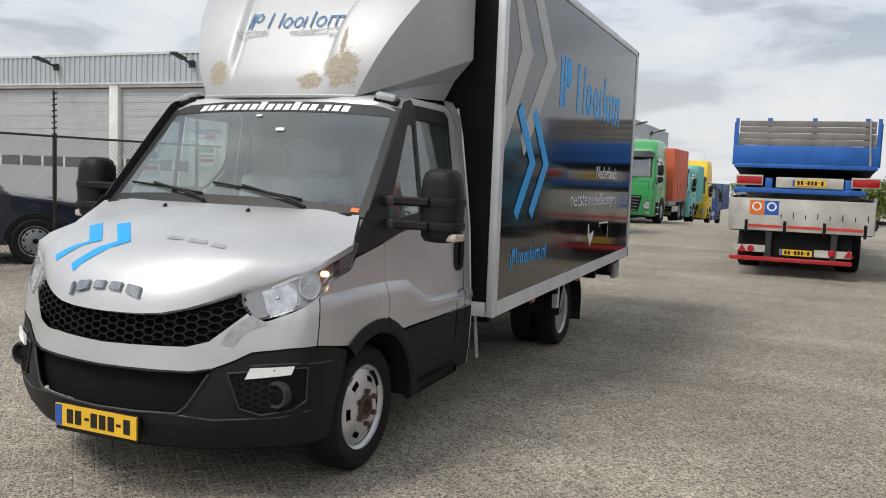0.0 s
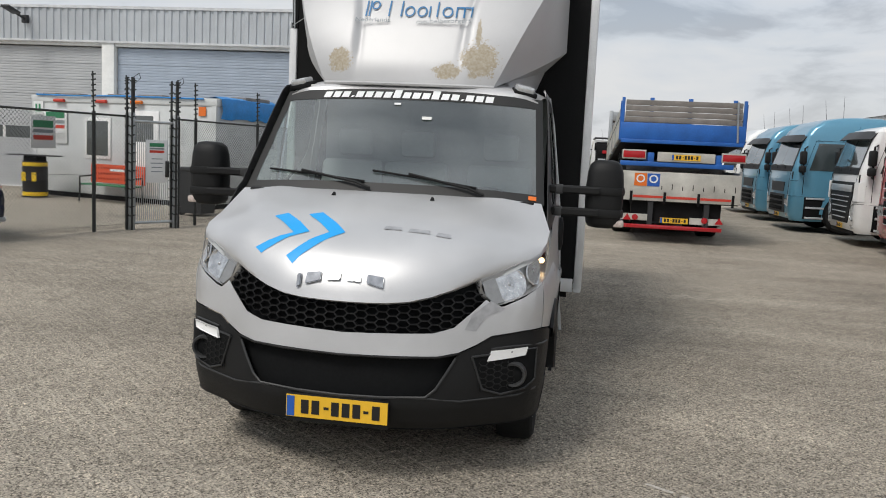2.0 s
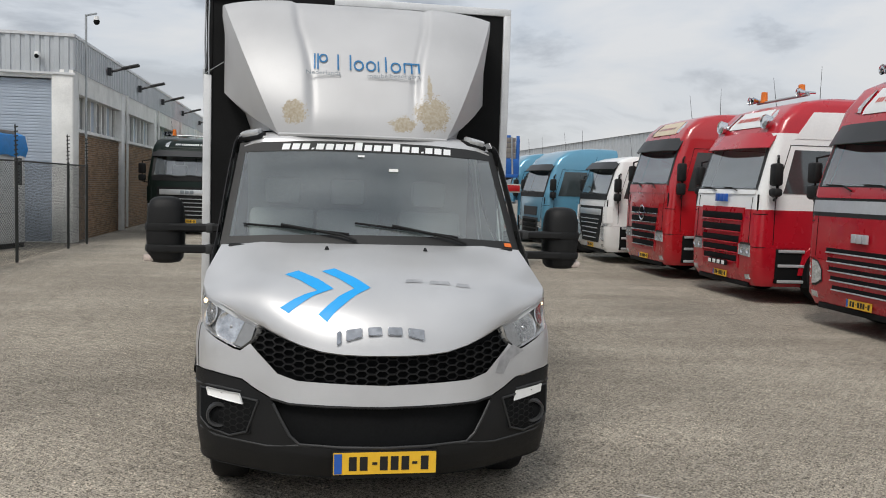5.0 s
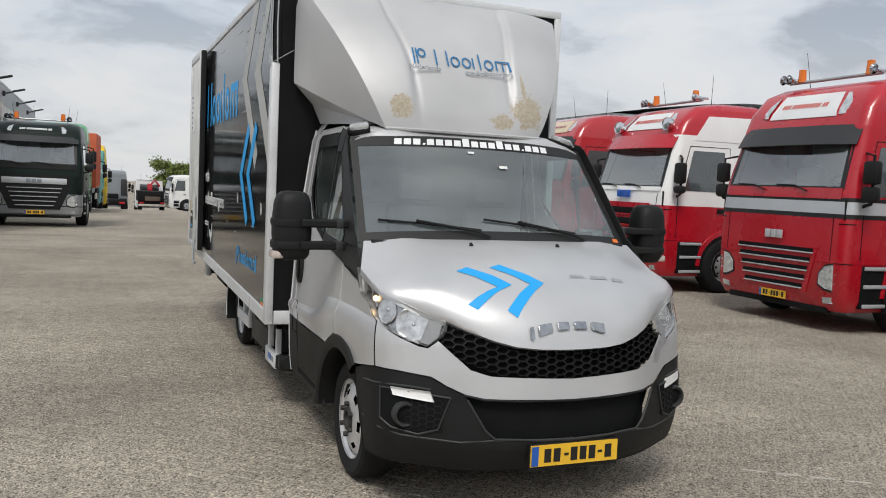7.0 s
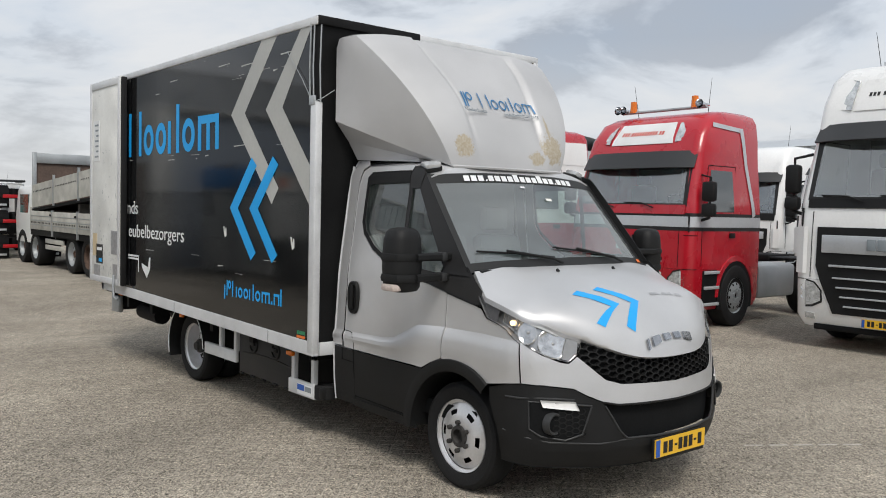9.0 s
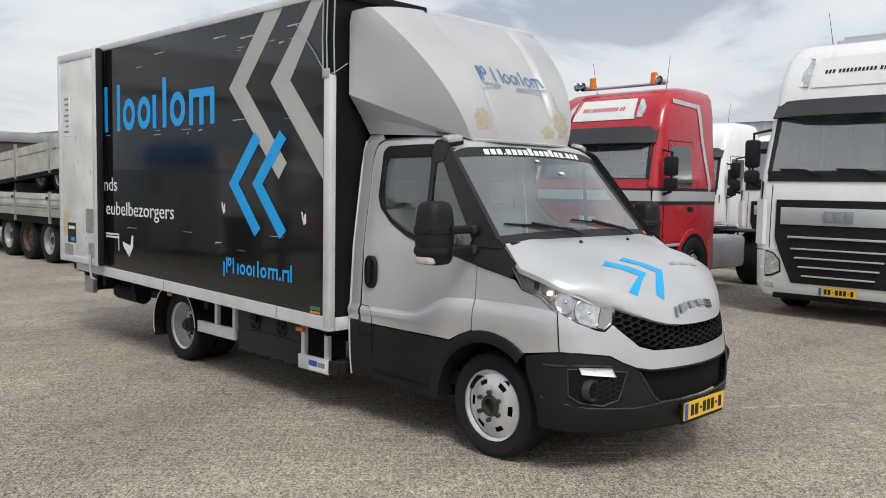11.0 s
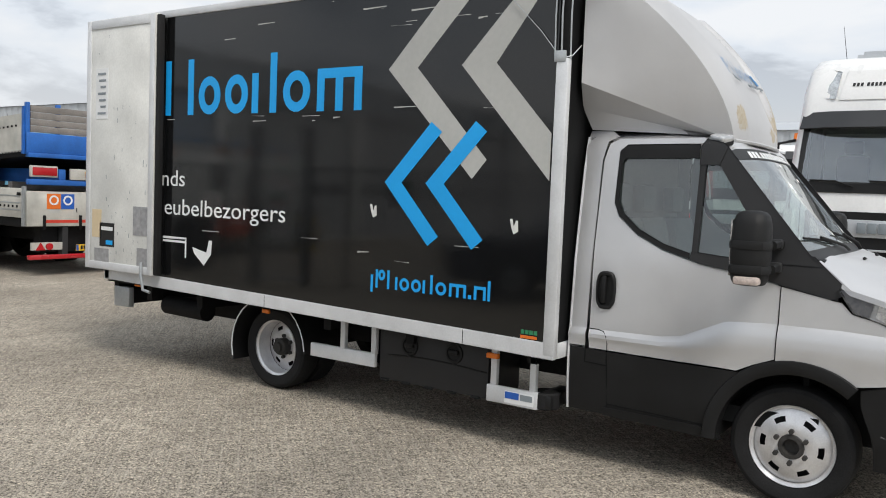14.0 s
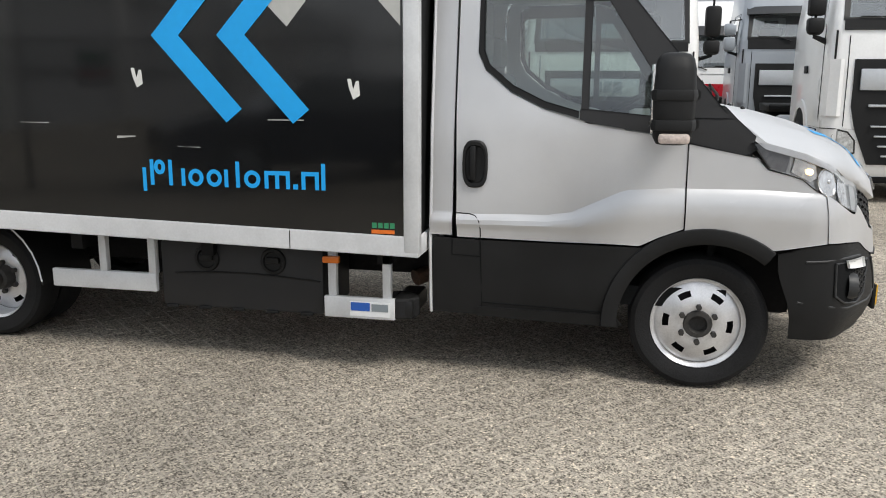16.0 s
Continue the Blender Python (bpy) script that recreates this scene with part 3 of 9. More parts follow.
    for x in (-0.29, 0.29):
        p = by_y(x, 0.80, 0)
        bm = bmesh.new()
        tube(bm, p, p + Vector((0, 0.01, 0.016)), 0.014, 8, 0.008)
        part("washer_nozzle", bm, M_BLACK_PLASTIC, bonnet)
    # torn remains of old lettering
    for x, w in ((0.12, 0.10), (0.25, 0.12), (0.40, 0.08)):
        o = [(x, 0.355), (x + w, 0.36), (x + w * 0.95, 0.385), (x + w * 0.1, 0.38)]
        part("torn_sticker", sheet(o, [], [], by_y, 0), M_TAPE, bonnet)
    # silver bumper skin, wings
    skin = [(0, 0.664), (0.48, 0.67), (0.58, 0.688), (0.66, 0.722), (0.74, 0.765), (0.92, 0.785), (1.09, 0.79), (1.09, 1.025), (1.05, 1.008), (0.92, 0.955), (0.80, 0.912), (0.755, 0.905), (0.70, 0.945), (0.63, 0.882), (0.55, 0.81), (0.45, 0.782), (0, 0.768)]
    both("bumper_skin", skin, us, vs, nose, M_SILVER, van, across=True)
    arch = [(y + 0.69, z) for y, z in arc(1.01, 0.345, 0.50, 126, 76, 8)]
    wing = [(1.10, 0.79), (1.22, 0.776)] + arch + [(1.818, 0.838), (1.818, 1.250), (1.62, 1.212), (1.50, 1.19), (1.445, 1.134), (1.35, 1.112), (1.26, 1.090), (1.16, 1.036), (1.10, 1.014)]
    wl_ = [0.76, 0.79, 0.81, 0.83, 0.85, 0.87, 0.89, 0.905, 0.92, 0.93, 0.94, 0.95, 0.97, 1.0, 1.04, 1.1, 1.15, 1.2, 1.25, 1.3]
    both("front_wing", [(s, level(plan(s)[1], z)) for s, z in wing], us, wl_, lambda s, w: nose(s, unlevel(plan(s)[1], w)), M_SILVER, van, smooth=17)
    # black bumper, a U round the lower grille
    U = [(0, 0.285), (0.6, 0.285), (0.9, 0.298), (1.275, 0.31), (1.285, 0.42), (1.305, 0.50), (1.34, 0.58), (1.365, 0.65), (1.37, 0.735), (1.22, 0.772), (1.09, 0.786), (0.92, 0.781), (0.74, 0.761), (0.66, 0.718), (0.58, 0.684), (0.56, 0.66), (0.47, 0.50), (0.43, 0.462), (0.0, 0.455)]
    both("front_bumper", U, us, vs + [0.33, 0.36, 0.44, 0.46, 0.48, 0.55, 0.66, 0.70], lambda s, z: nose(s, z, 0.004), M_BLACK_PLASTIC, van, across=True, label="matt black plastic bumper")
    for sign in (-1, 1):
        bm = bmesh.new()
        polyline(bm, [Vector((sign * p.x, p.y, p.z)) for p in (nose(s, interp([(0, 0.452), (0.44, 0.458), (0.6, 0.44), (0.9, 0.455), (1.25, 0.50)], s), 0.004) for s in (0.0, 0.2, 0.44, 0.6, 0.75, 0.9, 1.05, 1.25))], 0.006, 6)
        part("bumper_seam", bm, M_GREY_LIP, van)
        bm = bmesh.new()
        polyline(bm, [Vector((sign * p.x, p.y, p.z)) for p in (nose(s, interp([(0.74, 0.70), (0.9, 0.712), (1.25, 0.70)], s), 0.005) for s in (0.74, 0.85, 0.95, 1.1, 1.22))], 0.006, 6)
        part("bumper_seam", bm, M_GREY_LIP, van)
    back = lambda s, z: nose(s, z) + Vector((0, 0.045, 0))
    both("grille_backing", [(0, 0.75), (0.5, 0.77), (0.72, 0.94), (0.66, 1.05), (0.35, 0.94), (0, 0.935)], us, vs, back, M_DARK, van, across=True)
    both("lower_grille_backing", [(0, 0.45), (0.46, 0.45), (0.62, 0.70), (0, 0.68)], us, vs, back, M_DARK, van, across=True)
    bm = bmesh.new()
    honeycomb(bm, lambda x, z: interp([(0, 0.772), (0.45, 0.79), (0.55, 0.825), (0.7, 0.96)], abs(x)) < z < interp([(0, 0.915), (0.35, 0.92), (0.56, 0.975), (0.66, 1.03)], abs(x)) and abs(x) < 0.68, lambda s, z: nose(s, z) + Vector((0, 0.012, 0)), 0.070, 0.037, -0.70, 0.70, 0.765, 1.04, 0.12)
    part("grille", bm, M_BLACK_PLASTIC, van, "black honeycomb grille", smooth=0)
    # lower mesh is darker than the upper: its recess shade is in the colour
    bm = bmesh.new()
    honeycomb(bm, lambda x, z: 0.465 < z < 0.655 and abs(x) < interp([(0.46, 0.43), (0.66, 0.56)], z), lambda s, z: nose(s, z) + Vector((0, 0.05, 0)), 0.070, 0.037, -0.58, 0.58, 0.455, 0.67)
    part("lower_grille", bm, M_DARK, van, "black honeycomb lower grille", smooth=0)
    bm = bmesh.new()
    lip = [nose(s, z, 0.006) for s, z in ((0.0, 0.458), (0.22, 0.459), (0.43, 0.465), (0.475, 0.505), (0.52, 0.58), (0.565, 0.66))]
    polyline(bm, [Vector((-p.x, p.y, p.z)) for p in lip[::-1]] + lip[1:], 0.007, 8)
    part("lower_grille_lip", bm, M_GREY_LIP, van)
    bm = bmesh.new()
    top_lip = [nose(s, z, 0.004) for s, z in ((0.0, 0.658), (0.3, 0.66), (0.48, 0.664), (0.58, 0.682))]
    polyline(bm, [Vector((-p.x, p.y, p.z)) for p in top_lip[::-1]] + top_lip[1:], 0.006, 8)
    part("grille_top_lip", bm, M_BLACK_PLASTIC, van)
    # lamps in the bumper
    for sign in (-1, 1):
        m = lambda s, z, o=0.0: Vector((sign * nose(s, z, o).x, nose(s, z, o).y, nose(s, z, o).z))
        o = [(0.64, 0.665), (0.70, 0.50), (0.80, 0.468), (0.95, 0.49), (1.03, 0.53), (1.03, 0.69), (0.85, 0.682)]
        # pocket is a proud dark sheet; the recess shade is in its colour
        bm = sheet(o, steps(0.6, 1.1, 5), [0.55, 0.62], lambda s, z: m(s, z, 0.010), 0.003)
        pocket = part("fog_lamp_pocket", bm, M_DARK, van)
        # lighter grey rim paints the light that the pocket's black edge catches
        bm = bmesh.new()
        polyline(bm, [m(s, z, 0.012) for s, z in o + o[:1]], 0.006, 8)
        part("pocket_rim", bm, M_GREY_LIP, pocket)
        bm = bmesh.new()
        honeycomb(bm, lambda x, z: 0.69 < x < 0.86 and 0.50 < z < 0.64 and (x - 0.66) * 1.2 + (z - 0.47) > 0.07, lambda s, z: nose(s, z, 0.016), 0.05, 0.032, 0.66, 0.9, 0.49, 0.66)
        if sign < 0:
            bmesh.ops.scale(bm, vec=(-1, 1, 1), verts=bm.verts[:])
        part("pocket_mesh", bm, M_BLACK_PLASTIC, pocket, smooth=0)
        c = m(0.865, 0.565, 0.012)
        bm = bmesh.new()
        ring = [(0.043, 0.02), (0.05, -0.014), (0.06, -0.016), (0.066, 0.0), (0.067, 0.03)]
        revolve(bm, ring, c, "y", 24)
        part("fog_lamp_ring", bm, M_GREY_LIP, pocket)
        bm = bmesh.new()
        revolve(bm, [(0.046, 0.008), (0.02, 0.0), (0.001, -0.002)], c, "y", 20)
        part("fog_lamp_cap", bm, M_DARK, pocket)
        o = [(0.715, 0.640), (0.93, 0.662), (0.945, 0.702), (0.735, 0.692)]
        part("daytime_lamp", sheet(o, steps(0.6, 1.0, 6), [], lambda s, z: m(s, z, 0.020), 0.012), M_WHITE, pocket, "white daytime lamp strip")
    # headlamps
    lamp = [(0.70, 0.955), (0.757, 0.915), (0.80, 0.925), (0.92, 0.963), (1.05, 1.0), (1.16, 1.042), (1.26, 1.096), (1.35, 1.118), (1.44, 1.14), (1.53, 1.262), (1.52, 1.268), (1.43, 1.252), (1.25, 1.212), (1.05, 1.168), (0.90, 1.132), (0.78, 1.086), (0.66, 1.040), (0.675, 0.99)]
    for sign in (-1, 1):
        m = lambda s, z, o=0.0: Vector((sign * nose(s, z, o).x, nose(s, z, o).y, nose(s, z, o).z))
        bm = sheet(lamp, steps(0.6, 1.55, 10), [1.0, 1.05, 1.1, 1.15, 1.2], lambda s, z: m(s, z, -0.045), 0.003)
        house = part("headlamp", bm, M_LAMP_GREY, van, "clear-lensed headlamp with chrome reflectors")
        lens = part("headlamp_lens", sheet(lamp, steps(0.6, 1.55, 14), [1.0, 1.05, 1.1, 1.15, 1.2], lambda s, z: m(s, z, 0.003), 0.0), M_LENS, house, "clear plastic lens")
        face_out(lens)
        lens.visible_shadow = False
        bm = bmesh.new()
        loft(bm, [[m(s, z, 0.001) for s, z in lamp + lamp[:1]], [m(s, z, -0.046) for s, z in lamp + lamp[:1]]])
        part("lamp_wall", bm, M_LAMP_GREY, house)
        foot = [(1.44, 1.25), (1.56, 1.20), (1.84, 1.22), (1.84, 1.44), (1.66, 1.43), (1.60, 1.37), (1.52, 1.30)]
        part("pillar_foot", sheet(foot, steps(1.45, 1.84, 6), [1.25, 1.3, 1.35, 1.4], lambda s, z: m(s, z, -0.014), 0.003), M_TRIM_GREY, van, "dark trim at the foot of the pillar")
        for s, z, r in ((0.845, 1.015, 0.078), (1.05, 1.08, 0.066)):
            bm = bmesh.new()
            rings = []
            for f, depth in ((1.08, -0.022), (1.0, -0.018), (0.9, -0.026), (0.65, -0.036), (0.35, -0.041), (0.05, -0.043)):
                rings.append([m(s + 1.35 * r * f * math.cos(q * math.pi / 12), z + r * f * math.sin(q * math.pi / 12), depth) for q in range(24)])
            loft(bm, rings, closed=True, cap=True)
            bowl = part("reflector", bm, M_REFLECTOR, house, "chrome reflector bowl")
            bm = bmesh.new()
            bmesh.ops.create_icosphere(bm, subdivisions=2, radius=0.013, matrix=Matrix.Translation(m(s, z, -0.036)))
            part("bulb_cap", bm, M_LAMP_GREY, bowl)
        bm = bmesh.new()
        bmesh.ops.create_icosphere(bm, subdivisions=2, radius=0.016, matrix=Matrix.Translation(m(1.2, 1.128, -0.022)))
        part("bulb", bm, M_LAMP_ON, house, "lit warm bulb")
        for name, o, off, mt in (("lamp_tip", [(1.36, 1.125), (1.435, 1.146), (1.515, 1.258), (1.43, 1.246), (1.34, 1.224)], -0.012, M_LAMP_TIP), ("lamp_nose", [(0.68, 1.03), (0.70, 0.965), (0.757, 0.922), (0.80, 0.932), (0.745, 1.05)], -0.012, M_LAMP_NOSE), ("indicator_bowl", [(1.14, 1.10), (1.2, 1.08), (1.33, 1.125), (1.31, 1.205), (1.16, 1.175)], -0.032, M_REFLECTOR), ("lamp_trim", [(0.78, 1.075), (0.9, 1.118), (1.05, 1.155), (1.28, 1.205), (1.28, 1.19), (1.05, 1.138), (0.9, 1.10), (0.80, 1.06)], -0.015, M_LAMP_FACE_TRIM)):
            part(name, sheet(o, steps(0.6, 1.55, 10), [1.0, 1.05, 1.1, 1.15, 1.2], lambda s, z: m(s, z, off), 0.003), mt, house)
    # grey tape over cracked skin beside one lamp
    o = [(0.60, 0.80), (0.655, 0.79), (0.70, 0.86), (0.80, 0.90), (0.72, 0.94), (0.63, 0.87)]
    part("foil_tape", sheet(o, steps(0.6, 0.85, 4), [0.85, 0.9], lambda s, z: nose(s, z, 0.004), 0.0), M_TAPE, van, "crumpled grey foil tape")
    # doors, pillars, flank
    side = lambda y, z: Vector((flank(y, z), y, z))
    ys, zs = steps(0.8, 2.4, 40), vs + [1.4, 1.5, 1.7, 1.9, 2.02, 2.05]
    door = [(1.135, 0.842), (1.25, 0.795), (1.34, 0.748), (2.255, 0.757), (2.262, 0.88), (2.272, 1.4), (2.268, 1.95), (2.24, 2.06), (2.18, 2.092), (1.64, 2.098), (1.61, 2.06), (2.12, 2.052), (2.168, 2.01), (2.17, 1.68), (2.13, 1.595), (2.0, 1.487), (1.83, 1.405), (1.6, 1.338), (1.32, 1.295), (1.135, 1.252)]
    for d in both("cab_door", [(y, level(y, z)) for y, z in door], ys, wl_ + [1.4, 1.5, 1.7, 1.9, 2.02, 2.05], lambda y, w: side(y, unlevel(y, w)), M_SILVER, van, smooth=17):
        sg = -1 if d.data.vertices[0].co.x < 0 else 1
        bm = bmesh.new()
        rings = []
        for k, off in ((1.0, -0.010), (1.0, 0.008), (0.93, 0.015), (0.80, 0.014), (0.74, 0.002), (0.4, 0.0)):
            ring = []
            for i in range(28):
                t = 2 * math.pi * i / 28
                cy, cz = math.cos(t), math.sin(t)
                ring.append((sg * (0.985 + off), 2.17 + k * 0.064 * math.copysign(abs(cy) ** 0.55, cy) * (1 - 0.12 * cz * cz), 1.13 + k * 0.12 * math.copysign(abs(cz) ** 0.6, cz)))
            rings.append(ring)
        loft(bm, rings, closed=True, cap=True)
        h = part("door_handle", bm, M_BLACK_PLASTIC, d, "black recessed door handle")
        bm = box(-0.010, 0.010, -0.017, 0.017, -0.088, 0.088, 0.009)
        bmesh.ops.translate(bm, verts=bm.verts[:], vec=(sg * 0.998, 2.18, 1.135))
        part("handle_grip", bm, M_BLACK_PLASTIC, h)
        bm = bmesh.new()
        polyline(bm, [(sg * flank(y, z), y, z) for y, z in ((2.135, 0.755), (2.136, 0.80), (2.143, 0.84), (2.165, 0.868), (2.20, 0.876), (2.268, 0.878))], 0.003, 5)
        part("filler_seam", bm, M_DARK, d)
    for sg in (-1, 1):
        for name, path in (("cladding_seam", [(2.135, 0.755), (2.13, 0.60), (2.125, 0.36)]), ("cladding_seam", [(2.28, 0.75), (2.283, 0.662), (2.136, 0.656)]), ("sill_seam", [(2.125, 0.41), (1.8, 0.402), (1.47, 0.392)])):
            bm = bmesh.new()
            polyline(bm, [(sg * (flank(y, z) + 0.004), y, z) for y, z in path], 0.0035, 5)
            part(name, bm, M_DARK, van)
        bm = bmesh.new()
        polyline(bm, [(sg * (flank(2.4, z) - 0.002), 2.398, z) for z in (0.34, 0.5, 0.7, 0.9, 1.1, 1.3, 1.5, 1.7, 1.9, 2.1)], 0.009, 6)
        part("rear_edge_strip", bm, M_ALU, van, "pale sealing strip along the cab's rear edge")
    both("rear_pillar", [(2.283, 0.765), (2.40, 0.765), (2.40, 2.14), (2.25, 2.14), (2.19, 2.105), (2.255, 2.07), (2.28, 1.95)], ys, zs, side, M_SILVER, van)
    clad = [(1.40, 0.325), (2.385, 0.345), (2.385, 0.752), (2.15, 0.742), (1.33, 0.738)] + [p for p in arc(1.01, 0.345, 0.50, 45, 12, 5)]
    both("sill_cladding", clad, ys, [0.36, 0.4, 0.5, 0.6, 0.7], lambda y, z: side(y, z) + Vector((0.003, 0, 0)), M_BLACK_PLASTIC, van, label="matt black sill cladding")
    both("sill_step", [(1.42, 0.315), (2.15, 0.335), (2.15, 0.385), (1.45, 0.38)], ys, [], lambda y, z: side(y, z) + Vector((0.012, 0, 0)), M_BLACK_PLASTIC, van, 0.02)
    trims = ([(1.495, 2.04), (0.985, 1.425), (0.93, 1.37), (1.22, 1.375), (1.20, 1.42), (1.535, 1.93)],
             [(1.495, 2.04), (1.535, 1.93), (1.655, 1.93), (1.655, 2.045), (1.63, 2.085), (1.53, 2.065)],
             [(1.612, 1.41), (1.65, 1.41), (1.65, 1.93), (1.612, 1.93)],
             [(0.93, 1.375), (0.845, 1.268), (0.835, 1.195), (1.13, 1.258), (1.32, 1.30), (1.60, 1.342), (1.655, 1.36), (1.655, 1.41), (1.612, 1.41), (1.22, 1.375)])
    pillar = lambda y, z: Vector((flank(max(y, 1.2), z) - max(0, 1.35 - y) * 0.05, y, z))
    for trim in trims:
        both("pillar_trim", trim, ys, zs, lambda y, z: pillar(y, z) + Vector((0.004, 0, 0)), M_TRIM_GREY, van, label="faded black front pillar trim")
    frame_ = [(1.66, 1.365), (1.83, 1.412), (2.0, 1.494), (2.13, 1.602), (2.167, 1.685), (2.165, 2.012), (2.12, 2.05), (1.66, 2.055), (1.66, 1.97), (2.12, 1.965), (2.143, 1.94), (2.14, 1.70), (2.11, 1.625), (1.99, 1.525), (1.83, 1.447), (1.66, 1.40)]
    both("window_frame", frame_, ys, zs, lambda y, z: side(y, z) + Vector((0.002, 0, 0)), M_BLACK_PLASTIC, van)
    for g_ in both("side_window", [(1.645, 1.395), (1.83, 1.44), (1.99, 1.518), (2.112, 1.62), (2.145, 1.70), (2.147, 1.945), (2.12, 1.97), (1.645, 1.975)], ys, zs, lambda y, z: side(y, z) - Vector((0.012, 0, 0)), M_GLASS, van, 0):
        face_out(g_)
        g_.visible_shadow = False
    for g_ in both("quarter_window", [(1.22, 1.375), (1.612, 1.41), (1.612, 1.93), (1.535, 1.93), (1.20, 1.42)], ys, zs, lambda y, z: pillar(y, z) - Vector((0.004, 0, 0)), M_GLASS, van, 0):
        face_out(g_)
        g_.visible_shadow = False
    # roof
    rows = []
    for y, top, w in ((1.465, 2.06, 0.80), (1.505, 2.095, 0.815), (1.63, 2.13, 0.835), (1.9, 2.155, 0.845), (2.40, 2.165, 0.845)):
        row = []
        for i in range(-10, 11):
            u = i / 10
            z = top - 0.075 * abs(u) ** 6 - 0.012 * u * u
            row.append((u * w, y + 0.05 * u * u * (1 if y < 1.5 else 0), z))
        rows.append(row)
    bm = bmesh.new()
    loft(bm, rows)
    roof = part("cab_roof", bm, M_SILVER, van, smooth=60)
    for sign in (-1, 1):
        bm = box(-0.075, 0.075, -0.06, 0.06, -0.03, 0.006, 0.01)
        bmesh.ops.transform(bm, matrix=pose(sign * 0.745 - 0.025, 1.585, 2.085, 12, sign * 10, sign * 18), verts=bm.verts[:])
        c = part("roof_lamp", bm, M_BLACK_PLASTIC, roof)
        bm = box(-0.062, 0.062, -0.055, 0.045, -0.015, 0.028, 0.014)
        bmesh.ops.transform(bm, matrix=pose(sign * 0.742 - 0.025, 1.575, 2.092, 12, sign * 10, sign * 18), verts=bm.verts[:])
        part("roof_lamp_lens", bm, M_CLEAR_GREY, c, "clear roof marker lens")
    # windscreen
    def screen(u, t, out=0.0):
        w = 0.915 - 0.075 * t
        y = 0.925 + 0.535 * t + 0.075 * abs(u) ** 2.5
        z = 1.42 + 0.635 * t - 0.03 * abs(u) ** 2.5
        return Vector((u * w, y - out * 0.8, z + out * 0.6))
    bm = bmesh.new()
    loft(bm, [[screen(i / 10, t / 8) for i in range(-10, 11)] for t in range(9)])
    ws = part("windscreen", bm, M_SCREEN, van, "clear windscreen with dark border")
    ws.visible_shadow = False
    bm = bmesh.new()
    for t0, t1, u0, u1 in ((0.90, 1.0, -1, 1), (0.0, 0.085, -1, 1), (0.085, 0.90, -1, -0.95), (0.085, 0.90, 0.95, 1)):
        loft(bm, [[screen(u0 + (u1 - u0) * i / 16, t, 0.003) for i in range(17)] for t in (t0, (t0 + t1) / 2, t1)])
    part("screen_border", bm, M_INK, ws)
    for a, b in ((-0.87, -0.12), (-0.13, 0.62)):
        bm = bmesh.new()
        polyline(bm, [screen(b, 0.02, 0.02), screen(b - 0.10, 0.06, 0.03), screen(a + 0.25, 0.16, 0.025)], 0.009, 6)
        w = part("wiper", bm, M_BLACK_PLASTIC, van)
        bm = bmesh.new()
        polyline(bm, [screen(a, 0.185, 0.014), screen((a + b) / 2 - 0.05, 0.14, 0.012), screen(b - 0.05, 0.085, 0.012)], 0.007, 6)
        part("wiper_blade", bm, M_RUBBER, w)
    part("cowl", box(-0.86, 0.86, 0.935, 1.03, 1.36, 1.412, 0.01), M_BLACK_PLASTIC, van)
    # site address across the screen's top as plain bars
    bm = bmesh.new()
    place = lambda a, h: screen((a - 0.50) / 0.84 + 0.0, 0.912 + h, 0.006)
    x = -0.07
    for k, letter in enumerate([1, 1, 1, 0, 1, 1, 1, 1, 1, 1, 1, 1, 1, 1, 1, 0, 1, 1, 1]):
        w = 0.048 if letter else 0.016
        h = 0.062 if letter and k not in (8, 12) else 0.085
        if not letter:
            h = 0.018
        lean = 0.008
        bm.faces.new([bm.verts.new(place(x + a, b)) for a, b in ((0, 0), (w, 0), (w + lean, h), (lean, h))])
        part("address_bar", bm, M_WHITE_FILM, ws)
        bm = bmesh.new()
        x += w + 0.014
    bm.free()
    for (u, t, w, h), mt, nm in (((-0.10, 0.84, 0.05, 0.02), M_WHITE_FILM, "toll_sticker"), ((0.13, 0.70, 0.07, 0.03), M_WHITE_PANEL, "paper_tag"), ((0.90, 0.03, 0.05, 0.035), M_SIGN_ORANGE, "orange_sticker")):
        bm = bmesh.new()
        bm.faces.new([bm.verts.new(screen(u + a, t + b, 0.008)) for a, b in ((0, 0), (w, 0), (w, h), (0, h))])
        part(nm, bm, mt, ws)
    # inside
    part("dashboard", box(-0.86, 0.86, 1.06, 1.42, 1.05, 1.36, 0.06), M_CABIN_GREY, van)
    part("cab_floor", box(-0.9, 0.9, 0.9, 2.36, 0.42, 0.52), M_DARK, van)
    part("bulkhead", box(-0.84, 0.84, 2.355, 2.385, 0.5, 2.1), M_CABIN_GREY, van)
    part("headliner", box(-0.78, 0.78, 1.55, 2.35, 2.06, 2.08), M_WHITE_PANEL, van)
    part("firewall", box(-0.86, 0.86, 0.97, 1.0, 0.42, 1.36), M_DARK, van)
    for x in (-0.58, -0.10, 0.52):
        seat(van, x, 1.88, 0.86, M_CABIN_GREY)
    bm = bmesh.new()
    c = Matrix.Translation((0.52, 1.50, 1.36)) @ Matrix.Rotation(radians(-28), 4, "X")
    ring = [c @ Vector((0.2 * math.cos(t), 0.2 * math.sin(t), 0)) for t in (2 * math.pi * i / 20 for i in range(21))]
    polyline(bm, ring, 0.016, 6)
    for t in (0.3, 2.8, 4.7):
        tube(bm, c @ Vector((0, 0, 0)), c @ Vector((0.2 * math.cos(t), 0.2 * math.sin(t), 0)), 0.014, 6)
    part("steering_wheel", bm, M_DARK, van)
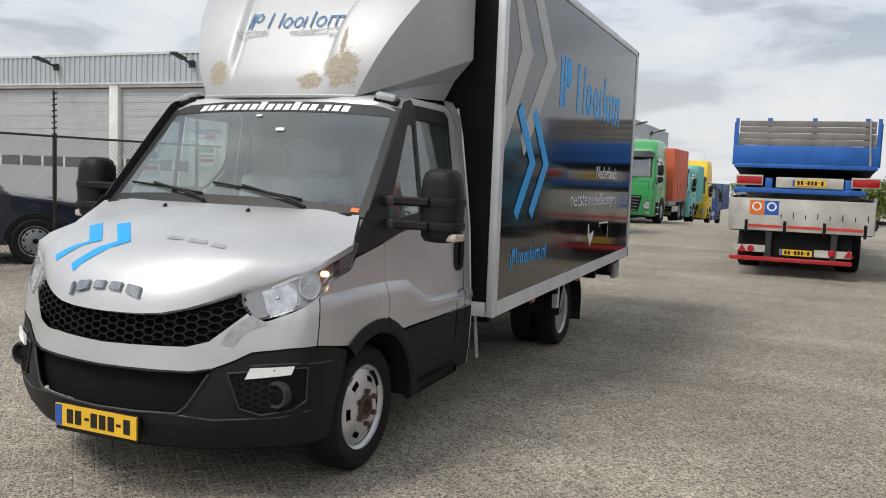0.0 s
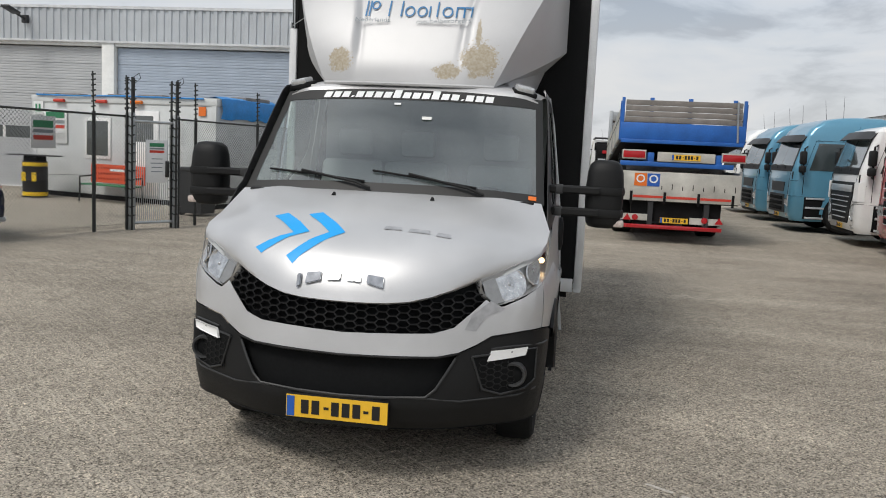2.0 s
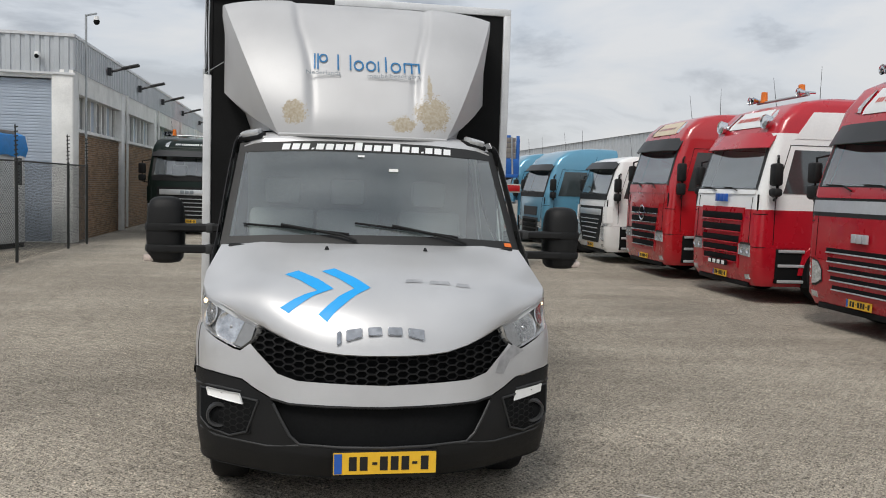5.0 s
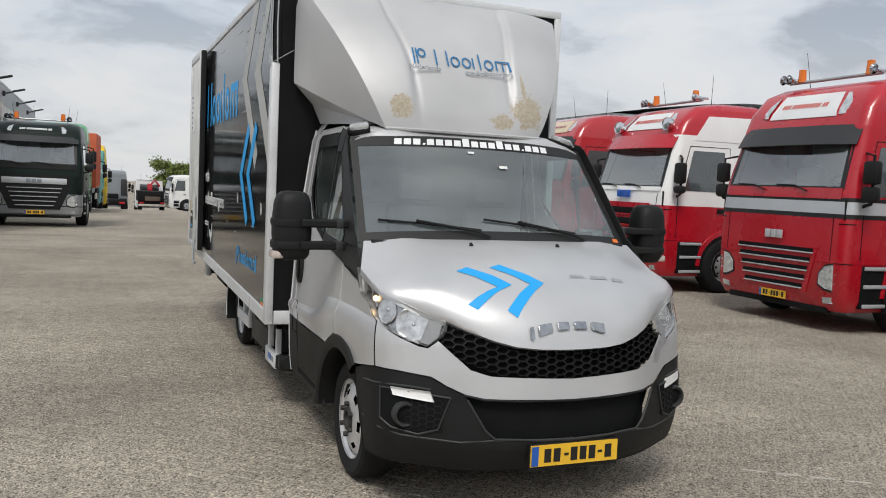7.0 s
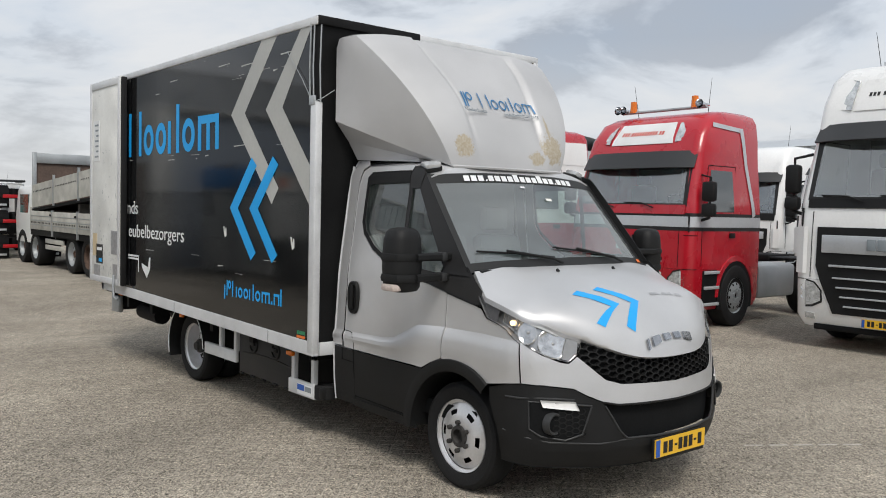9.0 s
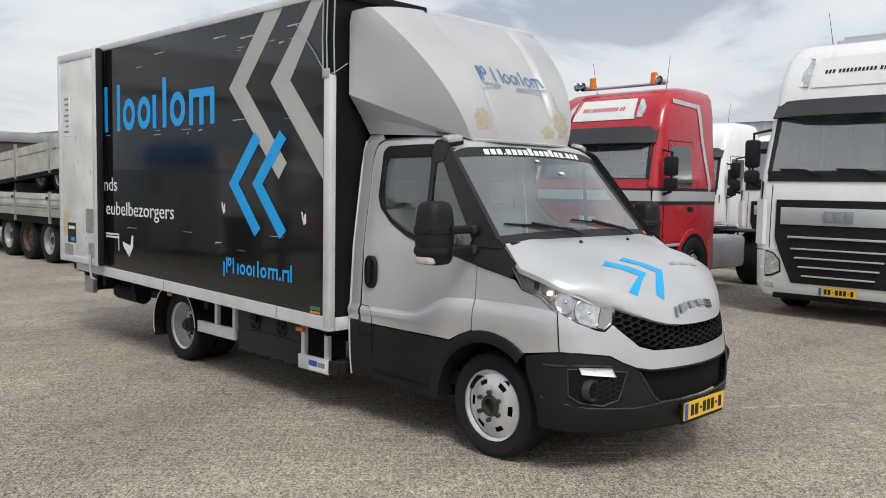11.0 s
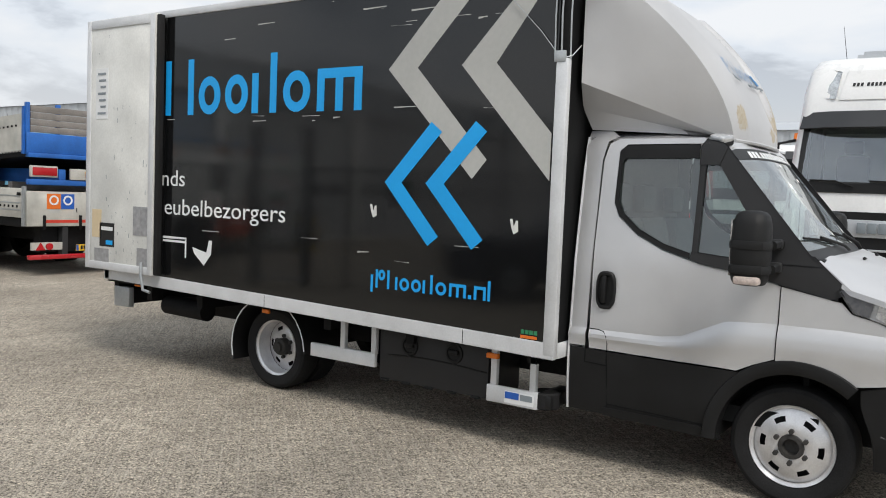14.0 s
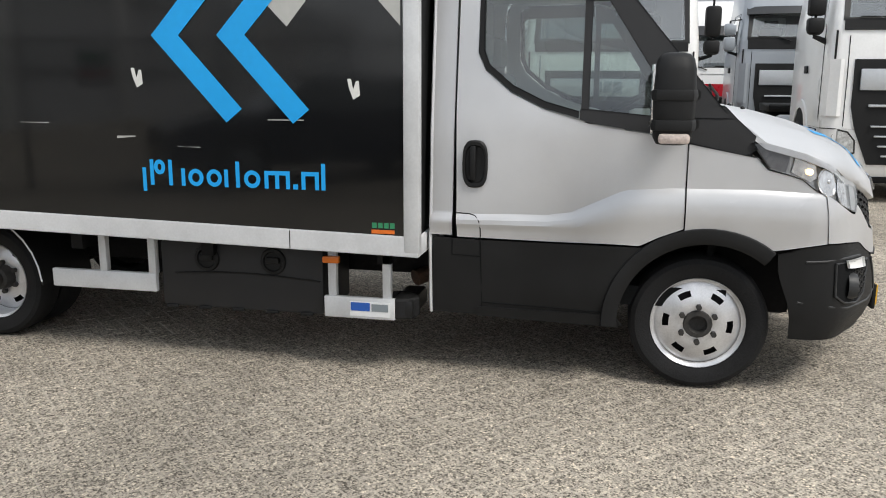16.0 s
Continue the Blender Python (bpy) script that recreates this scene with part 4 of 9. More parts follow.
    # wheel arches
    for sign in (-1, 1):
        rings = []
        for y, z in arc(1.01, 0.345, 1.0, -2 if sign else 0, 128, 22):
            d = Vector((y - 1.01, z - 0.345))
            ring = []
            for r, x in ((0.505, 1.002), (0.50, 1.018), (0.455, 1.024), (0.425, 1.012), (0.42, 0.62)):
                ring.append((sign * x, 1.01 + d.x * r, 0.345 + d.y * r))
            rings.append(ring)
        bm = bmesh.new()
        loft(bm, rings)
        part("wheel_arch", bm, M_BLACK_PLASTIC, van)
        part("inner_wing", box(sign * 0.60 - 0.02, sign * 0.60 + 0.02, 0.55, 1.5, 0.35, 1.0), M_CHASSIS, van)
        wheel(van, sign * 0.825, 1.03, 0.345, 0.345, 0.20, 0.236, sign, dish=-0.03, slots=6, seg=48, hub_mat=M_RUST if sign > 0 else M_GREY_HUB)
    # mirrors
    shape = ((-0.75, 1), (0.75, 1), (0.95, 0.8), (1, 0.3), (1, -0.3), (0.85, -0.8), (0.5, -1.0), (0.0, -1.05), (-0.5, -1.0), (-0.85, -0.8), (-1, -0.3), (-1, 0.3), (-0.95, 0.8))
    for sign in (-1, 1):
        mx, my = sign * 1.257, 1.232
        bm = bmesh.new()
        rings = []
        for z, w, d in ((1.268, 0.05, 0.045), (1.275, 0.085, 0.07), (1.30, 0.102, 0.083), (1.42, 0.112, 0.092), (1.50, 0.112, 0.092), (1.60, 0.104, 0.087), (1.645, 0.090, 0.077), (1.665, 0.068, 0.058), (1.672, 0.035, 0.03)):
            rings.append([(mx + w * sx, my + d * sy, z) for sx, sy in shape])
        loft(bm, rings, closed=True, cap=True)
        mr = part("mirror", bm, M_BLACK_PLASTIC, van, "large black door mirror on two arms", smooth=50)
        for z, k in ((1.488, 1.0), (1.358, 0.985)):
            bm = bmesh.new()
            rings = []
            for dz, out in ((-0.026, -0.012), (-0.022, 0.004), (0.0, 0.008), (0.022, 0.004), (0.026, -0.012)):
                rings.append([(mx + (0.112 * k + out) * sx, my + (0.092 * k + out) * sy, z + dz) for sx, sy in shape])
            loft(bm, rings, closed=True)
            part("mirror_band", bm, M_BLACK_PLASTIC, mr)
            bm = bmesh.new()
            rings = []
            for f in (0.0, 0.35, 0.7, 1.0):
                x, y = 0.925 + 0.30 * f, 1.175 - 0.02 * f + 0.01 * math.sin(3.14 * f)
                rings.append([(sign * x, y - 0.042, z - 0.014), (sign * x, y - 0.03, z - 0.024), (sign * x, y + 0.03, z - 0.024), (sign * x, y + 0.042, z - 0.014), (sign * x, y + 0.042, z + 0.014), (sign * x, y + 0.03, z + 0.024), (sign * x, y - 0.03, z + 0.024), (sign * x, y - 0.042, z + 0.014)])
            loft(bm, rings, closed=True, cap=True)
            arm = part("mirror_arm", bm, M_BLACK_PLASTIC, mr)
            part("arm_cap", box(sign * 0.99 - 0.024, sign * 0.99 + 0.024, 1.132, 1.228, z - 0.028, z + 0.028, 0.01), M_GREY_LIP, arm, "scuffed grey arm joint")
        ln = part("indicator_lens", box(sign * 1.345 - 0.035, sign * 1.345 + 0.035, 1.16, 1.295, 1.278, 1.322, 0.014), M_CLEAR_LENS, mr, "clear indicator lens")
        part("indicator_bulb", box(sign * 1.368 - 0.008, sign * 1.368 + 0.008, 1.20, 1.235, 1.292, 1.31, 0.004), M_AMBER, ln, "amber bulb")
        bm = bmesh.new()
        abox(bm, mx - 0.078, mx + 0.078, my + 0.088, my + 0.097, 1.32, 1.62)
        part("mirror_glass", bm, M_CHROME, mr)
    number_plate(van, -0.26, 0.26, 0.33, 0.44, 0.02)
    part("plate_holder", box(-0.265, 0.265, 0.02, 0.04, 0.305, 0.445, 0.003), M_BLACK_PLASTIC, van)


def peel(mat, spots, colour):
    """Lets bare primer show in ragged flakes: spots are (centre, radii), torn at the rim by two sizes of noise."""
    n, l = mat.node_tree.nodes, mat.node_tree.links
    b = n["Principled BSDF"]
    co = n.new("ShaderNodeTexCoord")
    rim = None
    for k, (centre, radii) in enumerate(spots):
        off = n.new("ShaderNodeVectorMath")
        off.operation = "SUBTRACT"
        off.inputs[1].default_value = centre
        l.new(co.outputs["Object"], off.inputs[0])
        size = n.new("ShaderNodeVectorMath")
        size.operation = "DIVIDE"
        size.inputs[1].default_value = radii
        l.new(off.outputs[0], size.inputs[0])
        far = n.new("ShaderNodeVectorMath")
        far.operation = "LENGTH"
        l.new(size.outputs[0], far.inputs[0])
        if rim is None:
            rim = far.outputs["Value"]
        else:
            least = n.new("ShaderNodeMath")
            least.operation = "MINIMUM"
            l.new(rim, least.inputs[0])
            l.new(far.outputs["Value"], least.inputs[1])
            rim = least.outputs[0]
    for scale, amount in ((28.0, 1.3), (110.0, 1.5)):
        tex = n.new("ShaderNodeTexNoise")
        tex.inputs["Scale"].default_value, tex.inputs["Detail"].default_value = scale, 5
        l.new(co.outputs["Object"], tex.inputs["Vector"])
        add = n.new("ShaderNodeMath")
        add.operation = "MULTIPLY_ADD"
        l.new(tex.outputs[0], add.inputs[0])
        add.inputs[1].default_value = amount
        l.new(rim, add.inputs[2])
        rim = add.outputs[0]
    mask = n.new("ShaderNodeMapRange")
    for key, value in (("From Min", 2.34), ("From Max", 2.40), ("To Min", 1.0), ("To Max", 0.0)):
        mask.inputs[key].default_value = value
    l.new(rim, mask.inputs["Value"])
    tone = n.new("ShaderNodeTexNoise")
    tone.inputs["Scale"].default_value, tone.inputs["Detail"].default_value = 60, 4
    l.new(co.outputs["Object"], tone.inputs["Vector"])
    ramp = n.new("ShaderNodeValToRGB")
    ramp.color_ramp.elements[0].position, ramp.color_ramp.elements[0].color = 0.35, (colour[0] * 0.8, colour[1] * 0.76, colour[2] * 0.68, 1)
    ramp.color_ramp.elements[1].position, ramp.color_ramp.elements[1].color = 0.65, (*colour, 1)
    l.new(tone.outputs[0], ramp.inputs[0])
    for name, new_value in (("Base Color", ramp.outputs[0]), ("Roughness", 0.85), ("Metallic", 0.0)):
        mix = n.new("ShaderNodeMix")
        mix.data_type = "RGBA" if name == "Base Color" else "FLOAT"
        l.new(mask.outputs[0], mix.inputs["Factor"])
        a, c, r = (mix.inputs[6], mix.inputs[7], mix.outputs[2]) if name == "Base Color" else (mix.inputs[2], mix.inputs[3], mix.outputs[0])
        old = b.inputs[name]
        if old.is_linked:
            l.new(old.links[0].from_socket, a)
        else:
            a.default_value = old.default_value
        if name == "Base Color":
            l.new(new_value, c)
        else:
            c.default_value = new_value
        l.new(r, old)


def build_fairing():
    MID = -0.04
    width = lambda t: 0.56 + 0.41 * t ** 0.85

    def front(u, t):
        x = u * width(t)
        y = 1.48 + 0.62 * t ** 1.65 + 0.06 * abs(u) ** 3
        z = 2.095 + 0.985 * t ** 0.9 - 0.05 * abs(u) ** 5 * t
        edge = 0.385 + 0.10 * t - 0.05 * math.sin(math.pi * min(t * 1.3, 1))
        dip = 1 / (1 + math.exp((abs(x) - edge) / 0.011))
        groove = math.exp(-((abs(x) - edge + 0.02) / 0.022) ** 2)
        deep = min(max(t - 0.05, 0) * 5, 1)
        return Vector((MID + x, y + (0.030 * dip + 0.012 * groove) * deep, z - 0.008 * dip * deep))
    bm = bmesh.new()
    n = 70
    loft(bm, [[front(i / n, t / 14) for i in range(-n, n + 1)] for t in range(15)])
    for sign in (-1, 1):
        rows = []
        for k in range(15):
            t = k / 14
            a = front(sign * 1.0, t)
            b = Vector((MID + sign * 0.985, 2.39, 2.43 + 0.57 * t))
            if k == 14:
                b = Vector((MID + sign * 0.965, 2.39, 3.035))
            rows.append([a + (b - a) * f + Vector((sign * 0.025 * math.sin(math.pi * f), 0, 0)) for f in (0, 0.1, 0.3, 0.5, 0.7, 0.9, 1)])
        loft(bm, rows)
        low = rows[0]
        under = [Vector((MID + sign * (0.575 + 0.205 * f), 1.55 + 0.84 * f, 2.12 + 0.03 * f)) for f in (0, 0.1, 0.3, 0.5, 0.7, 0.9, 1)]
        mid_ = [(a + b) / 2 + Vector((-sign * 0.05, 0.05, 0.0)) for a, b in zip(low, under)]
        loft(bm, [low, mid_, under])
    top = [front(i / n, 1) for i in range(-n, n + 1)]
    loft(bm, [top, [Vector((p.x, p.y + 0.09, p.z + 0.012)) for p in top], [Vector((p.x, 2.39, p.z + 0.005)) for p in top]])
    bmesh.ops.remove_doubles(bm, verts=bm.verts[:], dist=0.002)
    f = part("roof_fairing", bm, M_FAIRING, van, "silver plastic roof fairing with peeling paint", smooth=40)
    lift = lambda x, t, o=0.004: front((x - MID) / width(t), t) + Vector((0, -o, o))
    lip = bmesh.new()
    polyline(lip, [front(i / n, 0) + Vector((0, -0.004, 0.0)) for i in range(-n, n + 1)], 0.012, 6)
    part("fairing_lip", lip, M_FAIRING, f)
    # where the paint has gone
    peel(M_FAIRING, [(front((x - MID) / width(t), t), (rx, 0.5, rz)) for x, t, rx, rz in ((0.42, 0.145, 0.115, 0.115), (-0.50, 0.125, 0.075, 0.075), (0.22, 0.075, 0.085, 0.05), (0.405, 0.30, 0.016, 0.10))], (0.45, 0.405, 0.33))
    # the carrier's name as plain shapes, its motto below in words
    shapes(f, "name_shape", M_LOGO_BLUE, "dark blue vinyl name shape", "Jp Haarlem", -0.42, 0.775, 0.425, 0.118, lambda x, t: lift(x, t, 0.006), 0.011)
    for text, x, w in (("Nederlands", -0.43, 0.23), ("meubelbezorgers", -0.02, 0.36)):
        p0, p1 = lift(x, 0.37, 0.006), lift(x + w, 0.38, 0.006)
        q = lift(x, 0.415, 0.006)
        ex = (p1 - p0).normalized()
        ey = (q - p0 - ex * (q - p0).dot(ex)).normalized()
        m = Matrix((ex, ey, ex.cross(ey))).transposed().to_4x4()
        m.translation = p0 + Vector((0, -0.006, 0.004))
        words(text, 0.05, M_GREY_TEXT, f, m, 0.001, width=w, name="motto")


def shapes(parent, name, mat, label, pattern, x, width, y, high, place, stroke):
    """A trade name drawn as plain rings, hooks and bars that only keep its rhythm; place(along, up) gives the surface."""
    units = {"J": 0.55, "p": 0.8, "H": 1.05, "a": 0.78, "r": 0.5, "l": 0.3, "e": 0.82, "m": 1.25, " ": 0.45, ".": 0.3, "n": 0.85, "h": 0.85, "j": 0.3}
    total = sum(units[c] for c in pattern)
    k = width / total
    xh = high * 0.68

    def bar(x0, x1, y0, y1):
        bm = bmesh.new()
        nx = max(1, int((x1 - x0) / 0.05))
        ny = max(1, int((y1 - y0) / 0.05))
        for i in range(nx):
            for j in range(ny):
                a0, a1 = x0 + (x1 - x0) * i / nx, x0 + (x1 - x0) * (i + 1) / nx
                b0, b1 = y0 + (y1 - y0) * j / ny, y0 + (y1 - y0) * (j + 1) / ny
                bm.faces.new([bm.verts.new(place(*p)) for p in ((a0, b0), (a1, b0), (a1, b1), (a0, b1))])
        bmesh.ops.remove_doubles(bm, verts=bm.verts[:], dist=0.0002)
        part(name, bm, mat, parent, label)

    def ring(x0, x1, y0, y1, n=18):
        cx, cy, rx, ry = (x0 + x1) / 2, (y0 + y1) / 2, (x1 - x0) / 2, (y1 - y0) / 2
        sy = stroke * STROKE_Y[0]
        bm = bmesh.new()
        o, i_ = [], []
        for i in range(n):
            t = 2 * math.pi * i / n
            o.append(bm.verts.new(place(cx + rx * math.cos(t), cy + ry * math.sin(t))))
            i_.append(bm.verts.new(place(cx + (rx - stroke) * math.cos(t), cy + (ry - sy) * math.sin(t))))
        for i in range(n):
            j = (i + 1) % n
            bm.faces.new((o[i], o[j], i_[j], i_[i]))
        part(name, bm, mat, parent, label)
    for c in pattern:
        w = units[c] * k
        a, b = x + 0.08 * w, x + 0.92 * w - 0.0
        if c in "Hp":
            bar(a, a + stroke, y, y + high)
            if c == "H":
                bar(b - stroke, b, y, y + high)
            else:
                ring(a + stroke * 1.05, b, y + 0.42 * high, y + high)
        elif c == "J":
            bar(b - stroke, b, y, y + high)
        elif c in "ae":
            ring(a, b, y, y + xh)
        elif c in "lh":
            bar(a, a + stroke, y, y + high)
            if c == "h":
                bar(b - stroke, b, y, y + xh)
        elif c in "rj":
            bar(a, a + stroke, y - (0.25 * high if c == "j" else 0), y + xh)
        elif c in "mn":
            bar(a, a + stroke, y, y + xh)
            bar(b - stroke, b, y, y + xh)
            mids = [(a + b) / 2] if c == "m" else []
            ends = [a + stroke] + [q for m_ in mids for q in (m_ - stroke / 2, m_ + stroke / 2)] + [b - stroke]
            for m_ in mids:
                bar(m_ - stroke / 2, m_ + stroke / 2, y, y + xh)
            for p0, p1 in zip(ends[::2], ends[1::2]):
                bar(p0, p1, y + xh - stroke * STROKE_Y[0], y + xh)
        elif c == ".":
            bar(a, a + stroke * 1.2, y, y + stroke * 1.2)
        x += w


STROKE_Y = [1.0]
M_BADGE = material("dull_chrome", (0.42, 0.43, 0.45), rough=0.18, metal=1.0, grain=0.05, stain=0.15, stain_scale=30)
M_LAMP_TIP = material("smoky_lamp_tip", (0.16, 0.16, 0.165), rough=0.3, metal=0.3, grain=0.2, scale=60, stain=0.2)
M_LAMP_NOSE = material("grey_lamp_nose", (0.34, 0.34, 0.335), rough=0.35, metal=0.3, grain=0.1, stain=0.15)
M_LAMP_FACE_TRIM = material("pale_lamp_trim", (0.62, 0.62, 0.60), rough=0.3, metal=0.3, grain=0.05, stain=0.1)
M_LAMP_GREY = material("satin_lamp_housing", (0.55, 0.55, 0.545), rough=0.24, metal=0.7, grain=0.15, scale=40, stain=0.2, stain_scale=15)
M_LOGO_BLUE = material("dark_blue_vinyl", (0.015, 0.15, 0.34), rough=0.35, grain=0.03, stain=0.05)
M_GREY_TEXT = material("faded_grey_vinyl", (0.22, 0.25, 0.27), rough=0.45, grain=0.05, stain=0.1)


def build_cargo_box():
    L, R, F, B, T = 1.15, -1.17, 2.43, 7.14, 3.182
    low = lambda y: 0.67 + 0.10 * (y - F) / (B - F)

    def beam(x0, x1, y0, y1, dz0, dz1):
        """A beam that follows the slightly rising floor."""
        bm = bmesh.new()
        hexa(bm, [(x0, y0, low(y0) + dz0), (x1, y0, low(y0) + dz0), (x1, y1, low(y1) + dz0), (x0, y1, low(y1) + dz0), (x0, y0, low(y0) + dz1), (x1, y0, low(y0) + dz1), (x1, y1, low(y1) + dz1), (x0, y1, low(y1) + dz1)])
        bmesh.ops.bevel(bm, geom=bm.edges[:], offset=0.005, segments=2, affect="EDGES")
        return bm
    bm = bmesh.new()
    hexa(bm, [(R + 0.03, F + 0.02, low(F) + 0.03), (L - 0.03, F + 0.02, low(F) + 0.03), (L - 0.03, B - 0.02, low(B) + 0.03), (R + 0.03, B - 0.02, low(B) + 0.03), (R + 0.03, F + 0.02, T - 0.02), (L - 0.03, F + 0.02, T - 0.02), (L - 0.03, B - 0.02, T - 0.02), (R + 0.03, B - 0.02, T - 0.02)])
    body = part("cargo_box", bm, M_WHITE_PANEL, van, "black-sided cargo box in a white aluminium frame")
    part("front_wall", box(R + 0.05, L - 0.05, F + 0.005, F + 0.03, low(F) + 0.06, T - 0.05), M_BOX_FRONT, body, "matt black front wall")
    for x0, x1 in ((R + 0.003, R + 0.04), (L - 0.04, L - 0.003)):
        bm = bmesh.new()
        hexa(bm, [(x0, F + 0.06, low(F) + 0.08), (x1, F + 0.06, low(F) + 0.08), (x1, B - 0.05, low(B) + 0.08), (x0, B - 0.05, low(B) + 0.08), (x0, F + 0.06, T - 0.05), (x1, F + 0.06, T - 0.05), (x1, B - 0.05, T - 0.05), (x0, B - 0.05, T - 0.05)])
        part("side_panel", bm, M_BOX_BLACK, body, "glossy black side panel")
    for x0, x1 in ((R - 0.008, R + 0.05), (L - 0.05, L + 0.008)):
        part("bottom_rail", beam(x0, x1, F - 0.012, B, 0.0, 0.105), M_ALU, body)
        part("top_rail", box(x0, x1, F - 0.012, B, T - 0.055, T + 0.008, 0.008), M_ALU, body)
        part("rear_post", box(x0, x1, B - 0.07, B + 0.01, 0.76, T, 0.008), M_ALU, body)
    part("corner_post", box(L - 0.05, L + 0.011, F - 0.015, F + 0.068, 0.69, T - 0.04, 0.012), M_ALU, body)
    part("corner_post", box(R - 0.011, R + 0.05, F - 0.015, F + 0.068, 0.69, 2.565, 0.012), M_ALU, body)
    # the damaged corner above: dark inner profile, bent cap and a loose wire
    part("bare_corner_core", box(R + 0.012, R + 0.055, F - 0.005, F + 0.07, 2.565, T - 0.02, 0.006), M_CHASSIS, body, "bare dark corner profile")
    bm = bmesh.new()
    for x, y in ((R - 0.004, F + 0.078), (R + 0.03, F - 0.012), (R + 0.0, F + 0.035)):
        polyline(bm, [(x, y, 2.56), (x - 0.006, y + 0.004, 2.82), (x, y, T - 0.03)], 0.006, 6)
    part("torn_edge", bm, M_GALV, body)
    bm = bmesh.new()
    polyline(bm, [(R + 0.14, F - 0.03, 2.66), (R + 0.02, F - 0.03, 2.58), (R - 0.015, F + 0.03, 2.56), (R - 0.012, F + 0.18, 2.74), (R - 0.01, F + 0.42, 2.98)], 0.003, 5)
    part("tie_wire", bm, M_GALV, body)
    part("bolt_plate", box(R - 0.016, R + 0.0, F, F + 0.08, 2.54, 2.61, 0.004), M_GALV, body)
    part("top_front_rail", box(R + 0.92, L, F - 0.014, F + 0.05, T - 0.05, T + 0.008, 0.008), M_ALU, body)
    part("top_front_cover", box(R, R + 0.95, F - 0.022, F + 0.05, T - 0.055, T + 0.012, 0.008), M_CHASSIS, body, "black sealing strip")
    part("bottom_front_rail", box(R + 0.056, L - 0.056, F - 0.012, F + 0.05, low(F), low(F) + 0.10, 0.006), M_ALU, body)
    part("box_roof", box(R + 0.04, L - 0.04, F + 0.04, B - 0.04, T - 0.02, T + 0.006), M_WHITE_PANEL, body)
    # open rear door folded flat along the flank
    bm = box(-0.026, 0.026, 6.345, 7.345, 0.865, 3.165, 0.006)
    bmesh.ops.translate(bm, verts=bm.verts[:], vec=(R - 0.05, 0, 0))
    door = part("rear_door", bm, M_WHITE_PANEL, van, "scuffed white rear door folded open along the side")
    for y0, y1, z0, z1 in ((6.35, 6.41, 0.865, 3.16), (7.28, 7.34, 0.865, 3.16), (6.41, 7.28, 3.08, 3.16), (6.41, 7.28, 0.865, 0.935)):
        part("door_frame_bar", box(R - 0.085, R - 0.07, y0, y1, z0, z1, 0.004), M_ALU, door)
    part("door_gasket", box(R - 0.08, R - 0.02, 6.285, 6.33, 0.87, 3.15, 0.012), M_RUBBER, door, "black rubber gasket")
    bm = bmesh.new()
    polyline(bm, [(R - 0.10, 6.47, 0.98), (R - 0.11, 6.455, 0.86), (R - 0.11, 6.42, 0.735), (R - 0.10, 6.34, 0.72)], 0.014, 8)
    part("locking_bar", bm, M_GALV, door, "bent galvanised locking bar")
    for y0, y1, z0, z1, mt, nm in ((6.42, 6.62, 1.21, 1.47, M_TAPE, "repair_plate"), (6.40, 6.56, 0.92, 1.10, M_TAPE, "kick_plate"), (6.98, 7.20, 0.93, 1.06, M_TAPE, "kick_plate"), (6.90, 7.12, 1.08, 1.30, M_INK, "warning_sticker"), (7.02, 7.2, 2.26, 2.72, M_WHITE_FILM, "instruction_sticker"), (7.10, 7.24, 1.16, 1.42, M_CREAM, "worn_sticker")):
        p = part(nm, box(R - 0.080, R - 0.076, y0, y1, z0, z1), mt, door)
        if nm == "instruction_sticker":
            for k in range(7):
                part("print_bar", box(R - 0.083, R - 0.080, y0 + 0.03, y1 - 0.03 - 0.02 * (k % 3), z1 - 0.06 - 0.06 * k, z1 - 0.04 - 0.06 * k), M_GREY_TEXT, p)
        if nm == "warning_sticker":
            part("print_bar", box(R - 0.083, R - 0.080, y0 + 0.02, y1 - 0.03, z1 - 0.07, z1 - 0.035), M_WHITE_FILM, p)
            part("print_bar", box(R - 0.083, R - 0.080, y0 + 0.02, y0 + 0.12, z0 + 0.02, z0 + 0.06), M_BLUE_FILM, p)
    rnd = random.Random(7)
    for k in range(54):
        y, z, w, h = rnd.uniform(6.42, 7.2), abs(rnd.gauss(0, 0.75)) + 0.95, rnd.uniform(0.002, 0.007), rnd.uniform(0.006, 0.045)
        if z < 3.0:
            part("scuff", box(R - 0.0785, R - 0.0775, y, y + w, z, z + h), M_GREY_TEXT, door)
    # film graphics on both flanks
    for sign, x in ((-1, R + 0.003), (1, L - 0.003)):
        fl = lambda y, z: Vector((x + sign * 0.002, y, z))
        low_ = lambda y, z: Vector((x + sign * 0.005, y, z))
        top = T - 0.055
        for tip, w in ((3.865, 0.255), (3.245, 0.27)):
            t = tip - 0.043 if sign < 0 else tip + 0.06
            slope = 1.06
            a = [(t, 2.56), (t - (top - 2.56) / slope, top), (t - (top - 2.56) / slope - w, top), (t - w, 2.56)]
            end = 1.81 if tip > 3.5 else None
            if end:
                b = [(t - 0.735, 1.80), (t - 0.845, 1.93), (t - w, 2.56), (t, 2.56)]
            else:
                b = [(2.51, 1.80), (2.51, 2.10), (t - w, 2.56), (t, 2.56)]
            o = [(t, 2.56)] + a[1:3] + [(t - w, 2.56)] + (b[1::-1] if end else [(2.51, 2.10), (2.51, 1.80)])
            shift = 0.0 if sign < 0 else -0.22
            o = [(max(y + shift, 2.51), z) for y, z in o]
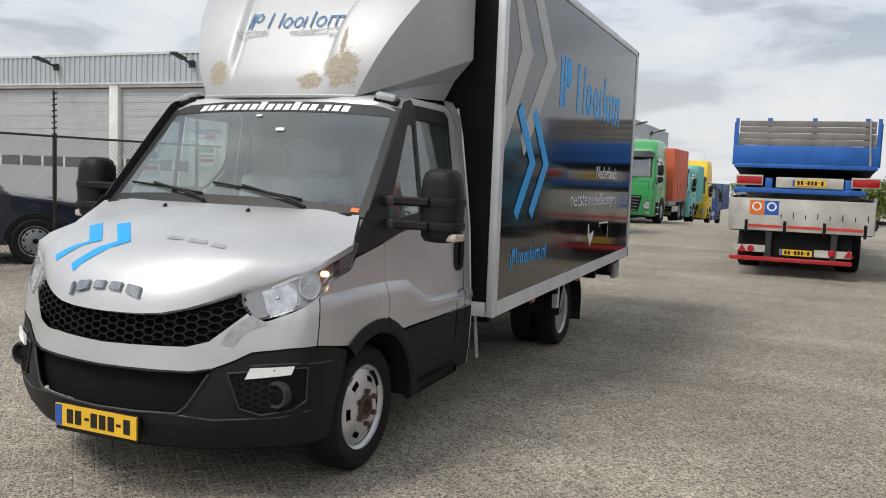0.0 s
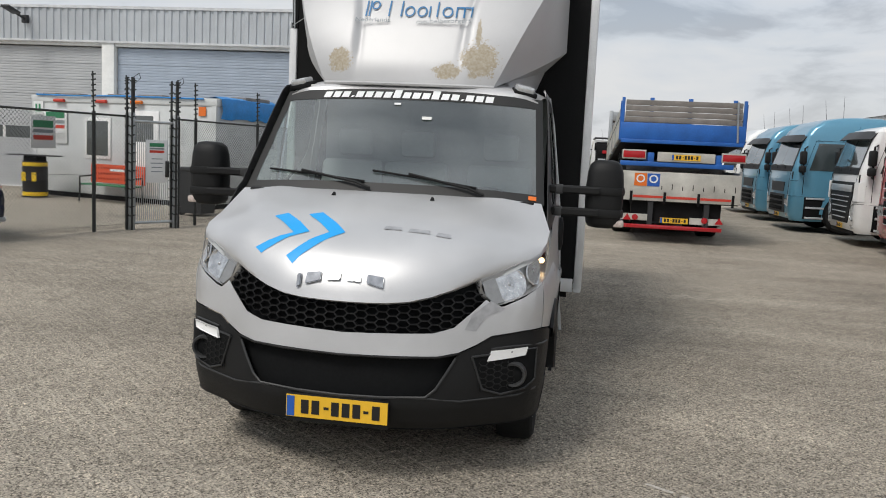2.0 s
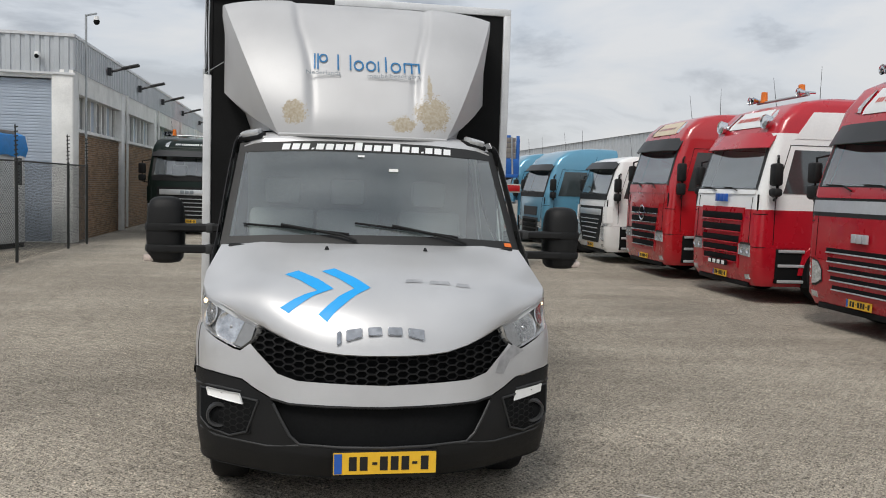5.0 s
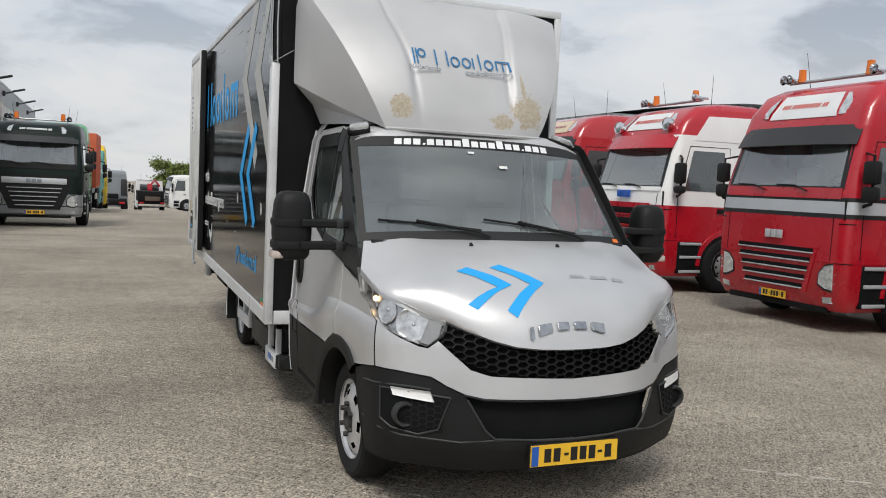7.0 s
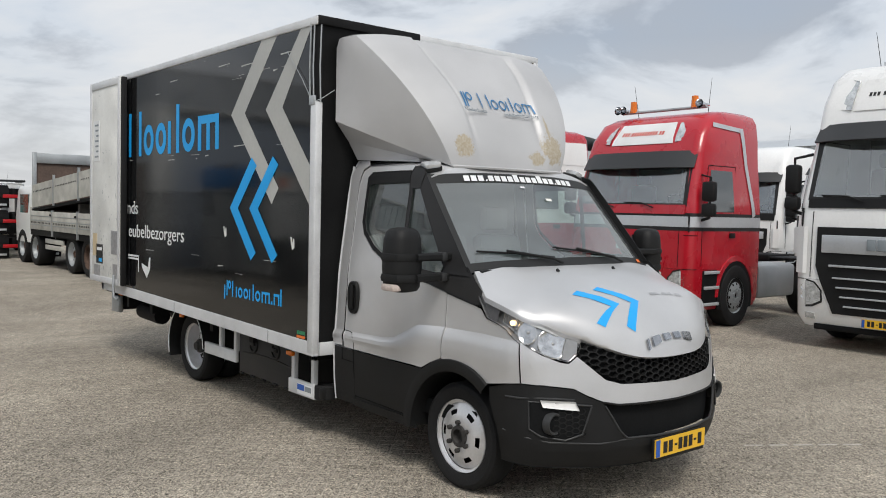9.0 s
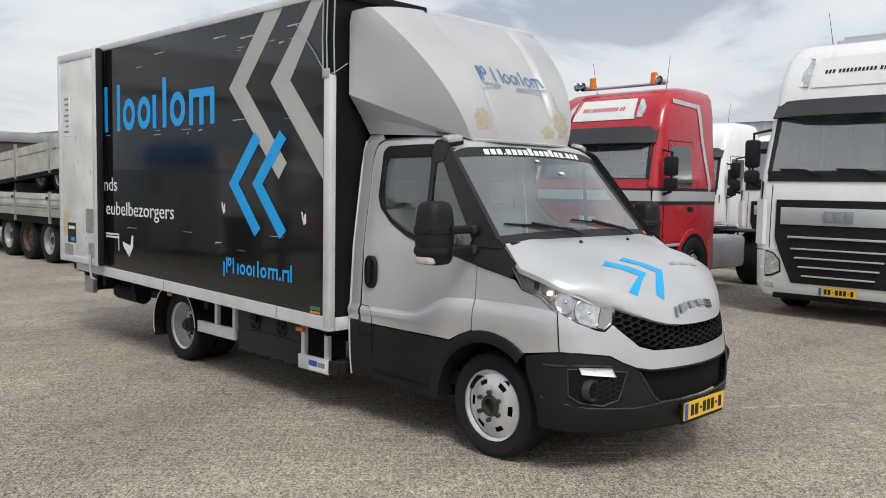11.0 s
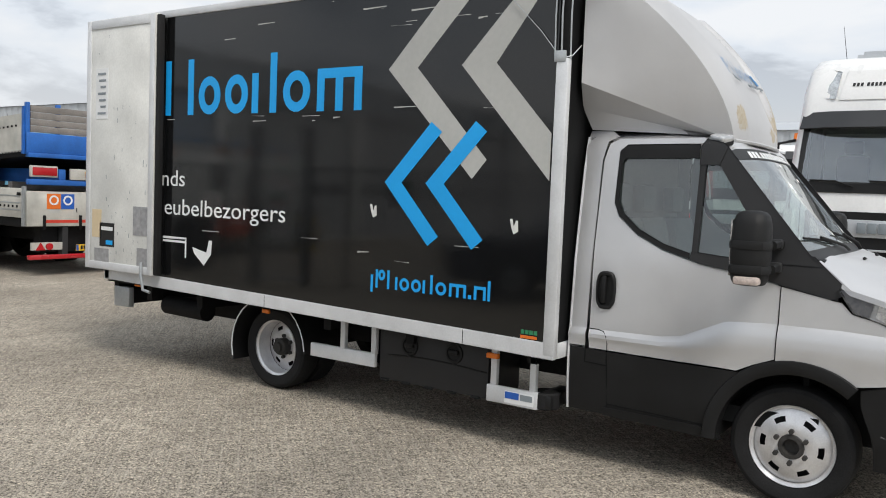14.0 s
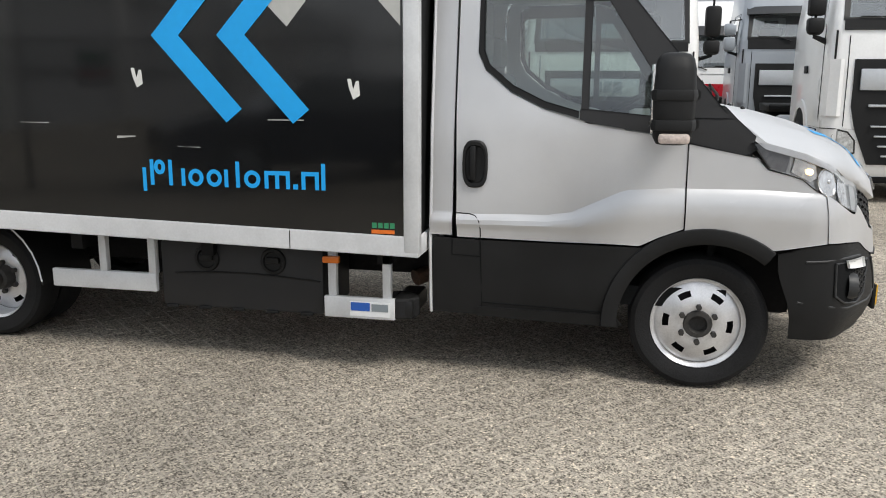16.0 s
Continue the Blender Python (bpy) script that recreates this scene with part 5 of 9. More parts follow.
            part("grey_chevron", sheet(o, [], [], fl, 0), M_GREY_FILM, body, "warm grey vinyl chevron")
        for tip in (3.865, 3.505):
            t = tip - 0.043 if sign < 0 else tip - 0.25
            o = [(t, 1.762), (t - 0.392, 2.185), (t - 0.482, 2.115), (t - 0.152, 1.762), (t - 0.482, 1.398), (t - 0.395, 1.328)]
            part("blue_chevron", sheet(o, [], [], low_, 0), M_BLUE_FILM, body, "bright blue vinyl chevron")
    shapes(body, "name_shape", M_BLUE_FILM, "bright blue vinyl shape", "Haarlem", 0, 2.31, 2.28, 0.47, lambda a, z: Vector((R + 0.001, 6.33 - a, z)), 0.075)
    shapes(body, "name_shape", M_BLUE_FILM, "bright blue vinyl shape", "Jp Haarlem", 0, 2.52, 2.25, 0.43, lambda a, z: Vector((L - 0.001, 3.76 + a, z)), 0.075)
    shapes(body, "address_shape", M_BLUE_FILM, "bright blue vinyl shape", "jphaarlem.nl", 0, 1.035, 0.995, 0.135, lambda a, z: Vector((R + 0.001, 3.925 - a, z)), 0.022)
    shapes(body, "address_shape", M_BLUE_FILM, "bright blue vinyl shape", "jphaarlem.nl", 0, 0.92, 0.995, 0.135, lambda a, z: Vector((L - 0.001, 2.75 + a, z)), 0.022)
    right = Matrix(((0, 0, -1), (-1, 0, 0), (0, 1, 0))).to_4x4()
    left = Matrix(((0, 0, 1), (1, 0, 0), (0, 1, 0))).to_4x4()
    for text, m, y, x, z, size, w in (("nds", right, 6.335, R, 1.668, 0.2, 0.305), ("eubelbezorgers", right, 6.29, R, 1.418, 0.2, 1.48), ("Nederlands", left, 5.3, L, 1.672, 0.18, 0.96), ("netste", left, 4.35, L, 1.405, 0.2, 0.62), ("meubelbezorgers", left, 5.02, L, 1.405, 0.18, 1.25)):
        mm = m.copy()
        mm.translation = (x + (-0.001 if x < 0 else 0.001), y, z)
        words(text, size, M_WHITE_FILM, body, mm, 0.001, width=w, name="motto")
    # table and chair signs below the motto
    for sign, x, y0 in ((-1, R + 0.0025, 6.30), (1, L - 0.0025, 5.55)):
        fl = lambda y, z: Vector((x + sign * 0.002, y, z))
        y1 = y0 - 0.32 if sign < 0 else y0 + 0.4
        part("table_sign", sheet([(y0, 1.225), (y1, 1.225), (y1, 1.05), (y1 + 0.02, 1.05), (y1 + 0.02, 1.175), (y0, 1.175), (y0, 1.195), (y1 + 0.02, 1.195), (y1 + 0.02, 1.205), (y0, 1.205)], [], [], fl, 0), M_WHITE_FILM, body)
        c = 5.72 if sign < 0 else 5.15
        part("chair_sign", sheet([(c + 0.18, 1.15), (c + 0.16, 1.10), (c + 0.03, 1.0), (c - 0.06, 1.10), (c - 0.07, 1.22), (c - 0.03, 1.22), (c, 1.115)], [], [], fl, 0), M_WHITE_FILM, body)
    # scratches, chips, a dealer's sticker
    for k in range(26):
        y, z = rnd.uniform(2.7, 6.2), rnd.choice((rnd.uniform(2.85, 3.1), rnd.uniform(1.1, 1.5), rnd.uniform(2.2, 2.3)))
        w = rnd.uniform(0.02, 0.22)
        part("scratch", sheet([(y, z), (y + w, z + rnd.uniform(-0.01, 0.01)), (y + w, z + 0.004), (y, z + 0.005)], [], [], lambda a, b: Vector((R + 0.0005, a, b)), 0), M_GREY_FILM, body)
    for y, z in ((3.92, 1.50), (2.75, 1.45)):
        o = [(y, z), (y + 0.02, z + 0.05), (y + 0.03, z + 0.1), (y + 0.01, z + 0.1), (y, z + 0.05), (y - 0.015, z + 0.09), (y - 0.03, z + 0.09), (y - 0.035, z + 0.02)]
        part("chipped_spot", sheet(o, [], [], lambda a, b: Vector((R, a, b)), 0), M_WHITE_PANEL, body)
    part("dealer_sticker", box(R + 0.0, R + 0.004, 2.545, 2.665, 0.785, 0.804), M_SIGN_ORANGE, body)
    for k in range(4):
        part("dealer_mark", box(R + 0.0, R + 0.004, 2.545 + 0.031 * k, 2.569 + 0.031 * k, 0.813, 0.840), M_SIGN_GREEN, body)
    for y in (3.1, 5.0):
        part("rail_joint", box(R - 0.010, R - 0.0085, y, y + 0.004, low(y) + 0.005, low(y) + 0.10), M_CHASSIS, body)


def build_underside():
    for x in (-0.42, 0.42):
        part("chassis_rail", box(x - 0.04, x + 0.04, 1.2, 7.2, 0.42, 0.62, 0.006), M_CHASSIS, van)
    for y in (2.6, 3.6, 4.4, 5.9, 6.6, 7.1):
        part("cross_member", box(-1.05, 1.05, y, y + 0.07, 0.60, 0.74), M_CHASSIS, van)
    part("box_floor", box(-1.1, 1.1, 2.45, 7.2, 0.735, 0.77), M_CHASSIS, van)
    part("engine_cover", box(-0.5, 0.5, 0.5, 2.2, 0.30, 0.5, 0.05), M_CHASSIS, van)
    bm = bmesh.new()
    tube(bm, (-0.85, 1.01, 0.34), (0.85, 1.01, 0.34), 0.05, 10)
    part("front_axle", bm, M_CHASSIS, van)
    bm = bmesh.new()
    tube(bm, (-0.85, 5.14, 0.34), (0.85, 5.14, 0.34), 0.07, 10)
    part("rear_axle", bm, M_CHASSIS, van)
    for sign in (-1, 1):
        rear = wheel(van, sign * 0.825, 5.13, 0.345, 0.345, 0.19, 0.236, sign, dish=0.09, seg=48, hub_mat=M_GREY_HUB)
        bm = bmesh.new()
        revolve(bm, [(0.075, -0.05), (0.072, 0.03), (0.066, 0.045), (0.045, 0.05), (0.042, 0.075), (0.001, 0.078)], (sign * 0.825, 5.13, 0.345), "x", 20, sign)
        part("axle_flange", bm, M_GREY_HUB, rear, "dark axle flange")
        wheel(van, sign * 0.58, 5.13, 0.345, 0.345, 0.19, 0.236, sign, dish=0.05, slots=0, nuts=0)
        rings = []
        for y, z in arc(5.14, 0.345, 1.0, -20, 178, 18):
            d = Vector((y - 5.14, z - 0.345))
            rings.append([(sign * xx, 5.14 + d.x * r, 0.345 + d.y * r) for r, xx in ((0.415, 1.0), (0.43, 1.005), (0.435, 0.55), (0.42, 0.55))])
        bm = bmesh.new()
        loft(bm, rings, closed=True)
        g = part("mudguard", bm, M_BLACK_PLASTIC, van)
        bm = bmesh.new()
        polyline(bm, [(sign * 1.004, 5.14 + 0.424 * (y - 5.14), 0.345 + 0.424 * (z - 0.345)) for y, z in arc(5.14, 0.345, 1.0, -15, 175, 16)], 0.006, 5)
        part("mudguard_edge", bm, M_WHITE_FILM, g)
        bm = box(sign * 1.06 - 0.012, sign * 1.06 + 0.012, 5.06, 5.14, 0.655, 0.69, 0.006)
        part("side_marker", bm, M_AMBER, van, "amber side marker lamp")
    # right flank: side guard, fuel box, step bracket
    part("guard_rail", box(-1.035, -1.0, 3.965, 4.62, 0.37, 0.475, 0.006), M_ALU, van)
    for y in (3.965, 4.27):
        part("guard_post", box(-1.03, -0.99, y, y + 0.045, 0.47, 0.70, 0.004), M_ALU, van)
    bm = box(-1.01, -0.55, 2.985, 3.945, 0.29, 0.665, 0.02)
    tank = part("storage_box", bm, M_TRIM_GREY, van, "black plastic storage box with two locks")
    for y in (3.66, 3.27):
        bm = bmesh.new()
        revolve(bm, [(0.075, 0.0), (0.07, 0.012), (0.055, 0.014), (0.05, 0.004), (0.001, 0.004)], (-1.01, y, 0.575), "x", 20, -1)
        lk = part("lock_rosette", bm, M_BLACK_PLASTIC, tank)
        part("lock_handle", box(-1.035, -1.012, y - 0.04, y + 0.04, 0.565, 0.60, 0.008), M_BLACK_PLASTIC, lk)
    bm = bmesh.new()
    polyline(bm, [(-1.012, 3.0 + 0.095 * i, 0.475 + 0.025 * math.sin(i / 10 * math.pi)) for i in range(10)], 0.006, 6)
    part("box_rib", bm, M_BOX_PLASTIC, tank)
    for y in (3.05, 3.25, 3.45, 3.65, 3.85):
        part("hinge", box(-1.018, -1.0, y, y + 0.07, 0.283, 0.30, 0.003), M_BLACK_PLASTIC, tank)
    part("step_rail", box(-1.065, -1.03, 2.575, 2.965, 0.30, 0.415, 0.006), M_ALU, van)
    part("rail_sticker", box(-1.0675, -1.065, 2.60, 2.82, 0.315, 0.395), M_WHITE_FILM, van)
    part("rail_sticker_mark", box(-1.070, -1.0675, 2.71, 2.815, 0.345, 0.39), M_PLATE_BLUE, van)
    part("rail_sticker_mark", box(-1.070, -1.0675, 2.61, 2.70, 0.345, 0.385), M_GREY_TEXT, van)
    for y in (2.60, 2.90):
        part("step_post", box(-1.05, -1.01, y, y + 0.045, 0.41, 0.70, 0.004), M_ALU, van)
    bm = bmesh.new()
    revolve(bm, [(0.09, 0.0), (0.10, 0.01), (0.10, 0.10), (0.09, 0.11)], (-0.96, 2.565, 0.305), "z", 18)
    part("rubber_buffer", bm, M_RUBBER, van)
    part("buffer_bar", box(-1.05, -0.7, 2.48, 2.60, 0.31, 0.41, 0.02), M_BOX_PLASTIC, van)
    part("side_marker", box(-1.095, -1.06, 2.87, 2.96, 0.60, 0.635, 0.006), M_AMBER, van, "amber side marker lamp")
    part("side_marker", box(-1.10, -1.07, 6.72, 6.80, 0.72, 0.75, 0.006), M_AMBER, van, "amber side marker lamp")
    # rear bar and coupling
    part("underrun_bar", box(-1.02, 1.02, 7.02, 7.14, 0.52, 0.66, 0.01), M_CHASSIS, van)
    part("bar_end", box(-1.06, -1.0, 6.93, 7.16, 0.50, 0.69, 0.01), M_GALV, van)
    part("bar_end", box(1.0, 1.06, 6.93, 7.16, 0.50, 0.69, 0.01), M_GALV, van)
    bm = bmesh.new()
    tube(bm, (-0.9, 6.0, 0.55), (-0.9, 6.55, 0.56), 0.09, 12)
    part("spare_wheel_tube", bm, M_CHASSIS, van)
    bm = bmesh.new()
    tube(bm, (0.98, 2.52, 0.70), (1.02, 2.50, 0.36), 0.013, 6)
    part("hanging_rod", bm, M_GALV, van)
    part("guard_post", box(0.98, 1.03, 4.52, 4.60, 0.45, 0.74, 0.006), M_ALU, van)
    part("side_marker", box(1.06, 1.09, 3.55, 3.63, 0.63, 0.67, 0.006), M_AMBER, van, "amber side marker lamp")
    bm = bmesh.new()
    tube(bm, (-0.5, 2.6, 0.4), (-0.2, 2.3, 0.5), 0.05, 10)
    part("exhaust_pipe", bm, M_RUST, van)


build_cab()
build_fairing()
build_cargo_box()
build_underside()


# ---- ground ----
def aggregate(name, colour, tone_random=None, speck=1.0):
    """Worn concrete with small stones showing: pale and dark grit, patches of dirt, slight relief."""
    m = bpy.data.materials.new(name)
    m.use_nodes = True
    n, l = m.node_tree.nodes, m.node_tree.links
    b = n["Principled BSDF"]
    b.inputs["Roughness"].default_value = 0.92
    b.inputs["Specular IOR Level"].default_value = 0.2
    geo = n.new("ShaderNodeNewGeometry")
    stones = n.new("ShaderNodeTexVoronoi")
    stones.inputs["Scale"].default_value = 130
    grit = n.new("ShaderNodeTexVoronoi")
    grit.inputs["Scale"].default_value = 75
    patch = n.new("ShaderNodeTexNoise")
    patch.inputs["Scale"].default_value, patch.inputs["Detail"].default_value = 0.45, 4
    dirt = n.new("ShaderNodeTexNoise")
    dirt.inputs["Scale"].default_value, dirt.inputs["Detail"].default_value = 5.0, 5
    for t in (stones, grit, patch, dirt):
        l.new(geo.outputs["Position"], t.inputs["Vector"])
    ramp = n.new("ShaderNodeValToRGB")
    r = ramp.color_ramp
    r.elements[0].position, r.elements[0].color = 0.0, (0.10, 0.10, 0.10, 1)
    r.elements[1].position, r.elements[1].color = 1.0, (2.35, 2.28, 2.12, 1)
    for p, c in ((0.25, (0.42, 0.41, 0.39, 1)), (0.5, (0.92, 0.92, 0.92, 1)), (0.78, (1.38, 1.36, 1.30, 1))):
        k = r.elements.new(p)
        k.color = c
    one = n.new("ShaderNodeSeparateColor")
    l.new(stones.outputs["Color"], one.inputs[0])
    two = n.new("ShaderNodeSeparateColor")
    l.new(grit.outputs["Color"], two.inputs[0])
    blend = n.new("ShaderNodeMath")
    blend.operation = "MULTIPLY_ADD"
    l.new(one.outputs[0], blend.inputs[0])
    blend.inputs[1].default_value = 0.66
    share = n.new("ShaderNodeMath")
    share.operation = "MULTIPLY"
    l.new(two.outputs[1], share.inputs[0])
    share.inputs[1].default_value = 0.34
    l.new(share.outputs[0], blend.inputs[2])
    l.new(blend.outputs[0], ramp.inputs[0])
    way = n.new("ShaderNodeMapping")
    way.inputs["Rotation"].default_value, way.inputs["Scale"].default_value = (0, 0, radians(38)), (0.22, 1.6, 1)
    l.new(geo.outputs["Position"], way.inputs["Vector"])
    streak = n.new("ShaderNodeTexNoise")
    streak.inputs["Scale"].default_value, streak.inputs["Detail"].default_value = 1.0, 5
    l.new(way.outputs[0], streak.inputs["Vector"])
    gain = None
    for source, amount in ((patch.outputs[0], 0.18), (dirt.outputs[0], 0.07), (streak.outputs[0], 0.13)):
        q = n.new("ShaderNodeMapRange")
        q.inputs["From Min"].default_value, q.inputs["From Max"].default_value = 0.3, 0.7
        q.inputs["To Min"].default_value, q.inputs["To Max"].default_value = 1 - amount, 1 + amount
        l.new(source, q.inputs["Value"])
        gain = multiply(n, l, gain, q.outputs[0])
    if tone_random:
        q = n.new("ShaderNodeMapRange")
        q.inputs["To Min"].default_value, q.inputs["To Max"].default_value = 0.95, 1.05
        if tone_random == "object":
            info = n.new("ShaderNodeObjectInfo")
            l.new(info.outputs["Random"], q.inputs["Value"])
        else:
            l.new(geo.outputs["Random Per Island"], q.inputs["Value"])
        gain = multiply(n, l, gain, q.outputs[0])
    tint = n.new("ShaderNodeMix")
    tint.data_type = "RGBA"
    tint.blend_type = "MULTIPLY"
    tint.inputs["Factor"].default_value = speck
    tint.inputs["A"].default_value = (*colour, 1)
    l.new(ramp.outputs[0], tint.inputs["B"])
    s = n.new("ShaderNodeVectorMath")
    s.operation = "SCALE"
    l.new(tint.outputs["Result"], s.inputs[0])
    l.new(gain, s.inputs["Scale"])
    l.new(s.outputs[0], b.inputs["Base Color"])
    p = n.new("ShaderNodeBump")
    p.inputs["Strength"].default_value, p.inputs["Distance"].default_value = 0.6, 0.004
    l.new(blend.outputs[0], p.inputs["Height"])
    l.new(p.outputs[0], b.inputs["Normal"])
    return m


M_PAVER = aggregate("exposed_aggregate_paver", (0.308, 0.277, 0.234), "object")
M_PAVER_FIELD = aggregate("exposed_aggregate_pavers_joined", (0.308, 0.277, 0.234), "island")
M_SAND = aggregate("joint_sand", (0.335, 0.303, 0.258), None, 0.9)
M_JOINT = aggregate("pale_joint_sand", (0.36, 0.325, 0.275), None, 0.45)
M_TRUCK_GLASS = material("dark_cab_glass", (0.046, 0.055, 0.056), rough=0.05, grain=0.1, stain=0.25, stain_scale=1.2, coat=1.0, spec=0.9)
M_CAB_SCREEN = glass("cab_windscreen_glass", (0.80, 0.92, 0.88), 0.9, haze=0.07, ior=3.0)
M_DARK_TRIM = material("dark_grey_cab_trim", (0.05, 0.052, 0.055), rough=0.7, grain=0.15, scale=80, stain=0.15)
M_GREY_PLASTIC = material("dark_grey_plastic", (0.024, 0.025, 0.027), rough=0.5, grain=0.12, scale=200, stain=0.2)
M_RUST_BOARD = material("brown_plywood", (0.11, 0.075, 0.06), rough=0.8, grain=0.2, scale=20, bump=0.1, stain=0.25)
M_LAMP_FACE = material("clear_lamp_face", (0.60, 0.62, 0.63), rough=0.18, metal=0.5, grain=0.35, scale=45, stain=0.3, stain_scale=12)
M_CHALK = material("faint_chalk", (0.44, 0.41, 0.37), rough=0.95, grain=0.4, scale=160, stain=0.3, stain_scale=30, spec=0.1)
M_LIGHT_BAR = material("light_grey_slat", (0.55, 0.57, 0.59), rough=0.35, metal=0.4, grain=0.04, stain=0.08)

FALL = [(-400, -0.004), (36, -0.004), (75, -1.62), (92, -2.36), (110, -2.6), (400, -2.6)]


def ground_z(y):
    """The yard is flat near by and falls gently away down its length."""
    return interp(FALL, y)


bm = bmesh.new()
loft(bm, [[(-400, y, z), (400, y, z)] for y, z in FALL])
ground = tagged(part("ground", bm, M_SAND), "wide sandy grey yard of worn concrete block paving", "ground", kind="structure")


# ---- warehouse ----
WAREHOUSE = pose(-6.38, 19.0, 0) @ Matrix.Diagonal((0.896, 0.95, 0.955, 1)) @ pose(6.75, -19.72, 0)


def ribbed(bm, a, b, out, z0, z1, pitch, depth, share=0.55):
    """Upright trapezoid ribs between two ends; out: the way that they stand proud."""
    a, b, out = Vector((*a, 0)), Vector((*b, 0)), Vector((*out, 0)).normalized()
    n = max(2, int((b - a).length / pitch))
    pts = []
    for i in range(n):
        for f, d in ((0.0, 0), (0.1, depth), (share, depth), (share + 0.1, 0)):
            pts.append(a + (b - a) * ((i + f) / n) + out * d)
    pts.append(b)
    loft(bm, [[(p.x, p.y, z0) for p in pts], [(p.x, p.y, z1) for p in pts]])


def sectional_door(x0, x1, y, mat, windows):
    w = thing("sectional_door", "closed grey sectional door of the warehouse", "door", "warehouse doors", "structure", at=WAREHOUSE)
    z, k = 0.02, 0
    while z < 4.4:
        top = min(z + 0.49, 4.46)
        if windows and k == 3:
            n = 5
            part("door_panel", box(x0, x1, y, y + 0.04, z, z + 0.06), mat, w)
            part("door_panel", box(x0, x1, y, y + 0.04, top - 0.06, top - 0.004), mat, w)
            step = (x1 - x0 - 0.3) / n
            for i in range(n + 1):
                a = x0 + 0.1 + i * step
                part("window_bar", box(a, a + 0.1, y, y + 0.04, z + 0.06, top - 0.06), M_CONCRETE_WHITE, w)
                if i < n:
                    part("pane", box(a + 0.1, a + step, y + 0.02, y + 0.03, z + 0.06, top - 0.06), M_TRUCK_GLASS, w)
        else:
            bm = bmesh.new()
            rows, q = [], z
            while q < top - 0.03:
                rows += [(q, 0.0), (q + 0.045, 0.0), (q + 0.05, 0.008), (q + 0.078, 0.008)]
                q += 0.0815
            rows.append((top - 0.008, 0.0))
            loft(bm, [[(x0, y + o, h), (x1, y + o, h)] for h, o in rows])
            part("door_panel", bm, mat, w, smooth=0)
        z, k = top, k + 1
    return w


def wall_lamp(m, group="lamps on the warehouse"):
    t = thing("wall_lamp", "dark flat floodlight on a bracket high on the warehouse", "lamp", group, at=m)
    bm = bmesh.new()
    abox(bm, -0.09, 0.09, -0.12, 0.0, -0.12, 0.12)
    tube(bm, (0, -0.08, 0), (0, -0.5, 0.12), 0.04, 8)
    part("bracket", bm, M_GREY_PLASTIC, t)
    bm = box(-0.15, 0.15, -1.0, -0.42, -0.03, 0.05, 0.03)
    bmesh.ops.rotate(bm, verts=bm.verts[:], cent=(0, -0.42, 0.1), matrix=Matrix.Rotation(radians(-14), 3, "X"))
    bmesh.ops.translate(bm, verts=bm.verts[:], vec=(0, 0, 0.1))
    part("lamp_head", bm, M_GREY_PLASTIC, t)
    return t


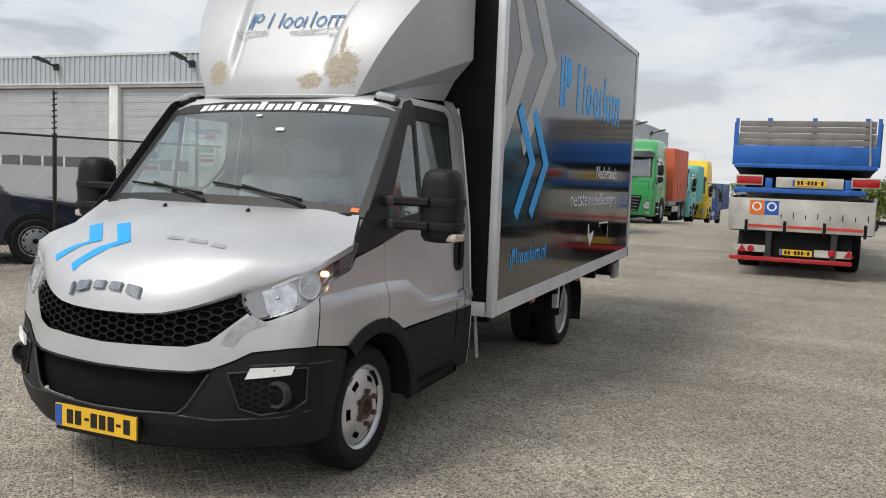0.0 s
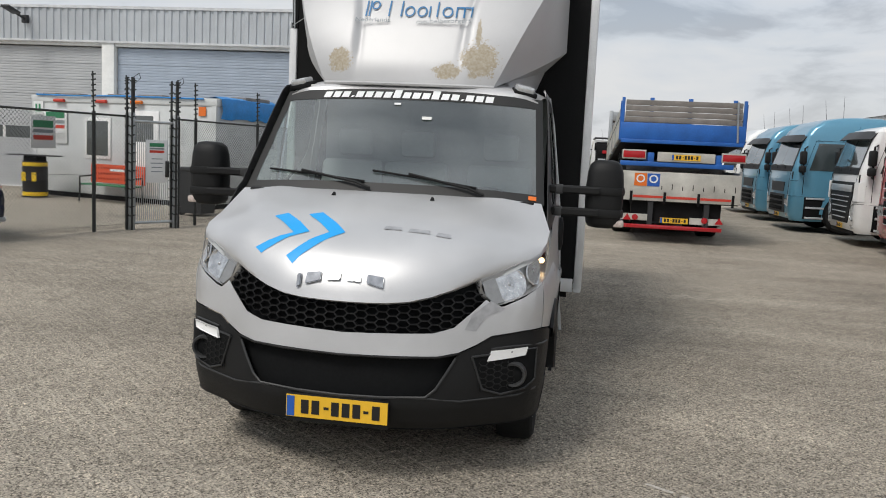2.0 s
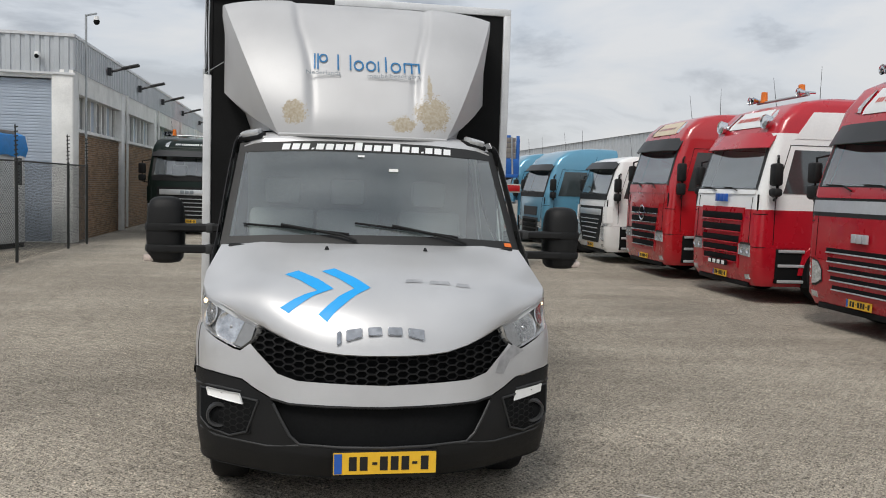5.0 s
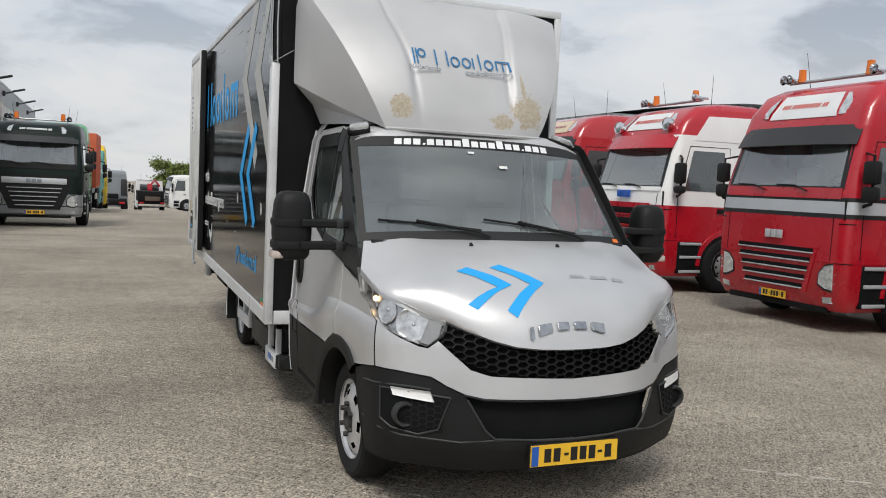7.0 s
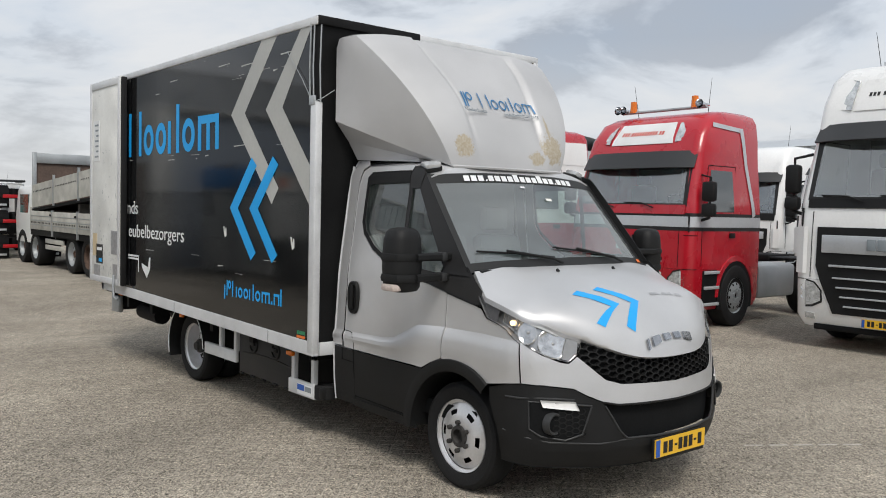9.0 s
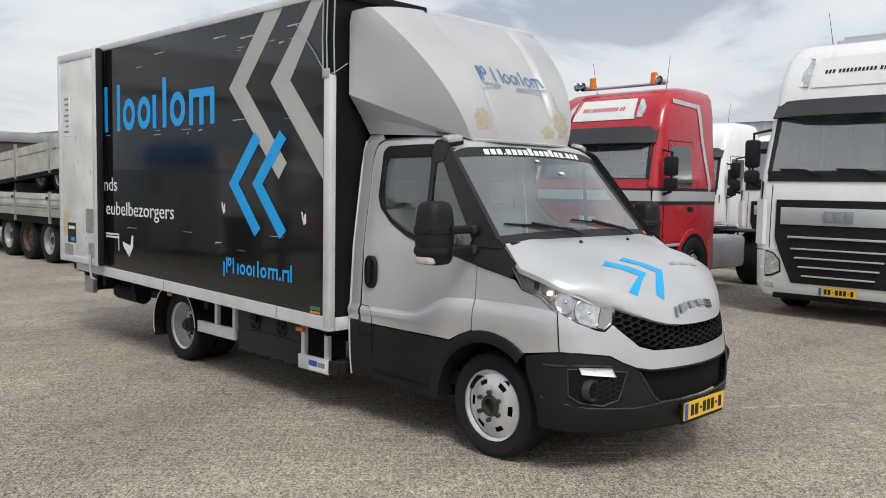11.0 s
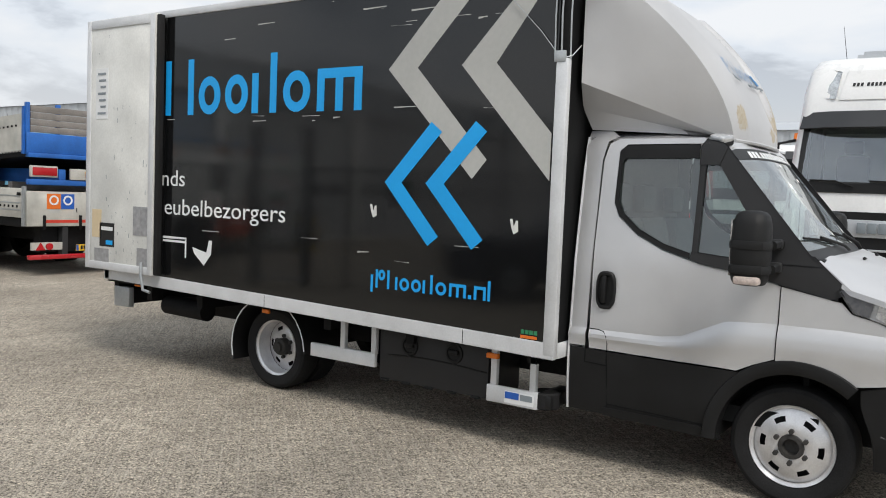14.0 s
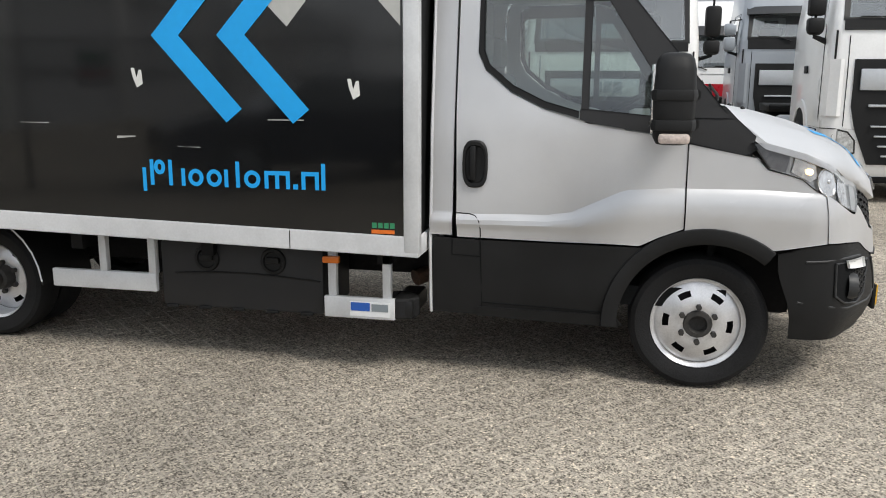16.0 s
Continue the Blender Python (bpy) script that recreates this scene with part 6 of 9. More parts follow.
def build_warehouse():
    Y, X = 19.8, -6.75
    house = thing("warehouse", "grey clad warehouse with white pillars and brown brick bays", "building", kind="structure", at=WAREHOUSE)
    part("core", box(-60, X - 0.35, Y + 0.35, 62, -1.3, 5.5), M_CLADDING, house)
    bm = bmesh.new()
    ribbed(bm, (-60, Y - 0.05), (X + 0.05, Y - 0.05), (0, -1), 4.62, 5.60, 0.26, 0.035)
    part("cladding_band", bm, M_CLADDING, house, "grey corrugated steel band", smooth=0)
    bm = bmesh.new()
    ribbed(bm, (X + 0.05, Y - 0.05), (X + 0.05, 62), (1, 0), 4.70, 5.60, 0.26, 0.035)
    part("cladding_band", bm, M_CLADDING, house, "grey corrugated steel band", smooth=0)
    part("roof_edge", box(-60, X + 0.10, Y - 0.11, Y - 0.02, 5.58, 5.66), M_ALU, house)
    part("roof_edge", box(X + 0.02, X + 0.11, Y - 0.02, 62, 5.58, 5.66), M_ALU, house)
    part("band_drip", box(-60, X + 0.12, Y - 0.12, Y - 0.03, 4.56, 4.62), M_ALU, house)
    part("lintel", box(-60, X - 0.56, Y - 0.03, Y + 0.35, 4.46, 4.56), M_CONCRETE_WHITE, house)
    part("lintel", box(X - 0.30, X + 0.04, Y + 0.60, 62, 4.12, 4.70), M_CONCRETE_WHITE, house)
    xs = [-7.28, -14.22, -20.95, -27.7, -34.4, -41.1, -47.8]
    for k, x in enumerate(xs):
        part("pillar", box(x, x + (0.57 if k == 0 else 0.44), Y - 0.08, Y + 0.36, 0, 4.62, 0.01), M_CONCRETE_WHITE, house)
        if k:
            sectional_door(x + 0.46, xs[k - 1] - 0.02, Y + 0.10, M_ROLLER_BLUE if k == 1 else M_ROLLER, k != 1)
    part("plinth", box(-60, X - 0.56, Y + 0.05, Y + 0.34, 0, 0.03), M_CONCRETE_WHITE, house)
    # brick flank: bays between white pillars
    y = Y - 0.08
    part("pillar", box(X - 0.38, X + 0.06, y + 0.01, y + 0.58, 0, 4.70, 0.01), M_CONCRETE_WHITE, house)
    bays = []
    y0 = 20.32
    while y0 < 60:
        y1 = y0 + 5.6
        bays.append((y0, y1))
        part("pillar", box(X - 0.30, X + 0.06, y1, y1 + 0.52, 0, 4.70, 0.01), M_CONCRETE_WHITE, house)
        bm = bmesh.new()
        tube(bm, (X + 0.12, y1 + 0.64, 0.1), (X + 0.12, y1 + 0.64, 4.7), 0.05, 8)
        part("downpipe", bm, M_CONCRETE_WHITE, house)
        part("bay_wall", box(X - 0.33, X - 0.06, y0, y1 + 0.7, 0, 3.05), M_MORTAR, house)
        part("window_sill", box(X - 0.30, X + 0.05, y0, y1, 3.06, 3.15), M_CONCRETE_WHITE, house)
        w = part("bay_window", box(X - 0.30, X - 0.24, y0, y1, 3.15, 4.12), M_DARK, house)
        for i in range(9):
            a = y0 + i * (y1 - y0 - 0.08) / 8
            part("window_frame", box(X - 0.24, X - 0.14, a, a + 0.08, 3.15, 4.12), M_CONCRETE_WHITE, w)
            if i < 8:
                part("pane", box(X - 0.235, X - 0.215, a + 0.08, a + (y1 - y0 - 0.08) / 8, 3.17, 4.10), M_TRUCK_GLASS if i % 3 else M_ROLLER_BLUE, w)
        y0 = y1 + 0.9
    # bricks of the bays, joined, a hand's width deep
    verts, faces = [], []
    rnd = random.Random(11)
    for y0, y1 in bays[:3]:
        row, z = 0, 0.01
        while z < 3.0:
            y = y0 + (0.11 if row % 2 else 0.0)
            while y < y1 - 0.02:
                d = rnd.uniform(-0.004, 0.004)
                a, b, e = y + 0.005, min(y + 0.215, y1), z + 0.052
                k = len(verts)
                f = X - 0.048 + d
                verts += [(X - 0.065, a, z), (X - 0.065, b, z), (X - 0.065, b, e), (X - 0.065, a, e), (f, a + 0.003, z + 0.003), (f, b - 0.003, z + 0.003), (f, b - 0.003, e - 0.003), (f, a + 0.003, e - 0.003)]
                faces += [(k + 4, k + 5, k + 6, k + 7), (k, k + 1, k + 5, k + 4), (k + 1, k + 2, k + 6, k + 5), (k + 2, k + 3, k + 7, k + 6), (k + 3, k, k + 4, k + 7)]
                y += 0.22
            z += 0.0625
            row += 1
    me = bpy.data.meshes.new("brickwork")
    me.from_pydata(verts, [], faces)
    me.materials.append(M_BRICK_FAR)
    b = new("brickwork", me)
    b.parent = house
    tagged(b, "brown brickwork", kind="stuff")
    bm = bmesh.new()
    abox(bm, X - 0.07, X - 0.05, bays[3][0], bays[-1][1], 0, 3.04)
    part("far_brickwork", bm, M_BRICK_FAR, house)
    for y in (23.6, 28.6, 33.8, 40, 47, 54):
        wall_lamp(WAREHOUSE @ pose(X + 0.12, y, 5.15, 0, 0, 90))
    for x in (-9.9 - 7.0, -23.6, -30.2):
        wall_lamp(WAREHOUSE @ pose(x, Y - 0.12, 5.2, 0, 0, 0))
    # cameras
    t = thing("surveillance_camera", "small white dome camera on the warehouse wall", "camera", at=WAREHOUSE @ pose(-7.6, Y - 0.13, 5.05))
    bm = box(-0.06, 0.06, -0.22, 0, -0.05, 0.06, 0.02)
    part("housing", bm, M_WHITE, t)
    bm = bmesh.new()
    bmesh.ops.create_icosphere(bm, subdivisions=2, radius=0.06, matrix=Matrix.Translation((0, -0.2, -0.06)))
    part("dome", bm, M_DARK, t)
    t = thing("camera_pole", "thin galvanised pole with a dome camera at the top", "pole", at=WAREHOUSE @ pose(X + 0.25, 20.35, 0))
    bm = bmesh.new()
    tube(bm, (0, 0, 0), (0, 0, 6.3), 0.035, 8)
    polyline(bm, [(0, 0, 6.28), (0.35, -0.25, 6.3)], 0.03, 8)
    part("pole", bm, M_GALV, t)
    bm = bmesh.new()
    revolve(bm, [(0.001, 0.12), (0.07, 0.10), (0.08, 0.0), (0.001, 0.0)], (0.36, -0.26, 6.12), "z", 14)
    part("camera_housing", bm, M_WHITE, t)
    bm = bmesh.new()
    bmesh.ops.create_icosphere(bm, subdivisions=2, radius=0.09, matrix=Matrix.Translation((0.36, -0.26, 6.08)))
    part("dome", bm, M_DARK, t)


build_warehouse()


# ---- fence, gate ----
FENCE = [(-9.0, -4.0), (-8.6, 0.0), (-8.2, 3.4), (-7.80, 6.7), (-7.22, 9.35), (-6.98, 10.0)]
FENCE_B = [(-6.42, 10.82), (-6.36, 11.4), (-6.05, 13.73), (-6.0, 17.26), (-5.97, 18.9)]


def fence_run(points):
    f = thing("chain_link_fence", "black chain-link fence with barbed posts along the yard", "fence", "yard fence")
    for x, y in points:
        bm = bmesh.new()
        tube(bm, (x, y, 0), (x, y, 2.08), 0.032, 8)
        p = part("post", bm, M_FENCE, f)
        bm = bmesh.new()
        tube(bm, (x, y, 2.05), (x - 0.02, y, 2.75), 0.014, 6)
        for k in range(7):
            z = 2.15 + 0.09 * k
            tube(bm, (x - 0.035, y - 0.02, z), (x + 0.03, y + 0.02, z + 0.02), 0.014, 5)
        part("wire_holder", bm, M_FENCE, p)
    for (x0, y0), (x1, y1) in zip(points, points[1:]):
        bm = bmesh.new()
        tube(bm, (x0, y0, 2.03), (x1, y1, 2.03), 0.02, 6)
        part("top_rail", bm, M_FENCE, f)
        length = math.hypot(x1 - x0, y1 - y0)
        bm = bmesh.new()
        at = lambda s, z: (x0 + (x1 - x0) * s / length, y0 + (y1 - y0) * s / length, z)
        h, pitch = 2.0, 0.072
        n = int((length + h) / pitch)
        for k in range(n):
            s = k * pitch - h
            for flip in (False, True):
                a, b = (s, 0.03), (s + h, 0.03 + h)
                if a[0] < 0:
                    a = (0, 0.03 - s)
                if b[0] > length:
                    b = (length, 0.03 + length - s)
                if b[0] - a[0] < 0.02:
                    continue
                if flip:
                    tube(bm, at(a[0], 2.06 - a[1]), at(b[0], 2.06 - b[1]), 0.0030, 3, cap=False)
                else:
                    tube(bm, at(*a), at(*b), 0.0030, 3, cap=False)
        for z in (0.1, 1.0):
            tube(bm, at(0, z), at(length, z), 0.003, 4, cap=False)
        tagged(part("wire_mesh", bm, M_FENCE, f, smooth=0), kind="stuff")
    return f


fence_run(FENCE)
fence_run(FENCE_B)


def sign_board(parent, m, w, h, rows):
    """A white board with coloured bars for the firm's name; rows: (height share, top share, width share, material)."""
    b = part("board", box(-w / 2, w / 2, -0.012, 0, 0, h, 0.003), M_WHITE_FILM, parent)
    b.matrix_local = m
    for lo, hi, share, mat in rows:
        part("printed_bar", box(-w / 2 * share, w / 2 * share, -0.015, -0.012, h * lo, h * hi), mat, b)
    return b


def build_gate():
    g = thing("steel_gate", "galvanised bar gate with a notice board, closed", "gate")
    (x0, y0), (x1, y1) = (-6.91, 10.02), (-6.46, 10.78)
    for x, y in ((x0, y0), (x1, y1)):
        part("gate_post", box(x - 0.05, x + 0.05, y - 0.05, y + 0.05, 0, 2.1, 0.006), M_GALV, g)
        bm = bmesh.new()
        for dx, dy in ((-0.05, -0.06), (0.05, -0.06), (0.0, 0.08)):
            tube(bm, (x + dx, y + dy, 0), (x + dx, y + dy, 2.72), 0.022, 6)
            for k in range(16):
                tube(bm, (x + dx - 0.045, y + dy, 0.25 + 0.16 * k), (x + dx + 0.045, y + dy, 0.27 + 0.16 * k), 0.014, 5)
        polyline(bm, [(x, y, 2.7), (x + 0.08, y + 0.12, 2.8), (x + 0.03, y + 0.25, 2.72), (x - 0.05, y + 0.15, 2.6)], 0.006, 5)
        part("insulator_stand", bm, M_FENCE, g)
    for z in (0.12, 1.95):
        bm = bmesh.new()
        tube(bm, (x0, y0, z), (x1, y1, z), 0.025, 8)
        part("gate_rail", bm, M_GALV, g)
    for k in range(1, 22):
        t = k / 22
        bm = bmesh.new()
        tube(bm, (x0 + (x1 - x0) * t, y0 + (y1 - y0) * t, 0.12), (x0 + (x1 - x0) * t, y0 + (y1 - y0) * t, 1.95), 0.006, 5)
        part("gate_bar", bm, M_GALV, g)
    part("lock_box", box(-6.56, -6.50, 10.56, 10.64, 0.95, 1.25, 0.01), M_FENCE, g)
    sign_board(g, pose(-6.64, 10.42, 0.85, 0, 0, 59), 0.42, 0.78, ((0.84, 0.93, 0.7, M_SIGN_GREEN), (0.78, 0.82, 0.7, M_GREY_TEXT), (0.70, 0.76, 0.7, M_SIGN_RED), (0.55, 0.57, 0.5, M_GREY_TEXT), (0.45, 0.47, 0.6, M_GREY_TEXT), (0.35, 0.37, 0.5, M_GREY_TEXT), (0.25, 0.27, 0.55, M_GREY_TEXT)))
    s = thing("fence_sign", "white dealer sign hung on the chain-link fence", "sign")
    sign_board(s, pose(-7.55, 8.45, 1.42, 0, 0, 81), 0.52, 0.52, ((0.64, 0.86, 0.8, M_SIGN_GREEN), (0.48, 0.58, 0.8, M_GREY_TEXT), (0.26, 0.40, 0.8, M_SIGN_RED)))


build_gate()


# ---- site office and what stands round it ----
CABIN = pose(-7.70, 15.22, 0, 0, 0, -14.8) @ pose(-6.25, 0, 0)


def build_office():
    c = thing("office_cabin", "white site office cabin with windows and roof clutter", "cabin", at=CABIN)
    L, D, H = 6.25, 2.46, 2.65
    part("cabin_wall", box(0, L, 0, D, 0.12, H, 0.02), M_CONTAINER, c)
    part("cabin_base", box(0.02, L - 0.02, 0.02, D - 0.02, 0, 0.12), M_CHASSIS, c)
    part("roof_beam", box(-0.03, L + 0.03, -0.03, D + 0.03, H - 0.16, H + 0.02, 0.015), M_CONTAINER, c)
    for x in (0.0, L - 0.14):
        part("corner_post", box(x, x + 0.14, -0.025, 0.02, 0.1, H), M_CONTAINER, c)
    for x0, x1, z0, z1 in ((1.93, 2.85, 1.05, 2.12),):
        w = part("cabin_window", box(x0, x1, -0.035, 0.0, z0, z1, 0.008), M_WHITE, c)
        part("pane", box(x0 + 0.09, x1 - 0.09, -0.04, -0.034, z0 + 0.09, z1 - 0.09), M_TRUCK_GLASS, w)
    d = part("cabin_door", box(3.52, 4.46, -0.035, 0.0, 0.2, 2.32, 0.01), M_WHITE, c)
    part("door_pane", box(3.69, 4.29, -0.04, -0.034, 1.55, 2.20), M_TRUCK_GLASS, d)
    part("side_window", box(L, L + 0.02, 1.95, 2.35, 1.45, 2.2, 0.005), M_WHITE, c)
    part("side_pane", box(L + 0.02, L + 0.025, 2.0, 2.30, 1.5, 2.15), M_TRUCK_GLASS, c)
    for x, mt in ((0.9, M_SIGN_RED), (2.4, M_SIGN_RED), (3.6, M_AMBER)):
        bm = bmesh.new()
        tube(bm, (x, -0.08, H - 0.12), (x + 0.35, -0.08, H - 0.12), 0.045, 8)
        part("marker_lamp", bm, mt, c)
    bm = bmesh.new()
    polyline(bm, [(0.2, -0.06, H + 0.03), (1.6, -0.08, H + 0.01), (3.1, -0.05, H + 0.03), (5.9, -0.07, H)], 0.02, 6)
    part("blue_hose", bm, M_TARP, c, "blue hose along the roof edge")
    for x, w in ((0.35, 0.5), (1.0, 0.7), (2.7, 0.4), (3.7, 0.8)):
        part("roof_plank", box(x, x + w, 0.02, 0.3, H + 0.02, H + 0.08, 0.01), M_PLANK, c)
    s = part("number_board", box(0.06, 0.42, -0.03, -0.012, 2.15, 2.5), M_WHITE_FILM, c)
    for a in (0.13, 0.25):
        part("number_bar", box(a, a + 0.07, -0.034, -0.03, 2.22, 2.43), M_SIGN_GREEN, s)
    b = sign_board(c, pose(0.88, -0.03, 1.40), 0.86, 0.90, ((0.74, 0.92, 0.8, M_SIGN_GREEN), (0.58, 0.68, 0.8, M_GREY_TEXT), (0.44, 0.54, 0.8, M_SIGN_RED)))
    words("OFFICE", 0.2, M_INK, b, Matrix.Translation((-0.36, -0.013, 0.13)) @ Matrix.Rotation(radians(90), 4, "X"), 0.001, width=0.72)
    part("orange_notice", box(5.72, 5.94, -0.035, -0.026, 2.24, 2.46), M_SIGN_ORANGE, c)
    # tarpaulin tied over timber on the roof
    t = thing("blue_tarpaulin", "blue tarpaulin wrapped round timber on the cabin roof", "tarpaulin", at=CABIN @ pose(6.25, 0.2, -0.14))
    bm = bmesh.new()
    rows = []
    rnd = random.Random(3)
    for i in range(13):
        y = -0.12 + 2.3 * i / 12
        rows.append([(0.06 + 0.03 * rnd.random(), y, 2.30 + 0.06 * rnd.random()), (0.10 + 0.05 * rnd.random(), y, 2.50 + 0.04 * rnd.random()), (0.05 + 0.03 * rnd.random(), y, 2.80 + 0.03 * rnd.random()), (-0.12, y, 2.86 + 0.03 * rnd.random()), (-0.5, y, 2.80)])
    loft(bm, rows)
    part("sheet", bm, M_TARP, t)
    part("timber", box(-0.5, 0.0, 0.9, 1.9, 2.77, 2.92, 0.02), M_PLANK, t)

    b = thing("oil_drum", "black oil drum with yellow bands and a board on top", "drum", at=pose(-12.9, 15.7, 0))
    bm = bmesh.new()
    revolve(bm, [(0.001, 0), (0.30, 0), (0.31, 0.02), (0.30, 0.05), (0.30, 0.42), (0.312, 0.45), (0.30, 0.48), (0.30, 0.88), (0.31, 0.92), (0.29, 0.93), (0.001, 0.92)], (0, 0, 0), "z", 28)
    part("drum_body", bm, M_INK, b)
    for z in (0.02, 0.80):
        bm = bmesh.new()
        revolve(bm, [(0.304, z), (0.304, z + 0.12)], (0, 0, 0), "z", 28)
        part("yellow_band", bm, M_YELLOW, b)
    for a in (-0.17, 0.12):
        part("drum_label", box(a, a + 0.12, -0.312, -0.285, 0.42, 0.64), M_YELLOW, b)
    part("top_ring", box(-0.2, 0.2, -0.2, 0.2, 0.92, 1.06, 0.03), M_DARK, b)
    part("top_board", box(-0.62, 0.62, -0.25, 0.25, 1.06, 1.09, 0.005), M_GREY_PLASTIC, b)

    n = thing("garden_bench", "green slatted bench with black iron ends by the cabin", "bench", at=CABIN @ pose(3.45, -0.48, 0))
    for k in range(4):
        part("slat", box(-0.85, 0.85, -0.35 + 0.11 * k, -0.26 + 0.11 * k, 0.42, 0.45, 0.008), M_BENCH_GREEN, n)
    for x in (-0.8, 0.8):
        bm = bmesh.new()
        polyline(bm, [(x, -0.38, 0), (x, -0.35, 0.42), (x, 0.1, 0.43), (x, 0.12, 0), (x, 0.1, 0.43), (x, 0.2, 0.85)], 0.022, 6)
        polyline(bm, [(x, -0.36, 0.42), (x, -0.36, 0.62), (x, 0.13, 0.64)], 0.022, 6)
        part("iron_end", bm, M_FENCE, n)
    o = thing("plastic_barrier", "orange-red perforated plastic barrier leaning on the bench", "barrier", at=CABIN @ pose(3.42, -0.36, 0.47))
    bm = bmesh.new()
    for r in range(4):
        abox(bm, -0.9, 0.9, 0, 0.05, 0.13 * r, 0.13 * r + 0.075)
    for k in range(19):
        abox(bm, -0.9 + 0.097 * k, -0.85 + 0.097 * k, 0.004, 0.046, 0, 0.46)
    part("lattice", bm, M_BARRIER, o)
    part("reflective_strip", box(-0.25, 0.45, -0.006, 0.0, 0.3, 0.36), M_WHITE_FILM, o)

    w = thing("wheelie_bin", "dark grey wheeled refuse bin behind the fence", "bin", at=pose(-7.3, 13.45, 0, 0, 0, 78))
    bm = bmesh.new()
    loft(bm, [[(-0.24, -0.27, 0.06), (0.24, -0.27, 0.06), (0.24, 0.27, 0.06), (-0.24, 0.27, 0.06)], [(-0.29, -0.34, 0.98), (0.29, -0.34, 0.98), (0.29, 0.34, 0.98), (-0.29, 0.34, 0.98)]], closed=True, cap=True)
    part("bin_body", bm, M_GREY_PLASTIC, w)
    part("lid", box(-0.31, 0.31, -0.37, 0.38, 0.98, 1.06, 0.02), M_GREY_PLASTIC, w)
    for sx in (-0.2, 0.2):
        bm = bmesh.new()
        tube(bm, (sx - 0.02, 0.27, 0.1), (sx + 0.02, 0.27, 0.1), 0.1, 14)
        part("bin_wheel", bm, M_RUBBER, w)


build_office()


# ---- lorries ----
def cab_ring(z, half, front, rear, r=0.16, n=4):
    pts = []
    for cx, cy, a0 in ((half - r, front + r, -90), (half - 0.06, rear - 0.06, 0), (-half + 0.06, rear - 0.06, 90), (-half + r, front + r, 180)):
        rr = r if cy < rear - 0.3 else 0.06
        for i in range(n + 1):
            t = radians(a0 + 90 * i / n)
            pts.append((cx + rr * math.cos(t), cy + rr * math.sin(t), z))
    return pts


